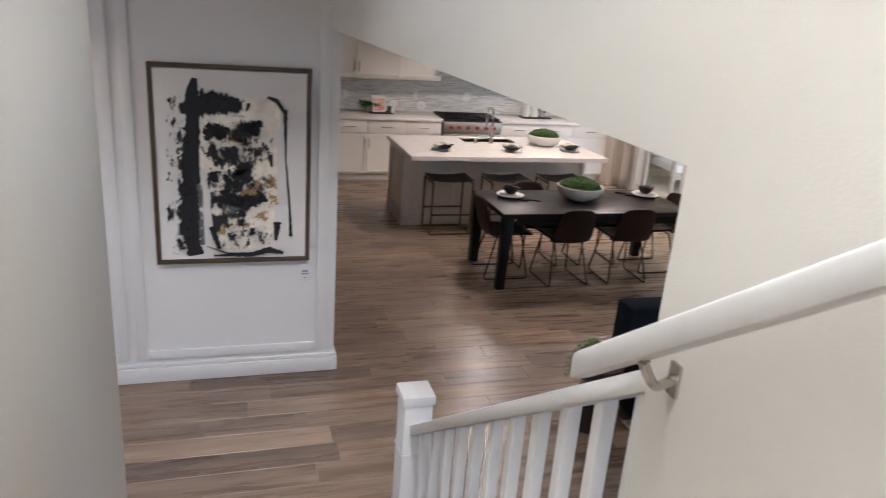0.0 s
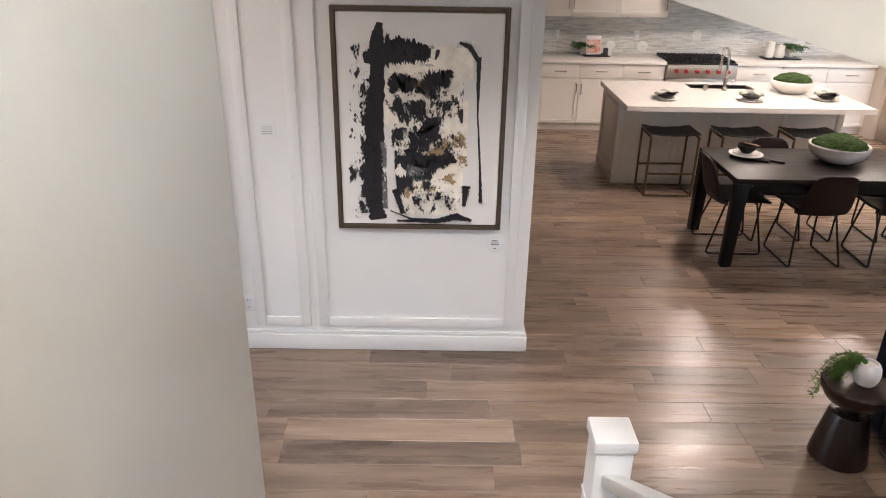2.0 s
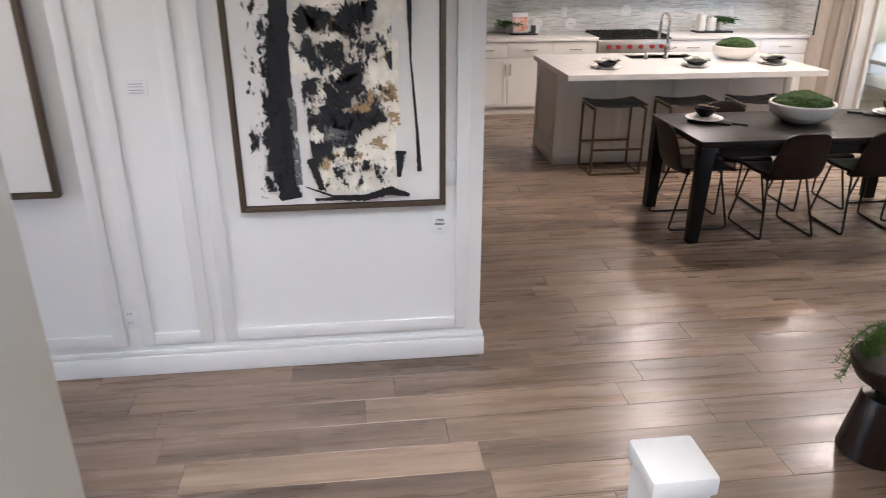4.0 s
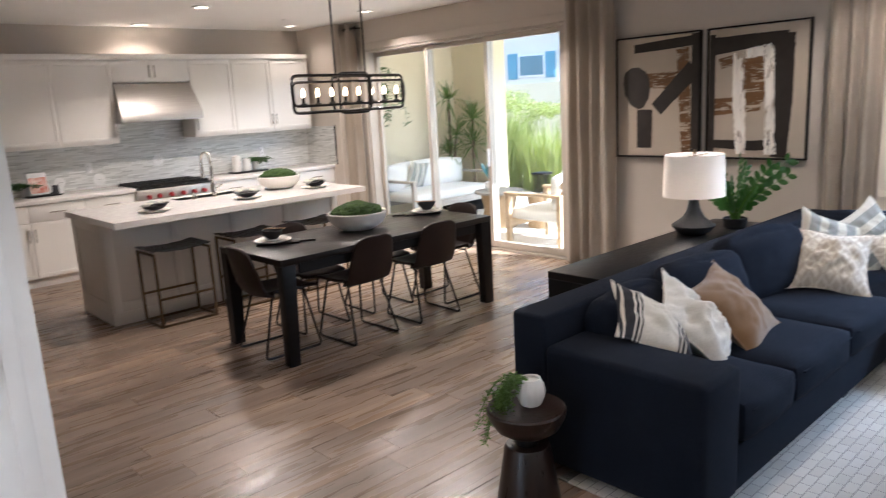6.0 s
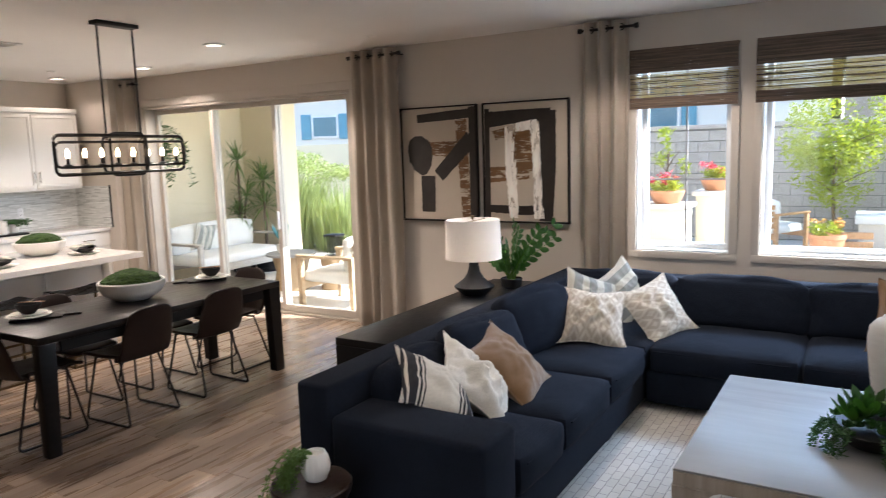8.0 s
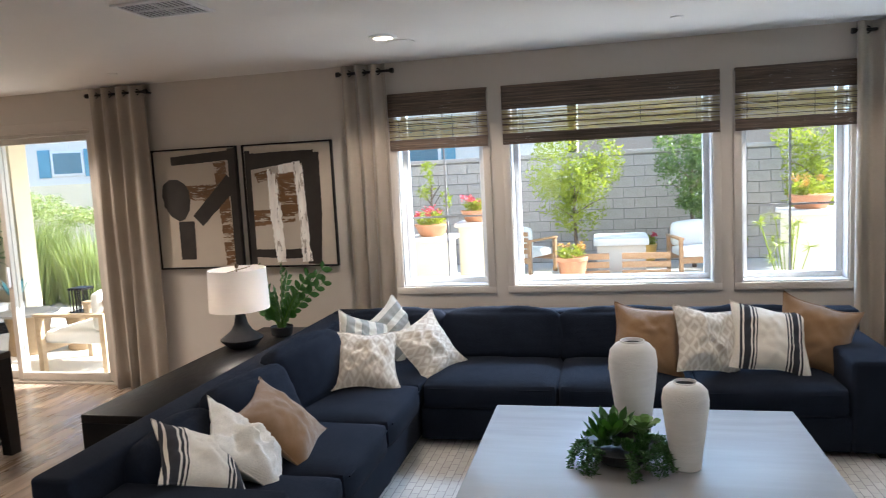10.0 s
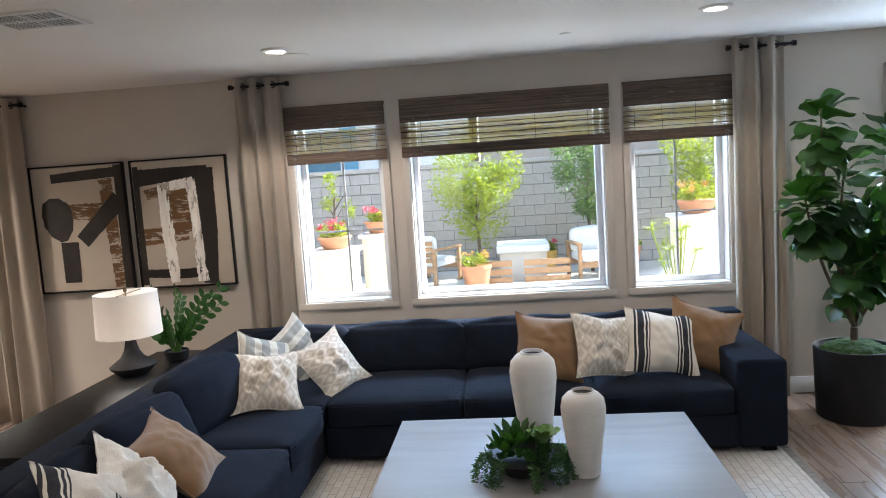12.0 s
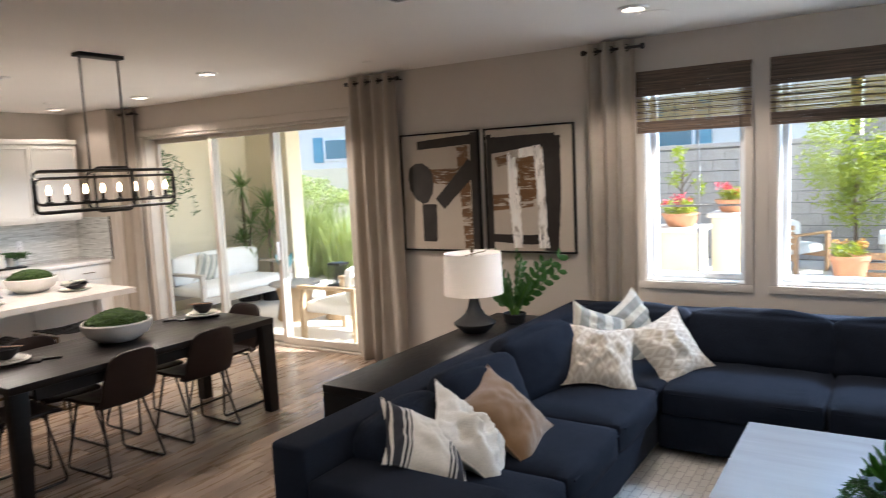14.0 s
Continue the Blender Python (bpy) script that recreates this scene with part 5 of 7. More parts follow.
def place_setting(at, rz, seed):
    th = thing("place_setting", at, "white plate with folded napkin and dark bowl", "tableware", "place settings", rz=rz)
    bm = bm_new()
    lathe(bm, [(0.08, 0), (0.085, 0.004), (0.135, 0.016), (0.137, 0.019), (0.085, 0.009), (0, 0.008)], 32)
    part("plate", bm, M["ceramic"], th, "white stoneware plate")
    bm = bm_new()
    lathe(bm, [(0.03, 0.016), (0.075, 0.03), (0.1, 0.055), (0.102, 0.058), (0.092, 0.055), (0.06, 0.032), (0, 0.026)], 28)
    part("bowl", bm, M["charcoal"], th, "dark stoneware bowl")
    bm = bm_new()
    n = 10
    g = [[None] * (n + 1) for _ in range(n + 1)]
    for j in range(n + 1):
        for i in range(n + 1):
            u, v = i / n * 2 - 1, j / n * 2 - 1
            g[j][i] = bm.verts.new((u * 0.115, v * 0.045 + 0.01 * math.sin(3 * u + seed), 0.065 + 0.018 * noise.noise(Vector((u * 2.5, v * 2.5, seed * 3.0))) + 0.02 * (1 - u * u)))
    for j in range(n):
        for i in range(n):
            bm.faces.new((g[j][i], g[j][i + 1], g[j + 1][i + 1], g[j + 1][i]))
    ob = part("napkin", bm, M["stripe_grey"], th, "folded striped linen napkin")
    so = ob.modifiers.new("thickness", "SOLIDIFY")
    so.thickness = 0.008
    return th


place_setting((1.68, 3.25, 0.925), 20, 1)
place_setting((2.53, 3.24, 0.925), -15, 2)
place_setting((3.32, 3.32, 0.925), 10, 3)


def table_setting(at, rz):
    th = thing("place_setting", at, "stacked plates on wooden board with black bowl and chopsticks", "tableware", "dining place settings", rz=rz)
    bm = slab((-0.11, 0.20, -0.075, 0.075, 0, 0.014), (0.19, 0.31, -0.016, 0.016, 0, 0.014))
    part("serving_board", bm, M["tabletop"], th, "dark wooden serving board", bevel=0.005)
    bm = bm_new()
    lathe(bm, [(0.08, 0.014), (0.135, 0.028), (0.137, 0.032), (0.0, 0.022)], 32)
    part("plate", bm, M["ceramic"], th, "white plate")
    bm = bm_new()
    lathe(bm, [(0.07, 0.03), (0.11, 0.04), (0.112, 0.043), (0.0, 0.036)], 32)
    part("small_plate", bm, M["quartz"], th, "pale patterned small plate")
    bm = bm_new()
    lathe(bm, [(0.035, 0.038), (0.04, 0.042), (0.072, 0.075), (0.08, 0.105), (0.075, 0.105), (0.06, 0.07), (0, 0.05)], 30)
    part("bowl", bm, M["charcoal"], th, "black stoneware bowl")
    bm = bm_new()
    tube(bm, [(-0.06, 0.03, 0.112), (0.10, -0.02, 0.112)], 0.003, 6)
    tube(bm, [(-0.06, 0.042, 0.112), (0.10, -0.01, 0.112)], 0.003, 6)
    part("chopsticks", bm, M["teak"], th, "pale wooden chopsticks")
    return th


table_setting((1.99, 1.88, TZ), -35)
table_setting((3.52, 1.88, TZ), 150)


def frond(bm, start, heading, length, drop, rnd, leaf=0.012):
    """A trailing stem with small leaves in two rows."""
    p, pts = Vector(start), []
    d = Vector((math.cos(heading), math.sin(heading), 0.5))
    for i in range(14):
        pts.append(p.copy())
        p = p + d.normalized() * length / 14
        d.z -= drop / 14
        d.x += rnd.uniform(-0.06, 0.06); d.y += rnd.uniform(-0.06, 0.06)
    tube(bm, pts, 0.0022, 4, 0.001)
    for i, q in enumerate(pts[1:]):
        for s in range(5):
            w = Vector((rnd.uniform(-1, 1), rnd.uniform(-1, 1), rnd.uniform(-0.5, 0.6))).normalized()
            u = w.orthogonal().normalized()
            L = leaf * rnd.uniform(1.2, 2.4)
            a, b_, c, e = q, q + w * L * 0.5 + u * leaf * 0.25, q + w * L, q + w * L * 0.5 - u * leaf * 0.25
            bm.faces.new([bm.verts.new(x) for x in (a, b_, c, e)])


def trailing_pot():
    th = thing("potted_plant", (1.535, -0.955, 0.441), "trailing green plant in ribbed round white pot", "plant")
    bm = bm_new()
    seg = 56
    prof = [(0.028, 0), (0.043, 0.008), (0.057, 0.04), (0.060, 0.068), (0.054, 0.10), (0.043, 0.122), (0.038, 0.122), (0.036, 0.11), (0, 0.105)]
    lathe(bm, prof, seg)
    for v in bm.verts:
        r = math.hypot(v.co.x, v.co.y)
        if r > 0.04:
            a = math.atan2(v.co.y, v.co.x)
            k = 1 + 0.02 * math.cos(14 * a)
            v.co.x *= k; v.co.y *= k
    part("pot", bm, M["ceramic"], th)
    rnd = random.Random(8)
    for i in range(3):
        bm = bm_new()
        for k in range(8):
            hd = radians(rnd.uniform(112, 172))
            frond(bm, (0.02 * math.cos(hd), 0.02 * math.sin(hd), 0.11), hd, rnd.uniform(0.16, 0.40), rnd.uniform(4.4, 7.0), rnd)
        part("foliage", bm, M["fern"], th, "trailing green stems", smooth=False)
    return th


trailing_pot()


def zz_plant():
    th = thing("zz_plant", (4.36, -0.50, 0.70), "leafy green plant in dark pot on console", "plant")
    bm = bm_new()
    lathe(bm, [(0.06, 0), (0.075, 0.012), (0.085, 0.07), (0.08, 0.075), (0.074, 0.062), (0, 0.06)], 28)
    part("pot", bm, M["charcoal"], th)
    rnd = random.Random(3)
    lm = leaf_mesh("leaf", 0.088, 0.046, M["leaf"], 0.15, 0.25)
    for i in range(12):
        a, lean, L = i * 2.4, rnd.uniform(0.2, 0.95), rnd.uniform(0.28, 0.44)
        pts = [Vector((0.02 * math.cos(a), 0.02 * math.sin(a), 0.055)) + Vector((math.cos(a) * lean * L * s ** 1.5, math.sin(a) * lean * L * s ** 1.5, L * s * (1 - 0.12 * lean))) for s in [k / 8 for k in range(9)]]
        bm = bm_new()
        tube(bm, pts, 0.006, 6, 0.002)
        stem = part("stem", bm, M["fern"], th)
        ps = []
        for k in range(2, 9):
            d = (pts[k] - pts[k - 1]).normalized()
            for sgn in (-1, 1):
                side = d.cross(Vector((math.sin(a), -math.cos(a), 0.2))).normalized() * sgn
                w = (d * 1.0 + side).normalized()
                up = d.cross(side).normalized() * sgn
                x = w.cross(up).normalized()
                mt = Matrix((( x.x, w.x, up.x, pts[k].x), (x.y, w.y, up.y, pts[k].y), (x.z, w.z, up.z, pts[k].z), (0, 0, 0, 1)))
                ps.append(scaled(mt, rnd.uniform(0.75, 1.1)))
        leaves_on(stem, lm, ps)
    return th


zz_plant()


def fig_tree():
    th = thing("fiddle_leaf_fig", (4.72, -5.27, 0), "fiddle leaf fig tree in black cylindrical planter", "plant")
    bm = bm_new()
    lathe(bm, [(0.235, 0.0), (0.247, 0.01), (0.262, 0.48), (0.262, 0.505), (0.244, 0.505), (0.237, 0.44), (0, 0.44)], 48)
    part("planter", bm, M["charcoal"], th, "matt black cylindrical planter")
    mo = moss_mound("moss", 0.225, 0.09, th, 9)
    mo.location = (0, 0, 0.455)
    rnd = random.Random(12)
    lm = [leaf_mesh("leaf", L, w, M["darkleaf"], d, f, "fiddle", 10) for L, w, d, f in ((0.25, 0.21, 0.25, 0.15), (0.24, 0.22, 0.45, 0.1), (0.21, 0.18, 0.1, 0.22))]
    fork = Vector((0, 0, 0.64))
    bm = bm_new()
    tube(bm, [(0, 0.01, 0.42), (0.005, 0, 0.52), fork], 0.028, 10, 0.024)
    part("trunk", bm, M["trunk"], th)
    # branches: where they end, and how far down their leaves begin
    for x, y, z, low, n in ((-0.03, 0.22, 2.18, 0.76, 26), (-0.08, 0.36, 1.62, 0.62, 36), (-0.02, 0.06, 1.80, 0.55, 26), (0.04, -0.26, 2.02, 0.5, 42), (0.10, -0.08, 1.45, 0.5, 26), (-0.10, 0.02, 1.08, 0.45, 16), (0.02, -0.22, 1.22, 0.45, 20)):
        end = Vector((x, y, z))
        pts = []
        for k in range(13):
            s_ = k / 12
            q = fork.lerp(end, s_)
            bow = math.sin(math.pi * s_) * 0.06
            pts.append(q + Vector((bow * x * 2, bow * (1 if y > 0 else -1), 0)))
        bm = bm_new()
        tube(bm, pts, 0.014, 7, 0.006)
        limb = part("limb", bm, M["trunk"], th)
        for i in range(n):
            s_ = low + (1 - low) * i / (n - 1)
            k = min(int(s_ * 12), 11)
            at = pts[k].lerp(pts[k + 1], s_ * 12 - k)
            a = i * 137.5 + rnd.uniform(-25, 25)
            tilt = -48 + 100 * ((s_ - low) / (1 - low)) ** 1.5 + rnd.uniform(-16, 16)
            m_ = Matrix.Translation(at) @ pose(0, 0, 0, 0, 0, a) @ pose(0, 0.025, 0, tilt, rnd.uniform(-22, 22), 0)
            ob = new("leaf", rnd.choice(lm))
            ob.parent = limb
            ob.matrix_basis = scaled(m_, rnd.uniform(0.7, 1.05))
    return th


fig_tree()


def vase(at, r, h, label):
    th = thing("vase", at, label, "vase", "white vases on the coffee table")
    bm = bm_new()
    prof = [(0.60, 0.0), (0.64, 0.01), (0.72, 0.2), (0.88, 0.5), (0.99, 0.72), (1.0, 0.80), (0.93, 0.90), (0.72, 0.96), (0.52, 0.985), (0.50, 1.0), (0.46, 1.0), (0.44, 0.97), (0.70, 0.9), (0.8, 0.6), (0.5, 0.1), (0, 0.08)]
    lathe(bm, [(a * r, b_ * h) for a, b_ in prof], 40)
    for v in bm.verts:
        v.co += Vector((v.co.x, v.co.y, 0)).normalized() * 0.0012 * noise.noise(v.co * 30) if v.co.length > 0.01 else Vector()
    part("body", bm, M["vase_body"], th)
    # dark disc below the rim, its colour stands for the shade inside
    bm = bm_new()
    lathe(bm, [(0.0, 0.955 * h), (0.47 * r, 0.957 * h), (0.452 * r, 0.985 * h)], 40, cap=False)
    part("mouth", bm, M["ink"], th, "black disc standing in for the shaded inside")
    return th


M["vase_body"] = mat("chalky_ceramic", (0.74, 0.71, 0.66), (0.67, 0.64, 0.59), 8, 0.75, bump_s=0.5, bscale=70, stretch=(1, 1, 6))
vase((3.22, -2.99, 0.43), 0.122, 0.52, "tall chalky white ceramic vase on the coffee table")
vase((2.88, -3.21, 0.43), 0.106, 0.41, "short chalky white ceramic vase on the coffee table")


def rosette(bm, c, r, n, up, rnd, layers=3, thick=0.3):
    for l in range(layers):
        k = 1 - l * 0.28
        for i in range(n):
            a = 2 * math.pi * (i + 0.5 * l) / n + rnd.uniform(-0.1, 0.1)
            el = radians(18 + l * 26) + up
            d = Vector((math.cos(a) * math.cos(el), math.sin(a) * math.cos(el), math.sin(el)))
            s = d.cross(Vector((0, 0, 1))).normalized()
            nrm = s.cross(d).normalized()
            L, W = r * k, r * k * thick
            p = [c, c + d * L * 0.5 + s * W - nrm * W * 0.2, c + d * L * 0.85 + s * W * 0.8, c + d * L * 1.05, c + d * L * 0.85 - s * W * 0.8, c + d * L * 0.5 - s * W - nrm * W * 0.2]
            mid = bm.verts.new(c + d * L * 0.6 - nrm * W * 0.5)
            vs = [bm.verts.new(x) for x in p]
            for q in range(6):
                bm.faces.new((mid, vs[q], vs[(q + 1) % 6]))


def succulents():
    th = thing("succulent_bowl", (2.93, -2.92, 0.43), "black bowl of mixed green succulents on coffee table", "plant")
    bm = bm_new()
    lathe(bm, [(0.07, 0), (0.09, 0.006), (0.145, 0.05), (0.155, 0.07), (0.148, 0.07), (0, 0.062)], 40)
    part("bowl", bm, M["charcoal"], th, "shallow black bowl")
    rnd = random.Random(4)
    bm = bm_new()
    rosette(bm, Vector((0.01, 0.03, 0.09)), 0.13, 9, 0.55, rnd, 3, 0.16)
    rosette(bm, Vector((-0.02, 0.07, 0.08)), 0.11, 8, 0.5, rnd, 3, 0.16)
    part("aloe", bm, M["darkleaf"], th, "dark pointed aloe leaves")
    bm = bm_new()
    lathe(bm, [(0.012, 0.05), (0.016, 0.125), (0.008, 0.14), (0, 0.142)], 12, (0.0, -0.08, 0))
    ech = part("echeveria", bm, M["pale_leaf"], th, "pale green fleshy rosette")
    lm = leaf_mesh("leaf", 0.085, 0.062, M["pale_leaf"], -0.12, 0.3, "fiddle", 7)
    leaves_on(ech, lm, [scaled(Matrix.Translation((0, -0.08, 0.128)) @ pose(0, 0, 0, 0, 0, i * 62 + 20 * (i // 6)) @ pose(0, 0.006, 0, 22 + 26 * (i // 6), 0, 0), 1.0 - 0.3 * (i // 6)) for i in range(12)])
    bm = bm_new()
    for i in range(46):
        a, r = rnd.uniform(0, 6.3), 0.14 * math.sqrt(rnd.random())
        rosette(bm, Vector((r * math.cos(a), r * math.sin(a), 0.075 + 0.03 * rnd.random())), rnd.uniform(0.015, 0.035), 6, 0.3, rnd, 2, 0.35)
    tagged(part("sedum", bm, M["leaf"], th, smooth=False), kind="stuff")
    bm = bm_new()
    for hd in (100, 125, 145, 200, 225, 240, 255, 30, 330, 290):
        for k in range(4):
            h = radians(hd + rnd.uniform(-10, 10))
            frond(bm, (0.13 * math.cos(h), 0.13 * math.sin(h), 0.075), h, rnd.uniform(0.08, 0.17), 4.5, rnd, 0.011)
    part("trailing_sedum", bm, M["leaf"], th, "trailing succulent stems", smooth=False)
    th.scale = (1.22, 1.22, 1.22)
    return th


M["pale_leaf"] = mat("pale_succulent", (0.16, 0.30, 0.07), (0.11, 0.22, 0.05), 9, 0.45)
succulents()


# ---- pictures ----
def ribbon(bm, pts, widths, y, rnd, rag=0.25, n=64, thick=0.002):
    """A brush stroke in the x-z plane with ragged edges."""
    pts = [Vector((p[0], 0, p[1])) for p in pts]
    L, R = [], []
    for i in range(n + 1):
        s = i / n * (len(pts) - 1)
        k = min(int(s), len(pts) - 2)
        f = s - k
        p = pts[k].lerp(pts[k + 1], f)
        w = (widths[k] * (1 - f) + widths[k + 1] * f) / 2
        d = (pts[k + 1] - pts[k]).normalized()
        if 0 < k and f < 0.5:
            d = (d + (pts[k] - pts[k - 1]).normalized()).normalized()
        nn = Vector((-d.z, 0, d.x))
        L.append(p + nn * w * (1 + rnd.uniform(-rag, rag)))
        R.append(p - nn * w * (1 + rnd.uniform(-rag, rag)))
    lv = [bm.verts.new((v.x, y, v.z)) for v in L]
    rv = [bm.verts.new((v.x, y, v.z)) for v in R]
    for i in range(n):
        bm.faces.new((lv[i], lv[i + 1], rv[i + 1], rv[i]))


def paint(name, c, alpha_scale=None, cut=0.5, stretch=(1, 1, 1)):
    """Dry brush paint: gaps where the bristles left the canvas bare."""
    m, nt, bs = nodes_of(name)
    vec = mapped(nt, stretch)
    nt.links.new(ramp(nt, noise_of(nt, vec, 9), [(0.3, c), (0.7, tuple(v * 1.5 + 0.004 for v in c))]), bs.inputs["Base Color"])
    bs.inputs["Roughness"].default_value = 0.55
    bump(nt, bs, noise_of(nt, vec, 120, 3), 0.4, 0.003)
    if alpha_scale:
        nt.links.new(ramp(nt, noise_of(nt, vec, alpha_scale, 8, 0.7), [(cut - 0.015, (0, 0, 0)), (cut + 0.015, (1, 1, 1))]), bs.inputs["Alpha"])
    return m


M["p_black"] = paint("black_acrylic", (0.008, 0.008, 0.01))
M["p_dry"] = paint("dry_black_acrylic", (0.010, 0.010, 0.012), 16, 0.49, (1, 1, 0.6))
M["p_specks"] = paint("black_specks", (0.012, 0.012, 0.014), 22, 0.555, (1, 1, 0.5))
M["p_ochre"] = paint("ochre_acrylic", (0.30, 0.20, 0.095), 13, 0.53)
M["p_cream"] = paint("cream_acrylic", (0.70, 0.65, 0.56), 7, 0.38)
M["p_grey"] = paint("grey_acrylic", (0.10, 0.10, 0.10), 12, 0.47)
M["canvas"] = mat("canvas", (0.80, 0.77, 0.73), (0.77, 0.74, 0.70), 6, 0.8, bump_s=0.3, bscale=300)
M["raw_canvas"] = mat("raw_canvas", (0.53, 0.46, 0.37), (0.50, 0.43, 0.345), 6, 0.85, bump_s=0.3, bscale=300)
M["p_brown"] = paint("brown_black_acrylic", (0.018, 0.013, 0.010))
M["p_umber"] = paint("umber_acrylic", (0.13, 0.065, 0.022), 14, 0.46, (0.5, 1, 2.2))
M["p_white"] = paint("white_acrylic", (0.74, 0.71, 0.66), 16, 0.42, (2, 1, 0.4))
M["frame_bronze"] = mat("bronze_frame", (0.12, 0.085, 0.055), (0.085, 0.06, 0.04), 9, 0.45, 0.3)


def picture(name, m, w, h, frame_mat, canvas, label, fw, strokes, seed):
    """Hangs with its face towards -y of the pose m; x from -w/2, z from 0."""
    th = thing(name, (0, 0, 0), label, "picture")
    th.matrix_basis = m
    bm = slab((-w / 2, -w / 2 + fw, -0.045, 0, 0, h), (w / 2 - fw, w / 2, -0.045, 0, 0, h), (-w / 2 + fw, w / 2 - fw, -0.045, 0, 0, fw), (-w / 2 + fw, w / 2 - fw, -0.045, 0, h - fw, h))
    part("frame", bm, frame_mat, th, bevel=0.002)
    part("canvas", slab((-w / 2 + fw + 0.005, w / 2 - fw - 0.005, -0.035, -0.003, fw + 0.005, h - fw - 0.005)), canvas, th, smooth=False)
    rnd = random.Random(seed)
    for i, (mt, pts, ws, rag) in enumerate(strokes):
        bm = bm_new()
        P = [(-w / 2 + u * w, h * (1 - v)) for u, v in pts]
        ribbon(bm, P, [q * w for q in ws], -0.0355 - 0.0006 * i, rnd, rag)
        part("brush_stroke", bm, M[mt], th, smooth=False)
    return th


S = [("p_cream", [(0.30, 0.30), (0.5, 0.5), (0.66, 0.25)], [0.3, 0.3, 0.25], 0.1), ("p_cream", [(0.32, 0.22), (0.80, 0.22)], [0.15, 0.2], 0.1),
     ("p_cream", [(0.36, 0.55), (0.78, 0.55)], [0.5, 0.4], 0.1), ("p_cream", [(0.36, 0.82), (0.76, 0.82)], [0.3, 0.3], 0.1),
     ("p_specks", [(0.15, 0.15), (0.13, 0.8)], [0.09, 0.11], 0.3), ("p_specks", [(0.19, 0.3), (0.17, 0.95)], [0.12, 0.12], 0.3),
     ("p_black", [(0.275, 0.065), (0.26, 0.13), (0.255, 0.3), (0.235, 0.5), (0.225, 0.72), (0.225, 0.86), (0.245, 0.955)], [0.035, 0.075, 0.085, 0.105, 0.115, 0.10, 0.10], 0.16),
     ("p_grey", [(0.285, 0.58), (0.29, 0.9)], [0.035, 0.03], 0.15),
     ("p_black", [(0.18, 0.215), (0.26, 0.20), (0.36, 0.18), (0.46, 0.185), (0.56, 0.19)], [0.05, 0.13, 0.15, 0.12, 0.06], 0.28), ("p_dry", [(0.30, 0.14), (0.60, 0.21)], [0.08, 0.10], 0.2),
     ("p_black", [(0.33, 0.36), (0.37, 0.31), (0.44, 0.325), (0.48, 0.30)], [0.03, 0.10, 0.085, 0.03], 0.45), ("p_dry", [(0.34, 0.38), (0.38, 0.46)], [0.09, 0.06], 0.3), ("p_black", [(0.51, 0.335), (0.57, 0.30), (0.64, 0.30), (0.68, 0.26)], [0.03, 0.10, 0.09, 0.03], 0.45),
     ("p_ochre", [(0.47, 0.27), (0.47, 0.38)], [0.10, 0.08], 0.3), ("p_ochre", [(0.52, 0.40), (0.74, 0.44)], [0.08, 0.07], 0.3), ("p_ochre", [(0.72, 0.52), (0.76, 0.72)], [0.08, 0.05], 0.3), ("p_ochre", [(0.40, 0.83), (0.72, 0.74)], [0.06, 0.07], 0.3),
     ("p_dry", [(0.47, 0.42), (0.60, 0.50), (0.50, 0.56)], [0.10, 0.12, 0.08], 0.3), ("p_black", [(0.55, 0.53), (0.60, 0.57)], [0.07, 0.05], 0.3), ("p_dry", [(0.36, 0.52), (0.40, 0.62)], [0.12, 0.08], 0.3),
     ("p_black", [(0.40, 0.70), (0.46, 0.655), (0.56, 0.685), (0.64, 0.645), (0.72, 0.665)], [0.04, 0.13, 0.12, 0.10, 0.02], 0.35), ("p_grey", [(0.42, 0.72), (0.55, 0.73)], [0.10, 0.06], 0.25),
     ("p_dry", [(0.36, 0.44), (0.66, 0.36)], [0.16, 0.10], 0.3), ("p_dry", [(0.34, 0.60), (0.70, 0.60)], [0.20, 0.16], 0.3), ("p_ochre", [(0.55, 0.58), (0.74, 0.62)], [0.12, 0.10], 0.3), ("p_dry", [(0.20, 0.30), (0.19, 0.92)], [0.07, 0.09], 0.3), ("p_dry", [(0.36, 0.78), (0.62, 0.76)], [0.12, 0.08], 0.3), ("p_dry", [(0.46, 0.86), (0.66, 0.82)], [0.06, 0.05], 0.3), ("p_black", [(0.35, 0.80), (0.40, 0.92)], [0.04, 0.03], 0.3), ("p_black", [(0.78, 0.78), (0.77, 0.88)], [0.05, 0.02], 0.3),
     ("p_black", [(0.72, 0.14), (0.78, 0.16), (0.83, 0.22)], [0.015, 0.03, 0.025], 0.3), ("p_black", [(0.83, 0.20), (0.835, 0.45), (0.86, 0.70), (0.87, 0.86)], [0.03, 0.009, 0.014, 0.022], 0.2),
     ("p_black", [(0.32, 0.905), (0.45, 0.945), (0.60, 0.95)], [0.006, 0.012, 0.02], 0.2), ("p_black", [(0.36, 0.955), (0.60, 0.955), (0.72, 0.93), (0.82, 0.95)], [0.012, 0.03, 0.045, 0.02], 0.25),
     ("p_specks", [(0.35, 0.5), (0.75, 0.5)], [0.5, 0.45], 0.2), ("p_specks", [(0.40, 0.88), (0.72, 0.86)], [0.10, 0.12], 0.3)]
picture("abstract_painting", pose(-0.672, 0.021, 0.842), 0.94, 1.235, M["frame_bronze"], M["canvas"], "large black, white and ochre abstract painting in bronze frame", 0.024, S, 2)
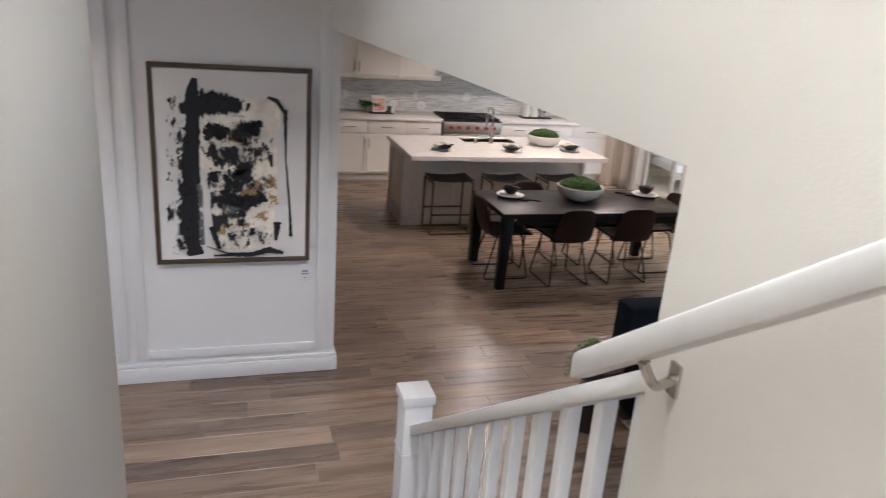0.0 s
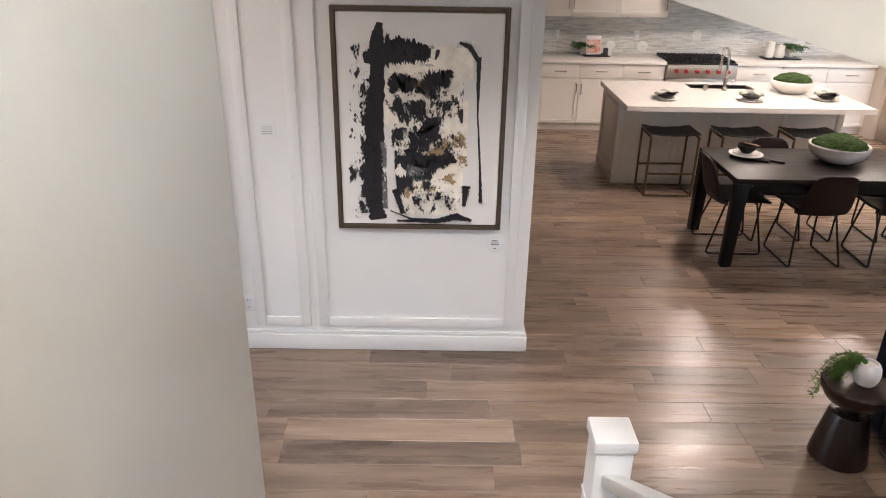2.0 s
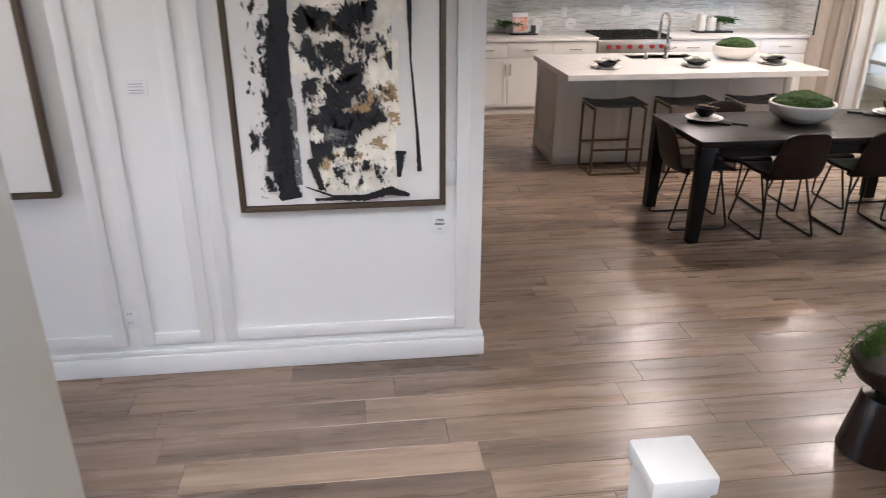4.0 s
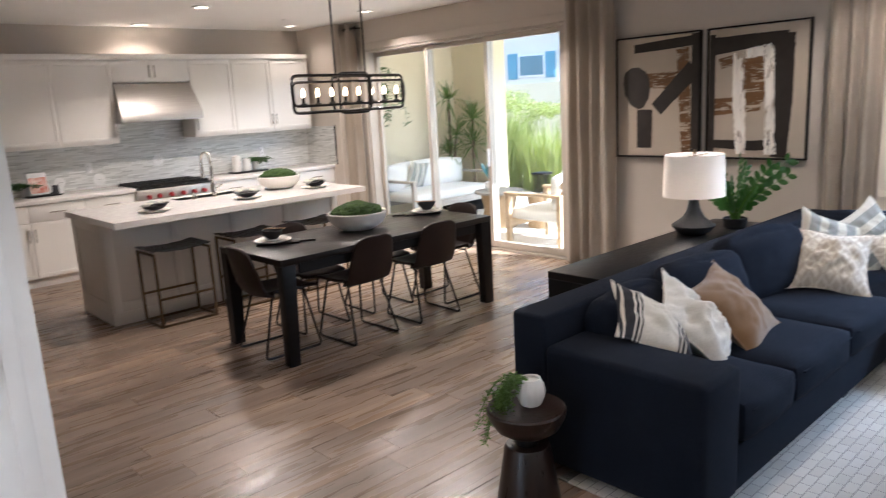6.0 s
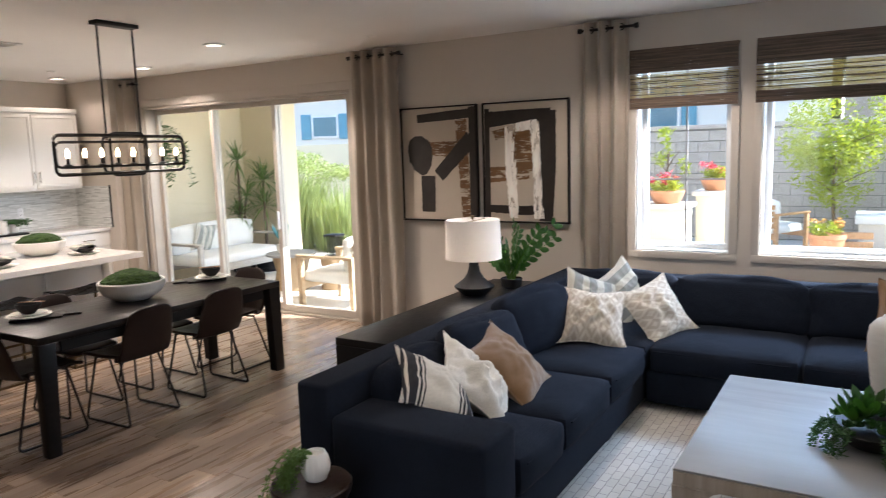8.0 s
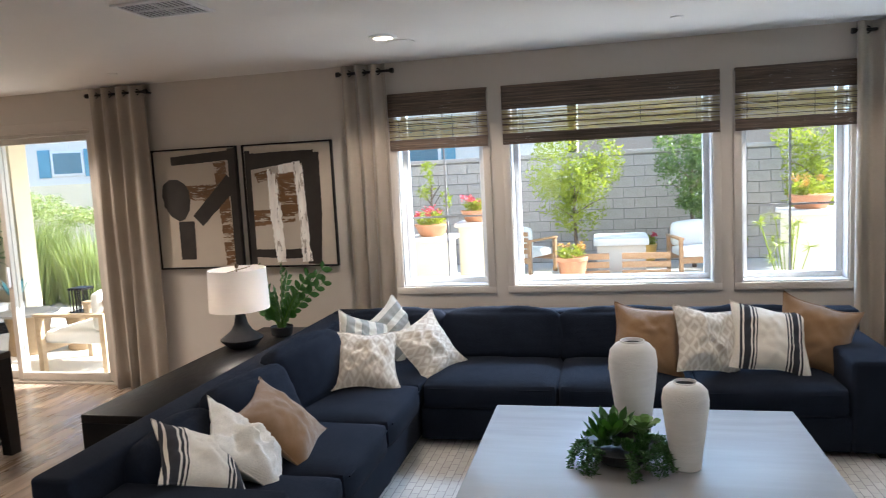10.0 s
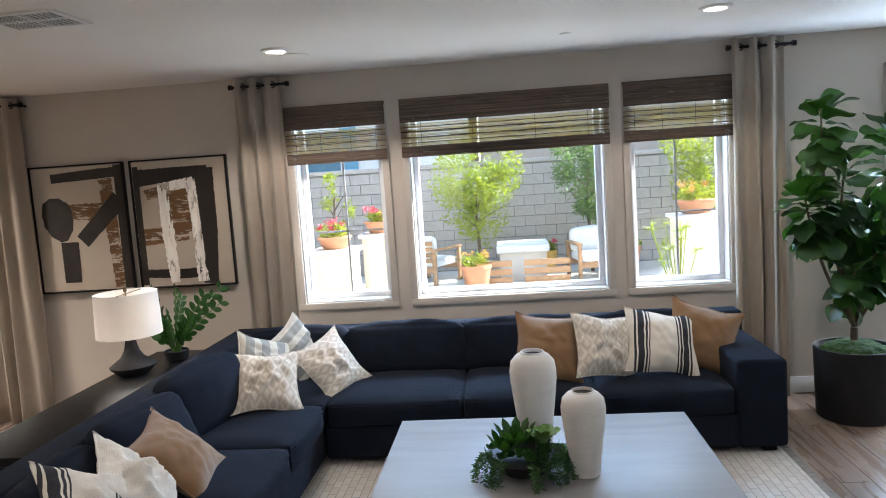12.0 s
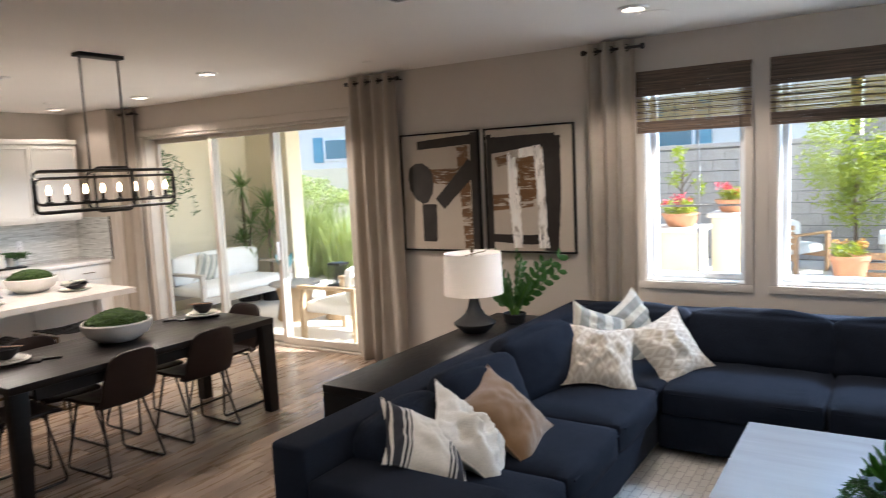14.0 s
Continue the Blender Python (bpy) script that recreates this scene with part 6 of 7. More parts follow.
A1 = [("p_umber", [(0.35, 0.36), (0.85, 0.38)], [0.14, 0.2], 0.1), ("p_umber", [(0.80, 0.10), (0.86, 0.97)], [0.14, 0.12], 0.1), ("p_brown", [(0.23, 0.10), (0.60, 0.085), (1.0, 0.07)], [0.09, 0.10, 0.10], 0.06),
      ("p_brown", [(0.24, 0.25), (0.24, 0.29), (0.25, 0.36), (0.27, 0.45), (0.29, 0.53), (0.31, 0.59)], [0.10, 0.26, 0.33, 0.32, 0.24, 0.07], 0.04), ("p_brown", [(0.50, 0.60), (0.94, 0.28)], [0.16, 0.18], 0.06), ("p_brown", [(0.36, 0.60), (0.355, 0.92)], [0.19, 0.18], 0.05), ("p_brown", [(0.95, 0.02), (0.95, 0.98)], [0.09, 0.09], 0.04)]
A2 = [("p_umber", [(0.03, 0.60), (0.55, 0.58)], [0.17, 0.14], 0.08), ("p_umber", [(0.22, 0.22), (0.24, 0.30)], [0.2, 0.16], 0.1), ("p_umber", [(0.42, 0.24), (0.48, 0.58)], [0.30, 0.24], 0.08),
      ("p_brown", [(0.05, 0.14), (0.50, 0.12), (0.80, 0.12)], [0.17, 0.13, 0.13], 0.05), ("p_brown", [(0.76, 0.09), (0.77, 0.55), (0.74, 0.98)], [0.20, 0.17, 0.15], 0.05), ("p_brown", [(0.06, 0.05), (0.055, 0.97)], [0.06, 0.07], 0.05), ("p_brown", [(0.06, 0.88), (0.5, 0.895), (0.76, 0.88)], [0.08, 0.10, 0.09], 0.08),
      ("p_white", [(0.32, 0.20), (0.34, 0.55), (0.37, 0.96)], [0.10, 0.13, 0.10], 0.12), ("p_white", [(0.62, 0.19), (0.64, 0.5), (0.66, 0.96)], [0.10, 0.09, 0.11], 0.12), ("p_white", [(0.33, 0.22), (0.65, 0.19)], [0.09, 0.10], 0.15)]
picture("abstract_print", pose(XW - 0.001, 0.657, 1.10, 0, 0, -90), 0.825, 1.07, M["iron"], M["raw_canvas"], "beige canvas with dark brown abstract shapes, black frame", 0.012, A1, 5)
picture("abstract_print", pose(XW - 0.001, -0.227, 1.10, 0, 0, -90), 0.825, 1.07, M["iron"], M["raw_canvas"], "beige canvas with brown rectangle and white strokes, black frame", 0.012, A2, 6)
# picture further along the panelled wall, seen by its edge
picture("abstract_print", pose(-2.25, 0.003, 0.95), 0.7, 1.1, M["frame_bronze"], M["canvas"], "bronze framed pale picture on the panelled wall", 0.024, [("p_dry", [(0.3, 0.2), (0.5, 0.8)], [0.3, 0.3], 0.2)], 9)


# ---- small fixtures ----
def plaque(at, r, label):
    th = thing("wall_label", at, label, "sign")
    bm = bm_new()
    lathe(bm, [(r, 0), (r, 0.004), (0, 0.004)], 30)
    part("card", bm, M["paper"], th, at=pose(0, 0, 0, 90, 0, 0))
    for k, (w, z) in enumerate(((0.035, 0.022), (0.042, 0.014), (0.05, 0.002), (0.046, -0.004), (0.016, -0.028))):
        part("print_line", slab((-w / 2, w / 2, -0.0052, -0.0042, z - 0.0018, z + 0.0018)), M["ink"], th)
    return th


plaque((-0.225, 0.0215, 0.735), 0.058, "round white paper label stuck on the wall")
th = thing("wall_label", (-1.523, 0.0215, 1.405), "small square paper notice on the wall", "sign")
part("card", slab((-0.045, 0.045, -0.003, 0, -0.035, 0.035)), M["paper"], th)
for z in (0.02, 0.008, -0.006, -0.018):
    part("print_line", slab((-0.03, 0.03, -0.004, -0.003, z - 0.0015, z + 0.0015)), M["grey"], th)


def switch(at, label, socket=False, rz=0.0):
    th = thing("wall_outlet" if socket else "light_switch", at, label, "outlet" if socket else "switch", rz=rz)
    part("plate", slab((-0.036, 0.036, -0.006, 0, -0.058, 0.058)), M["vinyl"], th, bevel=0.003)
    if socket:
        for z in (-0.024, 0.024):
            s_ = part("socket", slab((-0.016, 0.016, -0.009, -0.006, z - 0.016, z + 0.016)), M["vinyl"], th, bevel=0.003)
            part("slots", slab((-0.009, -0.006, -0.0098, -0.009, z - 0.006, z + 0.006), (0.006, 0.009, -0.0098, -0.009, z - 0.006, z + 0.006)), M["ink"], s_)
    else:
        part("rocker", slab((-0.016, 0.016, -0.010, -0.006, -0.033, 0.033)), M["vinyl"], th, bevel=0.002)
    return th


switch((-0.185, 0.0215, 0.985), "white rocker light switch on panelled wall")
switch((-1.722, 0.0215, 0.315), "white double socket on panelled wall", True)
for x in (0.75, 1.0, 2.08, 4.32):
    switch((x, YK - 0.0125, 1.16), "white outlet on the tiled backsplash", True)


def splash_disc(x, z, r):
    th = thing("paper_disc", (x, YK - 0.013, z), "round white paper label on the tiled backsplash", "sign", "labels on the backsplash")
    bm = bm_new()
    lathe(bm, [(r, 0), (r, 0.004), (0, 0.004)], 28)
    part("card", bm, M["paper"], th, at=pose(0, 0, 0, 90, 0, 0))
    part("print_line", slab((-0.03, 0.03, -0.006, -0.0045, -0.002, 0.002)), M["grey"], th)


splash_disc(2.18, 1.02, 0.07)
splash_disc(2.90, 1.18, 0.065)
splash_disc(1.75, 1.03, 0.06)


def vent(at, w, d):
    th = thing("ceiling_vent", at, "white louvred ceiling air vent", "vent", "ceiling vents")
    part("frame", slab((-w, w, -d, -d + 0.025, -0.012, -0.001), (-w, w, d - 0.025, d, -0.012, -0.001), (-w, -w + 0.025, -d + 0.025, d - 0.025, -0.012, -0.001), (w - 0.025, w, -d + 0.025, d - 0.025, -0.012, -0.001)), M["white"], th, bevel=0.003)
    part("backing", slab((-w + 0.02, w - 0.02, -d + 0.02, d - 0.02, -0.004, -0.002)), M["grey"], th)
    part("divider", slab((-0.006, 0.006, -d + 0.025, d - 0.025, -0.011, -0.004), (-w + 0.025, w - 0.025, -0.006, 0.006, -0.0105, -0.004)), M["white"], th)
    n = int(2 * d / 0.028)
    for i in range(1, n):
        y = -d + 2 * d * i / n
        part("slat", slab((-w + 0.025, w - 0.025, -0.009, 0.009, -0.001, 0.001)), M["white"], th, at=pose(0, y, -0.008, 35, 0, 0))
    return th


vent((2.90, -0.70, CEIL), 0.16, 0.20)
vent((2.78, 3.43, CEIL), 0.18, 0.12)


def disc(name, at, r, h, label, category):
    th = thing(name, at, label, category)
    bm = bm_new()
    lathe(bm, [(r, 0), (r * 0.97, -h), (r * 0.6, -h * 1.1), (0, -h * 1.1)], 26)
    part("cover", bm, M["ceiling"], th)


disc("ceiling_speaker", (4.43, -1.52, CEIL), 0.10, 0.006, "round white flush ceiling speaker", "speaker")
for x, y in ((4.46, -3.35), (4.62, 0.92), (4.2, 5.0)):
    disc("sprinkler_cover", (x, y, CEIL), 0.042, 0.008, "small round white sprinkler cover", "sprinkler")


# ---- worktop things ----
def book_stand():
    th = thing("cookbook_stand", (1.50, 5.88, 0.925), "open cookbook with red picture on dark stand", "book")
    part("stand", slab((-0.17, 0.17, -0.09, 0.06, 0, 0.014), (-0.12, 0.12, 0.0, 0.012, 0.014, 0.03)), M["black"], th, bevel=0.003)
    bk = part("book", slab((-0.13, 0.07, -0.016, 0.016, 0, 0.24)), M["paper"], th, at=pose(0, 0.0, 0.016, -14, 0, 6), bevel=0.003)
    part("cover_picture", slab((-0.12, 0.06, -0.018, -0.0165, 0.02, 0.19)), M["cover"], bk, "cover picture in red and white")
    part("card_easel", slab((0.09, 0.15, -0.05, -0.03, 0.014, 0.11)), M["ink"], th, "black card holder", bevel=0.002)
    part("card", slab((0.155, 0.20, -0.052, -0.045, 0.014, 0.11)), M["paper"], th)


M["cover"] = mat("cover_print", (0.62, 0.10, 0.05), (0.80, 0.70, 0.62), 22, 0.4, bump_s=0)
book_stand()


def herb(at, seed, pot=True, r=0.05):
    th = thing("herb_pot", at, "bushy green herb in white pot on worktop", "plant", "herbs on the worktop")
    bm = bm_new()
    lathe(bm, [(r * 0.8, 0), (r, 0.01), (r * 1.1, 0.12), (r, 0.12), (0, 0.11)], 22)
    part("pot", bm, M["ceramic"], th)
    rnd = random.Random(seed)
    bm = bm_new()
    for i in range(40):
        h = rnd.uniform(0, 6.3)
        frond(bm, (0.02 * math.cos(h), 0.02 * math.sin(h), 0.11), h, rnd.uniform(0.10, 0.2), rnd.uniform(0.3, 1.6), rnd, 0.016)
    part("foliage", bm, M["leaf"], th, smooth=False)


herb((1.36, 5.98, 0.925), 5)
herb((4.10, 5.90, 0.945), 6)
th = thing("canister_tray", (3.92, 5.86, 0.925), "dark tray on the worktop", "tray")
part("tray", slab((-0.20, 0.28, -0.10, 0.10, 0, 0.02)), M["black"], th, bevel=0.006)
for x, h in ((3.80, 0.19), (3.94, 0.14)):
    th = thing("canister", (x, 5.86, 0.945), "white ceramic canister with lid on dark tray", "canister", "white canisters")
    bm = bm_new()
    lathe(bm, [(0.05, 0), (0.056, 0.006), (0.056, h - 0.01), (0.0, h - 0.008)], 26)
    part("jar", bm, M["ceramic"], th)
    bm = bm_new()
    lathe(bm, [(0.058, h - 0.008), (0.058, h + 0.012), (0.02, h + 0.016), (0.012, h + 0.03), (0, h + 0.032)], 26)
    part("lid", bm, M["ceramic"], th)

# ---- outside: patio and garden ----
setting("ground", M["earth"], "dry garden ground reaching to the horizon", "ground", (XO - 9.9, 400, -300, 300, -0.3, -0.17), )
setting("patio", M["patio"], "pale concrete patio slab in sunlight", "patio", (XO, 14.3, -9.5, 8.0, -0.169, -0.03))
setting("patio_wall", M["stucco"], "cream stucco wall of the covered patio", "wall", (XO, 8.05, 6.0, 6.2, -0.03, 2.75), (7.9, 8.2, 5.1, 6.0, -0.03, 2.75))
# unseen eave over the windows added and cover lengthened southward, to cut sun
setting("patio_roof", M["stucco"], "cream stucco soffit over the patio", "roof", (XO, 9.4, 0.3, 6.2, 2.751, 3.0), (XO, 5.9, -7.4, 0.299, 2.9, 3.0))
setting("upper_storey", M["stucco"], "stucco outer wall above the ground floor", "wall", (XO - 0.2, XO, -7.4, 6.3, CEIL + 0.12, 5.6), (-4.35, XO, -7.4, 6.3, 5.41, 5.6))
WX, WTOP = 13.6, 2.06
bw = thing("wall_garden", (WX, 0, -0.05), "grey concrete block garden wall with cap", "wall", kind="structure")
part("core", slab((0.006, 0.19, -14, 5.2, 0, WTOP)), M["mortar"], bw)
part("cap", slab((-0.03, 0.22, -14, 5.2, WTOP, WTOP + 0.08)), M["block"], bw, bevel=0.006)
bm = bm_new()
box(bm, -0.012, 0.02, 0.007, 0.393, 0.007, 0.193)
me_b = mesh_of("block", bm, M["block"], 0.003, smooth=False)
far = bm_new()
nb = 0
for r in range(10):
    for k in range(-34, 13):
        y = k * 0.4 + (0.2 if r % 2 else 0)
        if -8.3 < y < 3.0 and nb < 290 and r > 0:
            ob = new("block", me_b)
            ob.parent = bw
            ob.location = (0, y, r * 0.2 + 0.03)
            nb += 1
        else:
            box(far, -0.012, 0.02, y + 0.007, y + 0.393, r * 0.2 + 0.037, r * 0.2 + 0.223)
tagged(part("block_rest", far, M["block"], bw, smooth=False), kind="stuff")
setting("garden_wall_side", M["stucco"], "white stucco side wall beyond the grasses", "wall", (9.5, 13.6, 11.8, 12.0, -0.05, 2.0), (13.6, 13.8, 5.21, 12.0, -0.05, 2.0))


def neighbour(name, at, rz, w, d, h, roof, label, wins, coat="render"):
    th = thing(name, at, label, "house", rz=rz)
    part("wall", slab((-w / 2, w / 2, 0, d, 0, h)), M[coat], th)
    bm = bm_new()
    a = [bm.verts.new(p) for p in ((-w / 2 - 0.5, -0.6, h), (w / 2 + 0.5, -0.6, h), (w / 2 + 0.5, d + 0.5, h), (-w / 2 - 0.5, d + 0.5, h))]
    t = [bm.verts.new(p) for p in ((-w / 2 + 2, d / 2, h + roof), (w / 2 - 2, d / 2, h + roof))]
    bm.faces.new(a[::-1]); bm.faces.new((a[0], a[1], t[1], t[0])); bm.faces.new((a[2], a[3], t[0], t[1])); bm.faces.new((a[1], a[2], t[1])); bm.faces.new((a[3], a[0], t[0]))
    rf = part("roof", bm, M["rooftile"], th, "brown clay tile roof", smooth=False)
    bm = bm_new()
    n = int((w + 1) / 0.3)
    for i in range(n):
        x = -w / 2 - 0.5 + 0.15 + i * 0.3
        f = min(1.0, (x + w / 2 + 0.5) / 2.5, (w / 2 + 0.5 - x) / 2.5)
        tube(bm, [(x, -0.62, h + 0.03), (x, -0.6 + (d / 2 + 0.6) * f, h + 0.03 + roof * f)], 0.075, 6)
    tagged(part("roof_tiles", bm, M["rooftile"], rf), kind="stuff")
    for x, z, ww, hh in wins:
        win = part("window", slab((x - ww / 2, x + ww / 2, -0.05, 0.02, z, z + hh)), M["vinyl"], th, "white framed window", bevel=0.01)
        part("pane", slab((x - ww / 2 + 0.08, x + ww / 2 - 0.08, -0.055, -0.05, z + 0.08, z + hh - 0.08)), M["skyglass"], win)
        for s in (-1, 1):
            sh = part("shutter", slab((x + s * (ww / 2 + 0.22) - 0.2, x + s * (ww / 2 + 0.22) + 0.2, -0.05, 0.0, z - 0.05, z + hh + 0.05)), M["shutter"], th, "blue louvred shutter", bevel=0.006)
            for k in range(int(hh / 0.12)):
                part("louvre", slab((x + s * (ww / 2 + 0.22) - 0.16, x + s * (ww / 2 + 0.22) + 0.16, -0.062, -0.05, z + k * 0.12 + 0.03, z + k * 0.12 + 0.10)), M["shutter"], sh)
    return th


M["render"] = mat("pale_render", (0.76, 0.72, 0.66), (0.72, 0.68, 0.62), 2, 0.9, bump_s=0.3)
M["beige_render"] = mat("beige_render", (0.44, 0.36, 0.29), (0.40, 0.33, 0.26), 2, 0.9, bump_s=0.3)
M["rooftile"] = mat("clay_roof", (0.19, 0.11, 0.075), (0.12, 0.08, 0.06), 9, 0.85, bump_s=0.3)
M["shutter"] = mat("blue_shutter", (0.17, 0.36, 0.46), None, 4, 0.6)
M["skyglass"] = mat("dark_pane", (0.12, 0.22, 0.28), None, 2, 0.1, bump_s=0)
neighbour("neighbour_house", (19.5, 2.6, -0.1), -90, 9.0, 7, 4.2, 1.6, "pale neighbour house with blue shutters and tile roof", [(-1.9, 2.1, 1.3, 1.3), (0.4, 2.1, 1.1, 1.3)])
neighbour("neighbour_house", (19.0, -7.7, -0.1), -90, 11.0, 7, 4.4, 1.6, "beige neighbour house behind the block wall", [], "beige_render")
neighbour("neighbour_house", (21.0, 18.5, -0.1), -64, 11.0, 7, 4.6, 1.7, "white neighbour house with blue window beyond the grasses", [(-2.2, 2.5, 1.1, 0.9), (2.6, 2.5, 1.1, 0.9)])


def foliage_clump(bm, c, r, n, size, rnd, squash=1.0):
    for _ in range(n):
        d = Vector((rnd.gauss(0, 1), rnd.gauss(0, 1), rnd.gauss(0, 1))).normalized()
        q = c + Vector((d.x, d.y, d.z * squash)) * r * (0.35 + 0.65 * rnd.random() ** 0.5)
        w = Vector((rnd.uniform(-1, 1), rnd.uniform(-1, 1), rnd.uniform(-0.6, 0.8))).normalized()
        u = w.orthogonal().normalized()
        u.rotate(Euler((rnd.random() * 6, rnd.random() * 6, 0)))
        L = size * rnd.uniform(0.6, 1.3)
        bm.faces.new([bm.verts.new(p) for p in (q, q + w * L * 0.5 + u * L * 0.25, q + w * L, q + w * L * 0.5 - u * L * 0.25)])


def small_tree(at, h, r, seed, label, mt, clumps=52, each=150):
    th = thing("garden_tree", at, label, "tree")
    rnd = random.Random(seed)
    bm = bm_new()
    tube(bm, [(0, 0, 0), (0.02, 0.02, h * 0.3), (0.0, 0.04, h * 0.55), (0.03, 0.0, h * 0.8)], 0.04, 8, 0.015)
    for i in range(9):
        a, z = i * 2.4, h * (0.35 + 0.045 * i)
        tube(bm, [(0, 0.02, z), (0.4 * r * math.cos(a), 0.4 * r * math.sin(a), z + 0.18), (0.8 * r * math.cos(a), 0.8 * r * math.sin(a), z + 0.3)], 0.014, 5, 0.004)
    part("trunk", bm, M["trunk"], th)
    bm = bm_new()
    for i in range(clumps):
        a, s = rnd.uniform(0, 6.3), rnd.random()
        z = h * (0.36 + 0.62 * s)
        rr = r * (0.45 + 0.55 * math.sin(math.pi * min(1, 0.25 + 0.75 * (1 - s)))) * math.sqrt(rnd.random())
        foliage_clump(bm, Vector((rr * math.cos(a), rr * math.sin(a), z)), r * rnd.uniform(0.2, 0.42), each, 0.07, rnd)
    part("crown", bm, mt, th, smooth=False)
    return th


M["sunleaf"] = leafy("sunlit_leaf", (0.22, 0.25, 0.035), (0.13, 0.17, 0.03), 0.5, 0.45, 3)
M["papyrus"] = leafy("papyrus_green", (0.27, 0.31, 0.12), (0.20, 0.24, 0.09), 0.6, 0.25, 3)
M["oliveleaf"] = leafy("olive_leaf", (0.11, 0.16, 0.06), (0.07, 0.11, 0.04), 0.5, 0.4, 3)
small_tree((12.2, -2.36, -0.03), 2.35, 0.72, 1, "small sunlit yellow-green garden tree", M["sunleaf"])
small_tree((12.6, -4.35, -0.03), 2.45, 0.6, 2, "small dark green garden tree by the wall", M["oliveleaf"])
small_tree((12.6, -6.3, -0.03), 2.4, 0.62, 3, "small green garden tree by the wall", M["sunleaf"])
small_tree((12.4, 0.25, -0.03), 2.05, 0.30, 4, "thin young garden tree by the wall", M["sunleaf"], 12, 55)
small_tree((12.6, 1.2, -0.03), 1.9, 0.35, 5, "thin young garden tree by the wall", M["sunleaf"], 12, 55)


def flower_pot(at, r, h, seed, mt, bloom, label):
    th = thing("flower_pot", at, label, "plant pot", "garden flower pots")
    bm = bm_new()
    lathe(bm, [(r * 0.65, 0), (r * 0.7, 0.01), (r * 0.95, h * 0.85), (r, h * 0.86), (r, h), (r * 0.9, h), (0, h * 0.9)], 26)
    part("pot", bm, mt, th)
    rnd = random.Random(seed)
    bm = bm_new()
    for i in range(12):
        a, q = rnd.uniform(0, 6.3), r * 0.8 * math.sqrt(rnd.random())
        foliage_clump(bm, Vector((q * math.cos(a), q * math.sin(a), h + r * 0.3 * rnd.uniform(0.3, 1.3))), r * 0.35, 40, 0.06, rnd)
    part("foliage", bm, M["sunleaf"], th, smooth=False)
    bm = bm_new()
    for i in range(8):
        a, q = rnd.uniform(0, 6.3), r * 0.9 * math.sqrt(rnd.random())
        foliage_clump(bm, Vector((q * math.cos(a), q * math.sin(a), h + r * rnd.uniform(0.4, 0.9))), r * 0.14, 22, 0.045, rnd)
    part("blossom", bm, bloom, th, smooth=False)


M["redbloom"] = mat("red_bloom", (0.55, 0.03, 0.06), (0.65, 0.12, 0.16), 8, 0.6, bump_s=0)
M["yellowbloom"] = mat("yellow_bloom", (0.62, 0.36, 0.06), (0.5, 0.22, 0.05), 8, 0.6, bump_s=0)
M["yellowpot"] = mat("yellow_glaze", (0.62, 0.40, 0.10), None, 6, 0.5)


def pier(at, w, h):
    th = thing("planter_pier", at, "pale plastered garden pier with cap", "pier", "garden piers")
    part("shaft", slab((-w, w, -w, w, 0, h - 0.06)), M["stucco"], th, bevel=0.008)
    part("cap", slab((-w - 0.05, w + 0.05, -w - 0.05, w + 0.05, h - 0.06, h)), M["patio"], th, bevel=0.008)


pier((9.2, -0.50, -0.03), 0.27, 1.0)
flower_pot((9.2, -0.50, 0.97), 0.24, 0.17, 1, M["terracotta"], M["redbloom"], "terracotta bowl of red flowers on a pier")
pier((9.9, -1.02, -0.03), 0.24, 1.13)
flower_pot((9.9, -1.02, 1.10), 0.24, 0.17, 2, M["terracotta"], M["redbloom"], "terracotta bowl of red and green plants on a pier")
pier((9.6, -5.45, -0.03), 0.30, 1.17)
flower_pot((9.6, -5.45, 1.14), 0.27, 0.18, 3, M["terracotta"], M["yellowbloom"], "terracotta bowl of succulents on a pier")
flower_pot((11.1, -2.32, -0.03), 0.25, 0.42, 4, M["terracotta"], M["yellowbloom"], "round terracotta pot with orange flowers on patio")
flower_pot((12.9, -3.55, -0.03), 0.2, 0.4, 5, M["yellowpot"], M["redbloom"], "yellow pot with pink flowers beside the wall")
flower_pot((12.8, -5.05, -0.03), 0.2, 0.4, 6, M["terracotta"], M["oliveleaf"], "terracotta pot with grey-green plant by the wall")
th = thing("low_water_table", (8.7, -1.15, -0.03), "low pale stone slab beside the piers", "table")
part("slab", slab((-0.5, 0.5, -0.35, 0.35, 0, 0.42)), M["patio"], th, bevel=0.01)


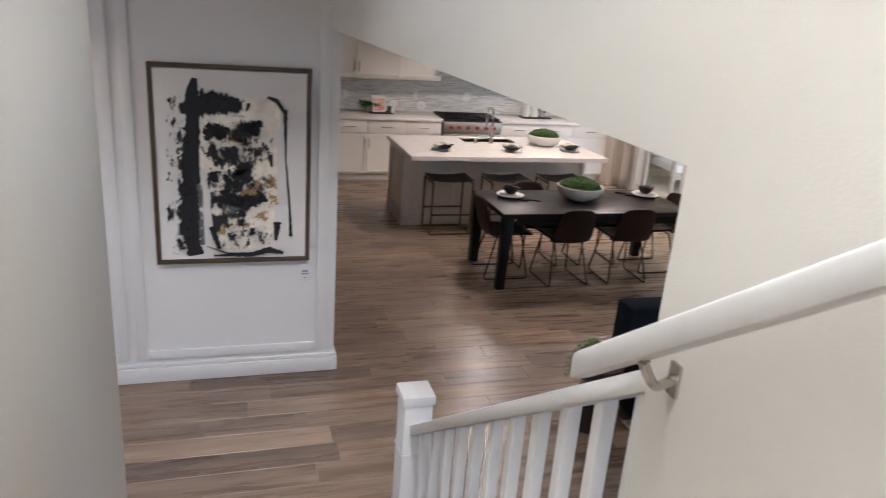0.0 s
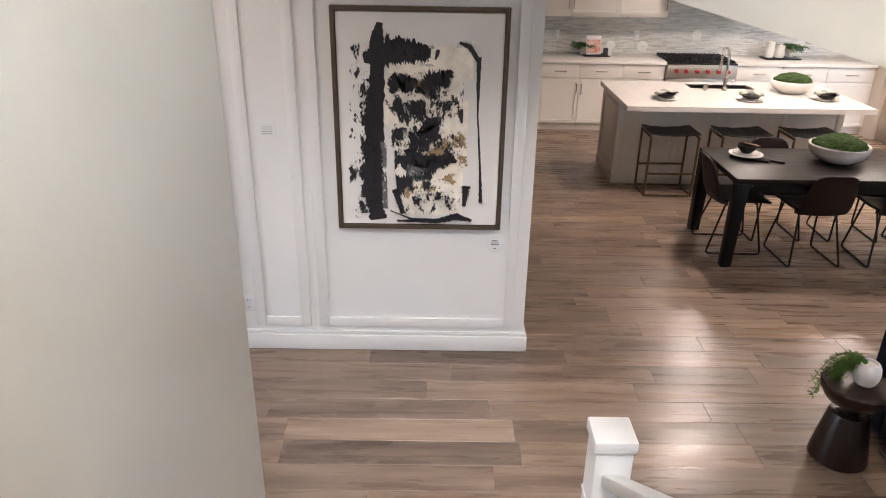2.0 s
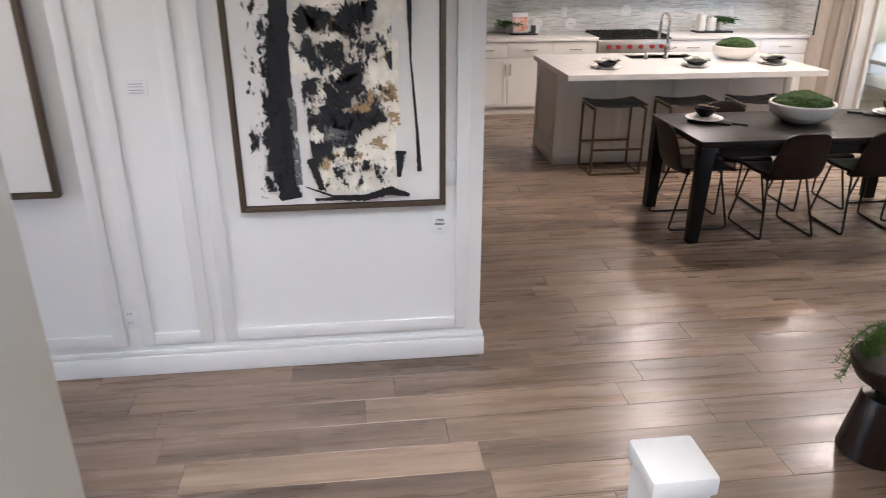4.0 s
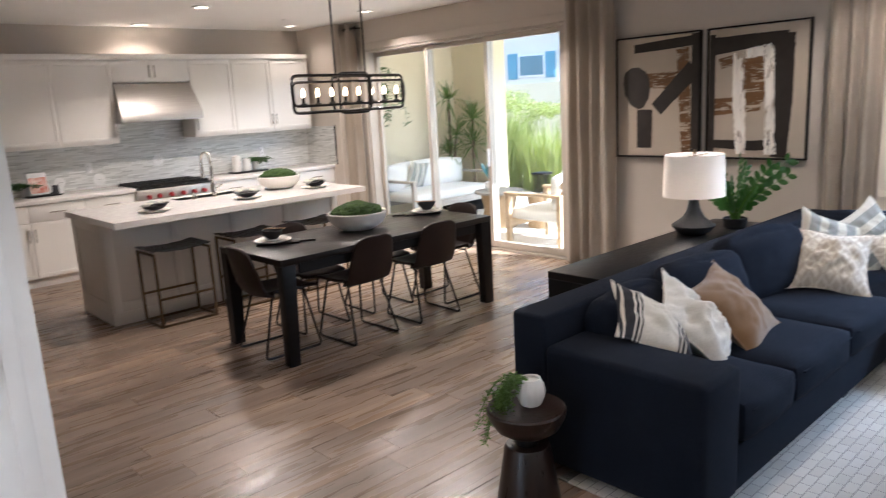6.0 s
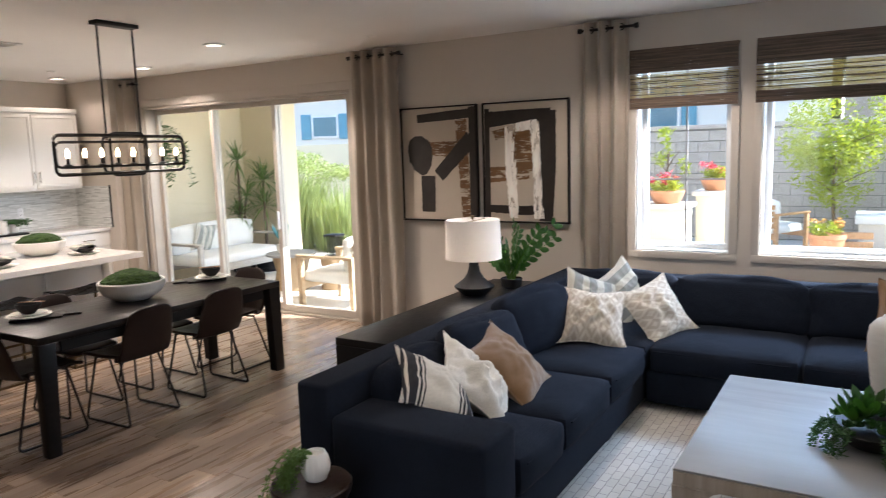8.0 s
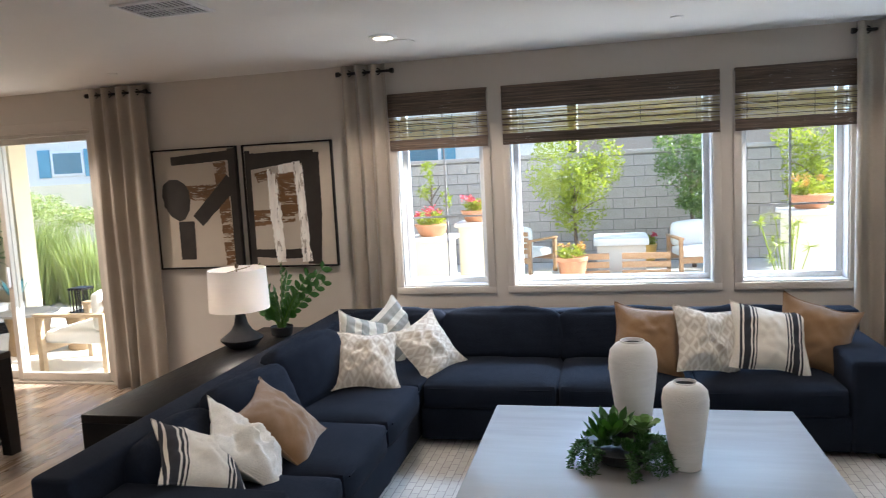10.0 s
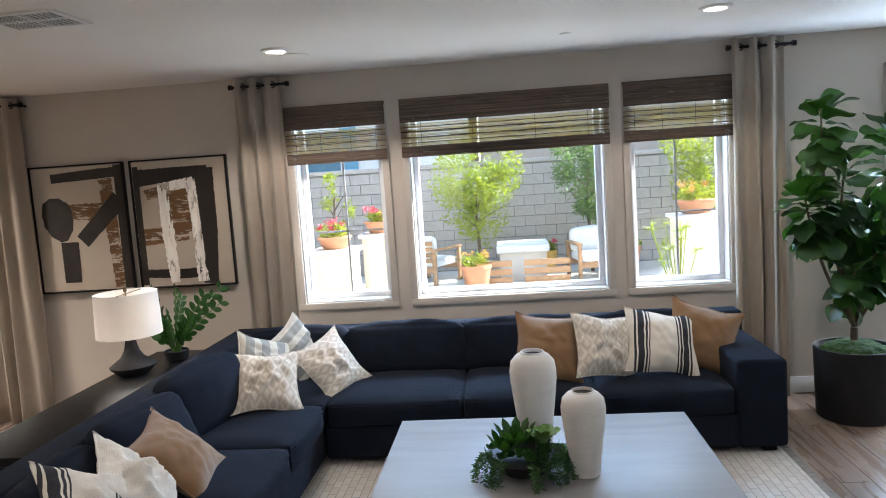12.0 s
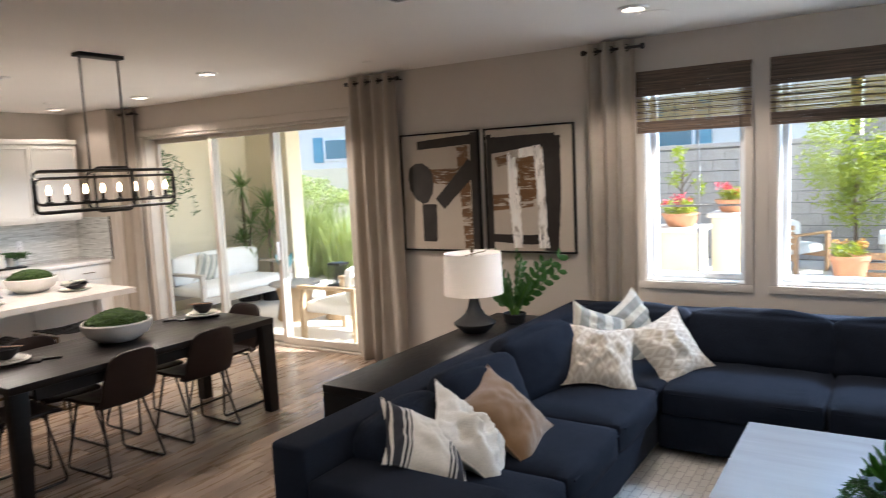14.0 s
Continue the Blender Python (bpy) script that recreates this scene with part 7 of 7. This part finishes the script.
def patio_chair(at, rz, label, group="", sofa_w=0.36, name="patio_chair", wd="teak"):
    th = thing(name, at, label, "chair" if sofa_w < 0.5 else "sofa", group, rz=rz)
    w, d = sofa_w, 0.38
    for sx in (-1, 1):
        for sy in (-1, 1):
            part("leg", slab((sx * w - 0.03, sx * w + 0.03, sy * d - 0.03, sy * d + 0.03, 0, 0.60)), M[wd], th, bevel=0.004)
        part("armrest", slab((sx * w - 0.045, sx * w + 0.045, -d - 0.04, d + 0.04, 0.601, 0.635)), M[wd], th, bevel=0.005)
    part("seat_rail", slab((-w + 0.03, w - 0.03, d - 0.02, d + 0.02, 0.22, 0.32), (-w + 0.03, w - 0.03, -d - 0.02, -d + 0.02, 0.22, 0.32)), M[wd], th, bevel=0.004)
    for k in range(4):
        z = 0.40 + 0.1 * k
        part("back_slat", slab((-w + 0.03, w - 0.03, -d - 0.018, -d + 0.012, z, z + 0.07)), M[wd], th, bevel=0.003)
    bm = bm_new()
    cushion_box(bm, -w + 0.035, w - 0.035, -d + 0.03, d - 0.0, 0.30, 0.45, 0.02, 6, 3)
    part("seat_cushion", bm, M["soft_white"], th)
    bm = bm_new()
    cushion_box(bm, -w + 0.04, w - 0.04, -d + 0.02, -d + 0.17, 0.44, 0.84, 0.03, 6, 5)
    part("back_cushion", bm, M["soft_white"], th)
    return th


patio_chair((12.3, -1.45, -0.03), -120, "teak patio chair with white cushions", "garden lounge chairs")
patio_chair((11.9, -4.35, -0.03), 100, "teak patio chair with white cushions", "garden lounge chairs", 0.40)
th = thing("fire_table", (12.3, -3.0, -0.03), "low pale concrete fire table with wooden crates", "table")
part("top", slab((-0.5, 0.5, -0.55, 0.35, 0.5, 0.62)), M["soft_white"], th, bevel=0.01)
part("base", slab((-0.45, 0.45, -0.5, 0.3, 0, 0.5)), M["patio"], th, bevel=0.006)
for y in (-0.85, 0.1):
    for z in (0.05, 0.19, 0.33):
        part("crate_slat", slab((-0.95, -0.92, y, y + 0.75, z, z + 0.1)), M["teak"], th, bevel=0.003)
th = thing("outdoor_grill", (10.6, -6.2, -0.03), "outdoor stainless grill counter with red knobs", "grill")
part("counter", slab((-0.5, 0.5, -0.5, 0.35, 0, 0.86)), M["stucco"], th, bevel=0.006)
part("hood", slab((-0.3, 0.3, -0.3, 0.3, 0.861, 1.12)), M["steel"], th, bevel=0.08, segs=3)
part("worktop", slab((-0.54, -0.31, -0.5, 0.38, 0.861, 0.90)), M["patio"], th, bevel=0.004)
for y in (-0.2, -0.1, 0.0):
    part("knob", slab((-0.53, -0.50, y - 0.025, y + 0.025, 0.55, 0.60)), M["knob"], th, bevel=0.006)


def blades(th, n, r, h, seed, material, lean=0.25, w=0.008, name="blades", kind="stuff"):
    rnd = random.Random(seed)
    bm = bm_new()
    for i in range(n):
        a, q = rnd.uniform(0, 6.3), r * math.sqrt(rnd.random())
        b0 = Vector((q * math.cos(a), q * math.sin(a), 0))
        d = Vector((math.cos(a) * lean * rnd.random(), math.sin(a) * lean * rnd.random(), 1))
        H = h * rnd.uniform(0.7, 1.1)
        s = d.cross(Vector((math.sin(i * 1.7), math.cos(i * 1.7), 0))).normalized() * w
        p1, p2 = b0 + d * H * 0.55, b0 + d * H + Vector((d.x, d.y, -0.15)) * H * 0.35
        v = [bm.verts.new(x) for x in (b0 - s, b0 + s, p1 + s, p1 - s, p2)]
        bm.faces.new(v[:4]); bm.faces.new((v[3], v[2], v[4]))
    return part(name, bm, material, th, smooth=False)


for i, (x, y, r, h) in enumerate(((9.6, 6.7, 0.55, 1.75), (10.0, 5.7, 0.5, 1.55), (10.4, 7.4, 0.6, 1.8), (9.7, 7.6, 0.5, 1.5))):
    th = thing("tall_grass", (x, y, -0.03), "clump of tall sunlit papyrus-like grass", "grass", "tall grass clumps")
    blades(th, 520, r, h * 0.88, i, M["papyrus"], 0.28, 0.008)
    bm = bm_new()
    rnd = random.Random(i + 50)
    for k in range(26):
        a, q = rnd.uniform(0, 6.3), r * rnd.random()
        c = Vector((q * 1.3 * math.cos(a), q * 1.3 * math.sin(a), h * rnd.uniform(0.85, 1.0)))
        foliage_clump(bm, c, 0.17, 90, 0.055, rnd, 0.7)
    part("tufts", bm, M["papyrus"], th, smooth=False)
th = thing("papyrus_plant", (8.6, -4.95, -0.03), "thin green papyrus stems by the window", "plant")
rnd = random.Random(77)
bm = bm_new()
for k in range(14):
    a, L = rnd.uniform(0, 6.3), rnd.uniform(0.6, 1.15)
    tip = Vector((0.35 * L * math.cos(a), 0.35 * L * math.sin(a), L))
    tube(bm, [(0, 0, 0), tip * 0.6, tip], 0.006, 5)
    for q in range(22):
        d = Vector((rnd.gauss(0, 1), rnd.gauss(0, 1), rnd.gauss(0, 0.7))).normalized() * 0.14
        s = d.orthogonal().normalized() * 0.004
        bm.faces.new([bm.verts.new(x) for x in (tip - s, tip + s, tip + d)])
part("stems", bm, M["sunleaf"], th, smooth=False)


def yucca(at, heads, seed):
    th = thing("yucca_plant", at, "tall spiky yucca against the patio wall", "plant", "yuccas on the patio")
    rnd = random.Random(seed)
    bm = bm_new()
    lathe(bm, [(0.17, 0), (0.2, 0.3), (0.21, 0.38), (0.18, 0.38), (0, 0.34)], 22)
    part("pot", bm, M["charcoal"], th)
    for x, y, z in heads:
        bm = bm_new()
        tube(bm, [(0.2 * x, 0.2 * y, 0.3), (0.6 * x, 0.6 * y, 0.3 + 0.6 * (z - 0.3)), (x, y, z)], 0.03, 8, 0.02)
        tr_ = part("trunk", bm, M["trunk"], th)
        bm = bm_new()
        for i in range(60):
            d = Vector((rnd.gauss(0, 1), rnd.gauss(0, 1), rnd.gauss(0.45, 0.7))).normalized()
            L = rnd.uniform(0.3, 0.5)
            s = d.cross(Vector((0, 0, 1))).normalized() * 0.014
            c = Vector((x, y, z))
            p1, p2 = c + d * L * 0.55, c + d * L + Vector((0, 0, -0.08))
            v = [bm.verts.new(q) for q in (c - s * 0.5, c + s * 0.5, p1 + s, p1 - s, p2)]
            bm.faces.new(v[:4]); bm.faces.new((v[3], v[2], v[4]))
        part("leaf_head", bm, M["spike"], tr_, "spiky green leaf head", smooth=False)


yucca((7.42, 5.62, -0.03), [(0.0, 0.0, 1.74), (0.08, -0.05, 1.17), (0.0, 0.03, 0.88)], 3)
yucca((7.62, 5.30, -0.03), [(0.0, 0.0, 1.42), (0.02, 0.02, 1.02)], 4)
th = thing("hanging_vine", (6.0, 5.95, 2.55), "green trailing vine hanging against stucco wall", "plant")
rnd = random.Random(9)
bm = bm_new()
for k in range(10):
    frond(bm, (rnd.uniform(-0.2, 0.25), rnd.uniform(-0.1, -0.03), -0.2 - 0.45 * rnd.random()), rnd.uniform(3.4, 6.0), rnd.uniform(0.7, 1.2), 9, rnd, 0.045)
part("foliage", bm, M["leaf"], th, smooth=False)
patio_chair((6.75, 5.25, -0.03), 180, "white cushioned patio sofa with weathered frame", "", 0.80, "patio_sofa", "greyteak")
pillow(0.42, 0.42, 0.14, M["stripe_grey"], pose(6.5, 5.42, 0.62, 14, 10, 6), "grey patterned cushion on patio sofa", 31, 0.02)
patio_chair((6.07, 2.50, -0.03), 0, "pale wooden patio armchair with cream cushions", "", 0.36, "patio_armchair", "paleteak")
th = thing("wicker_table", (6.6, 3.85, -0.03), "round wicker side table on the patio", "table")
bm = bm_new()
lathe(bm, [(0.24, 0), (0.25, 0.02), (0.21, 0.25), (0.26, 0.46), (0.0, 0.46)], 30)
part("drum", bm, M["wicker"], th)
bm = bm_new()
lathe(bm, [(0.33, 0.46), (0.34, 0.475), (0.34, 0.49), (0.0, 0.492)], 34)
part("top", bm, M["grey"], th, bevel=0.0)
th = thing("agave_pot", (6.55, 3.95, 0.462), "blue agave in small white pot on the table", "plant")
bm = bm_new()
lathe(bm, [(0.05, 0), (0.085, 0.04), (0.085, 0.11), (0.07, 0.12), (0, 0.11)], 22)
part("pot", bm, M["ceramic"], th)
bm = bm_new()
rosette(bm, Vector((0, 0, 0.11)), 0.3, 7, 0.75, random.Random(2), 2, 0.12)
part("leaves", bm, M["blueleaf"], th, "blue-green agave leaves")
th = thing("lantern", (6.85, 3.30, 0.40), "black wire patio lantern on wicker stool", "lantern")
for x in (-0.09, -0.045, 0, 0.045, 0.09):
    for y in (-0.09, 0.09):
        part("bar", slab((x - 0.005, x + 0.005, y - 0.005, y + 0.005, 0.012, 0.27)), M["iron"], th)
        if abs(x) < 0.08:
            part("bar", slab((y - 0.005, y + 0.005, x - 0.005, x + 0.005, 0.012, 0.27)), M["iron"], th)
part("base", slab((-0.1, 0.1, -0.1, 0.1, 0, 0.012)), M["iron"], th)
part("lid", slab((-0.105, 0.105, -0.105, 0.105, 0.271, 0.30)), M["iron"], th, bevel=0.008)
th = thing("wicker_stool", (6.85, 3.30, -0.03), "round wicker stool under a lantern", "stool")
bm = bm_new()
lathe(bm, [(0.19, 0), (0.2, 0.02), (0.17, 0.22), (0.2, 0.40), (0.19, 0.43), (0, 0.43)], 30)
part("drum", bm, M["wicker"], th)
disc("patio_light", (8.8, 4.85, 2.751), 0.13, 0.07, "flush white light under patio soffit", "ceiling light")

# ---- floor planks, laid along x ----
def planks():
    rnd = random.Random(5)
    floor = bpy.data.objects["floor"]
    pw, cache, rest, count = 0.182, {}, bm_new(), 0
    g = 0.0005

    def plank_bm(bm, x0, x1, y0, y1):
        b_ = 0.0012
        lo = [bm.verts.new(p) for p in ((x0, y0, -0.012), (x1, y0, -0.012), (x1, y1, -0.012), (x0, y1, -0.012))]
        mid = [bm.verts.new(p) for p in ((x0, y0, -b_), (x1, y0, -b_), (x1, y1, -b_), (x0, y1, -b_))]
        hi = [bm.verts.new(p) for p in ((x0 + b_, y0 + b_, 0), (x1 - b_, y0 + b_, 0), (x1 - b_, y1 - b_, 0), (x0 + b_, y1 - b_, 0))]
        for i in range(4):
            j = (i + 1) % 4
            bm.faces.new((lo[i], lo[j], mid[j], mid[i]))
            bm.faces.new((mid[i], mid[j], hi[j], hi[i]))
        bm.faces.new(hi)

    nrow = int((YK + 0.05 + 7.25) / pw)
    for r in range(nrow):
        y = -7.25 + r * pw
        x = -4.2 - rnd.uniform(0, 1.2)
        while x < XW + 0.02:
            L = rnd.choice((1.22, 1.22, 1.22, 0.92, 0.61))
            a, c = max(x, -4.2), min(x + L, XW + 0.02)
            x += L
            if c - a < 0.08:
                continue
            near = a > -1.9 and -2.3 < y < 3.6 and c < XW + 0.1 and count < 300
            if near:
                key = round(c - a, 3)
                if key not in cache:
                    bm = bm_new()
                    plank_bm(bm, g, key - g, g, pw - g)
                    cache[key] = mesh_of("plank", bm, M["plank"], smooth=False)
                ob = new("plank", cache[key])
                ob.parent = floor
                ob.location = (a, y, 0)
                count += 1
            else:
                plank_bm(rest, a + g, c - g, y + g, y + pw - g)
    ob = part("plank_rest", rest, M["plank_rest"], floor, smooth=False)
    tagged(ob, kind="stuff")


planks()
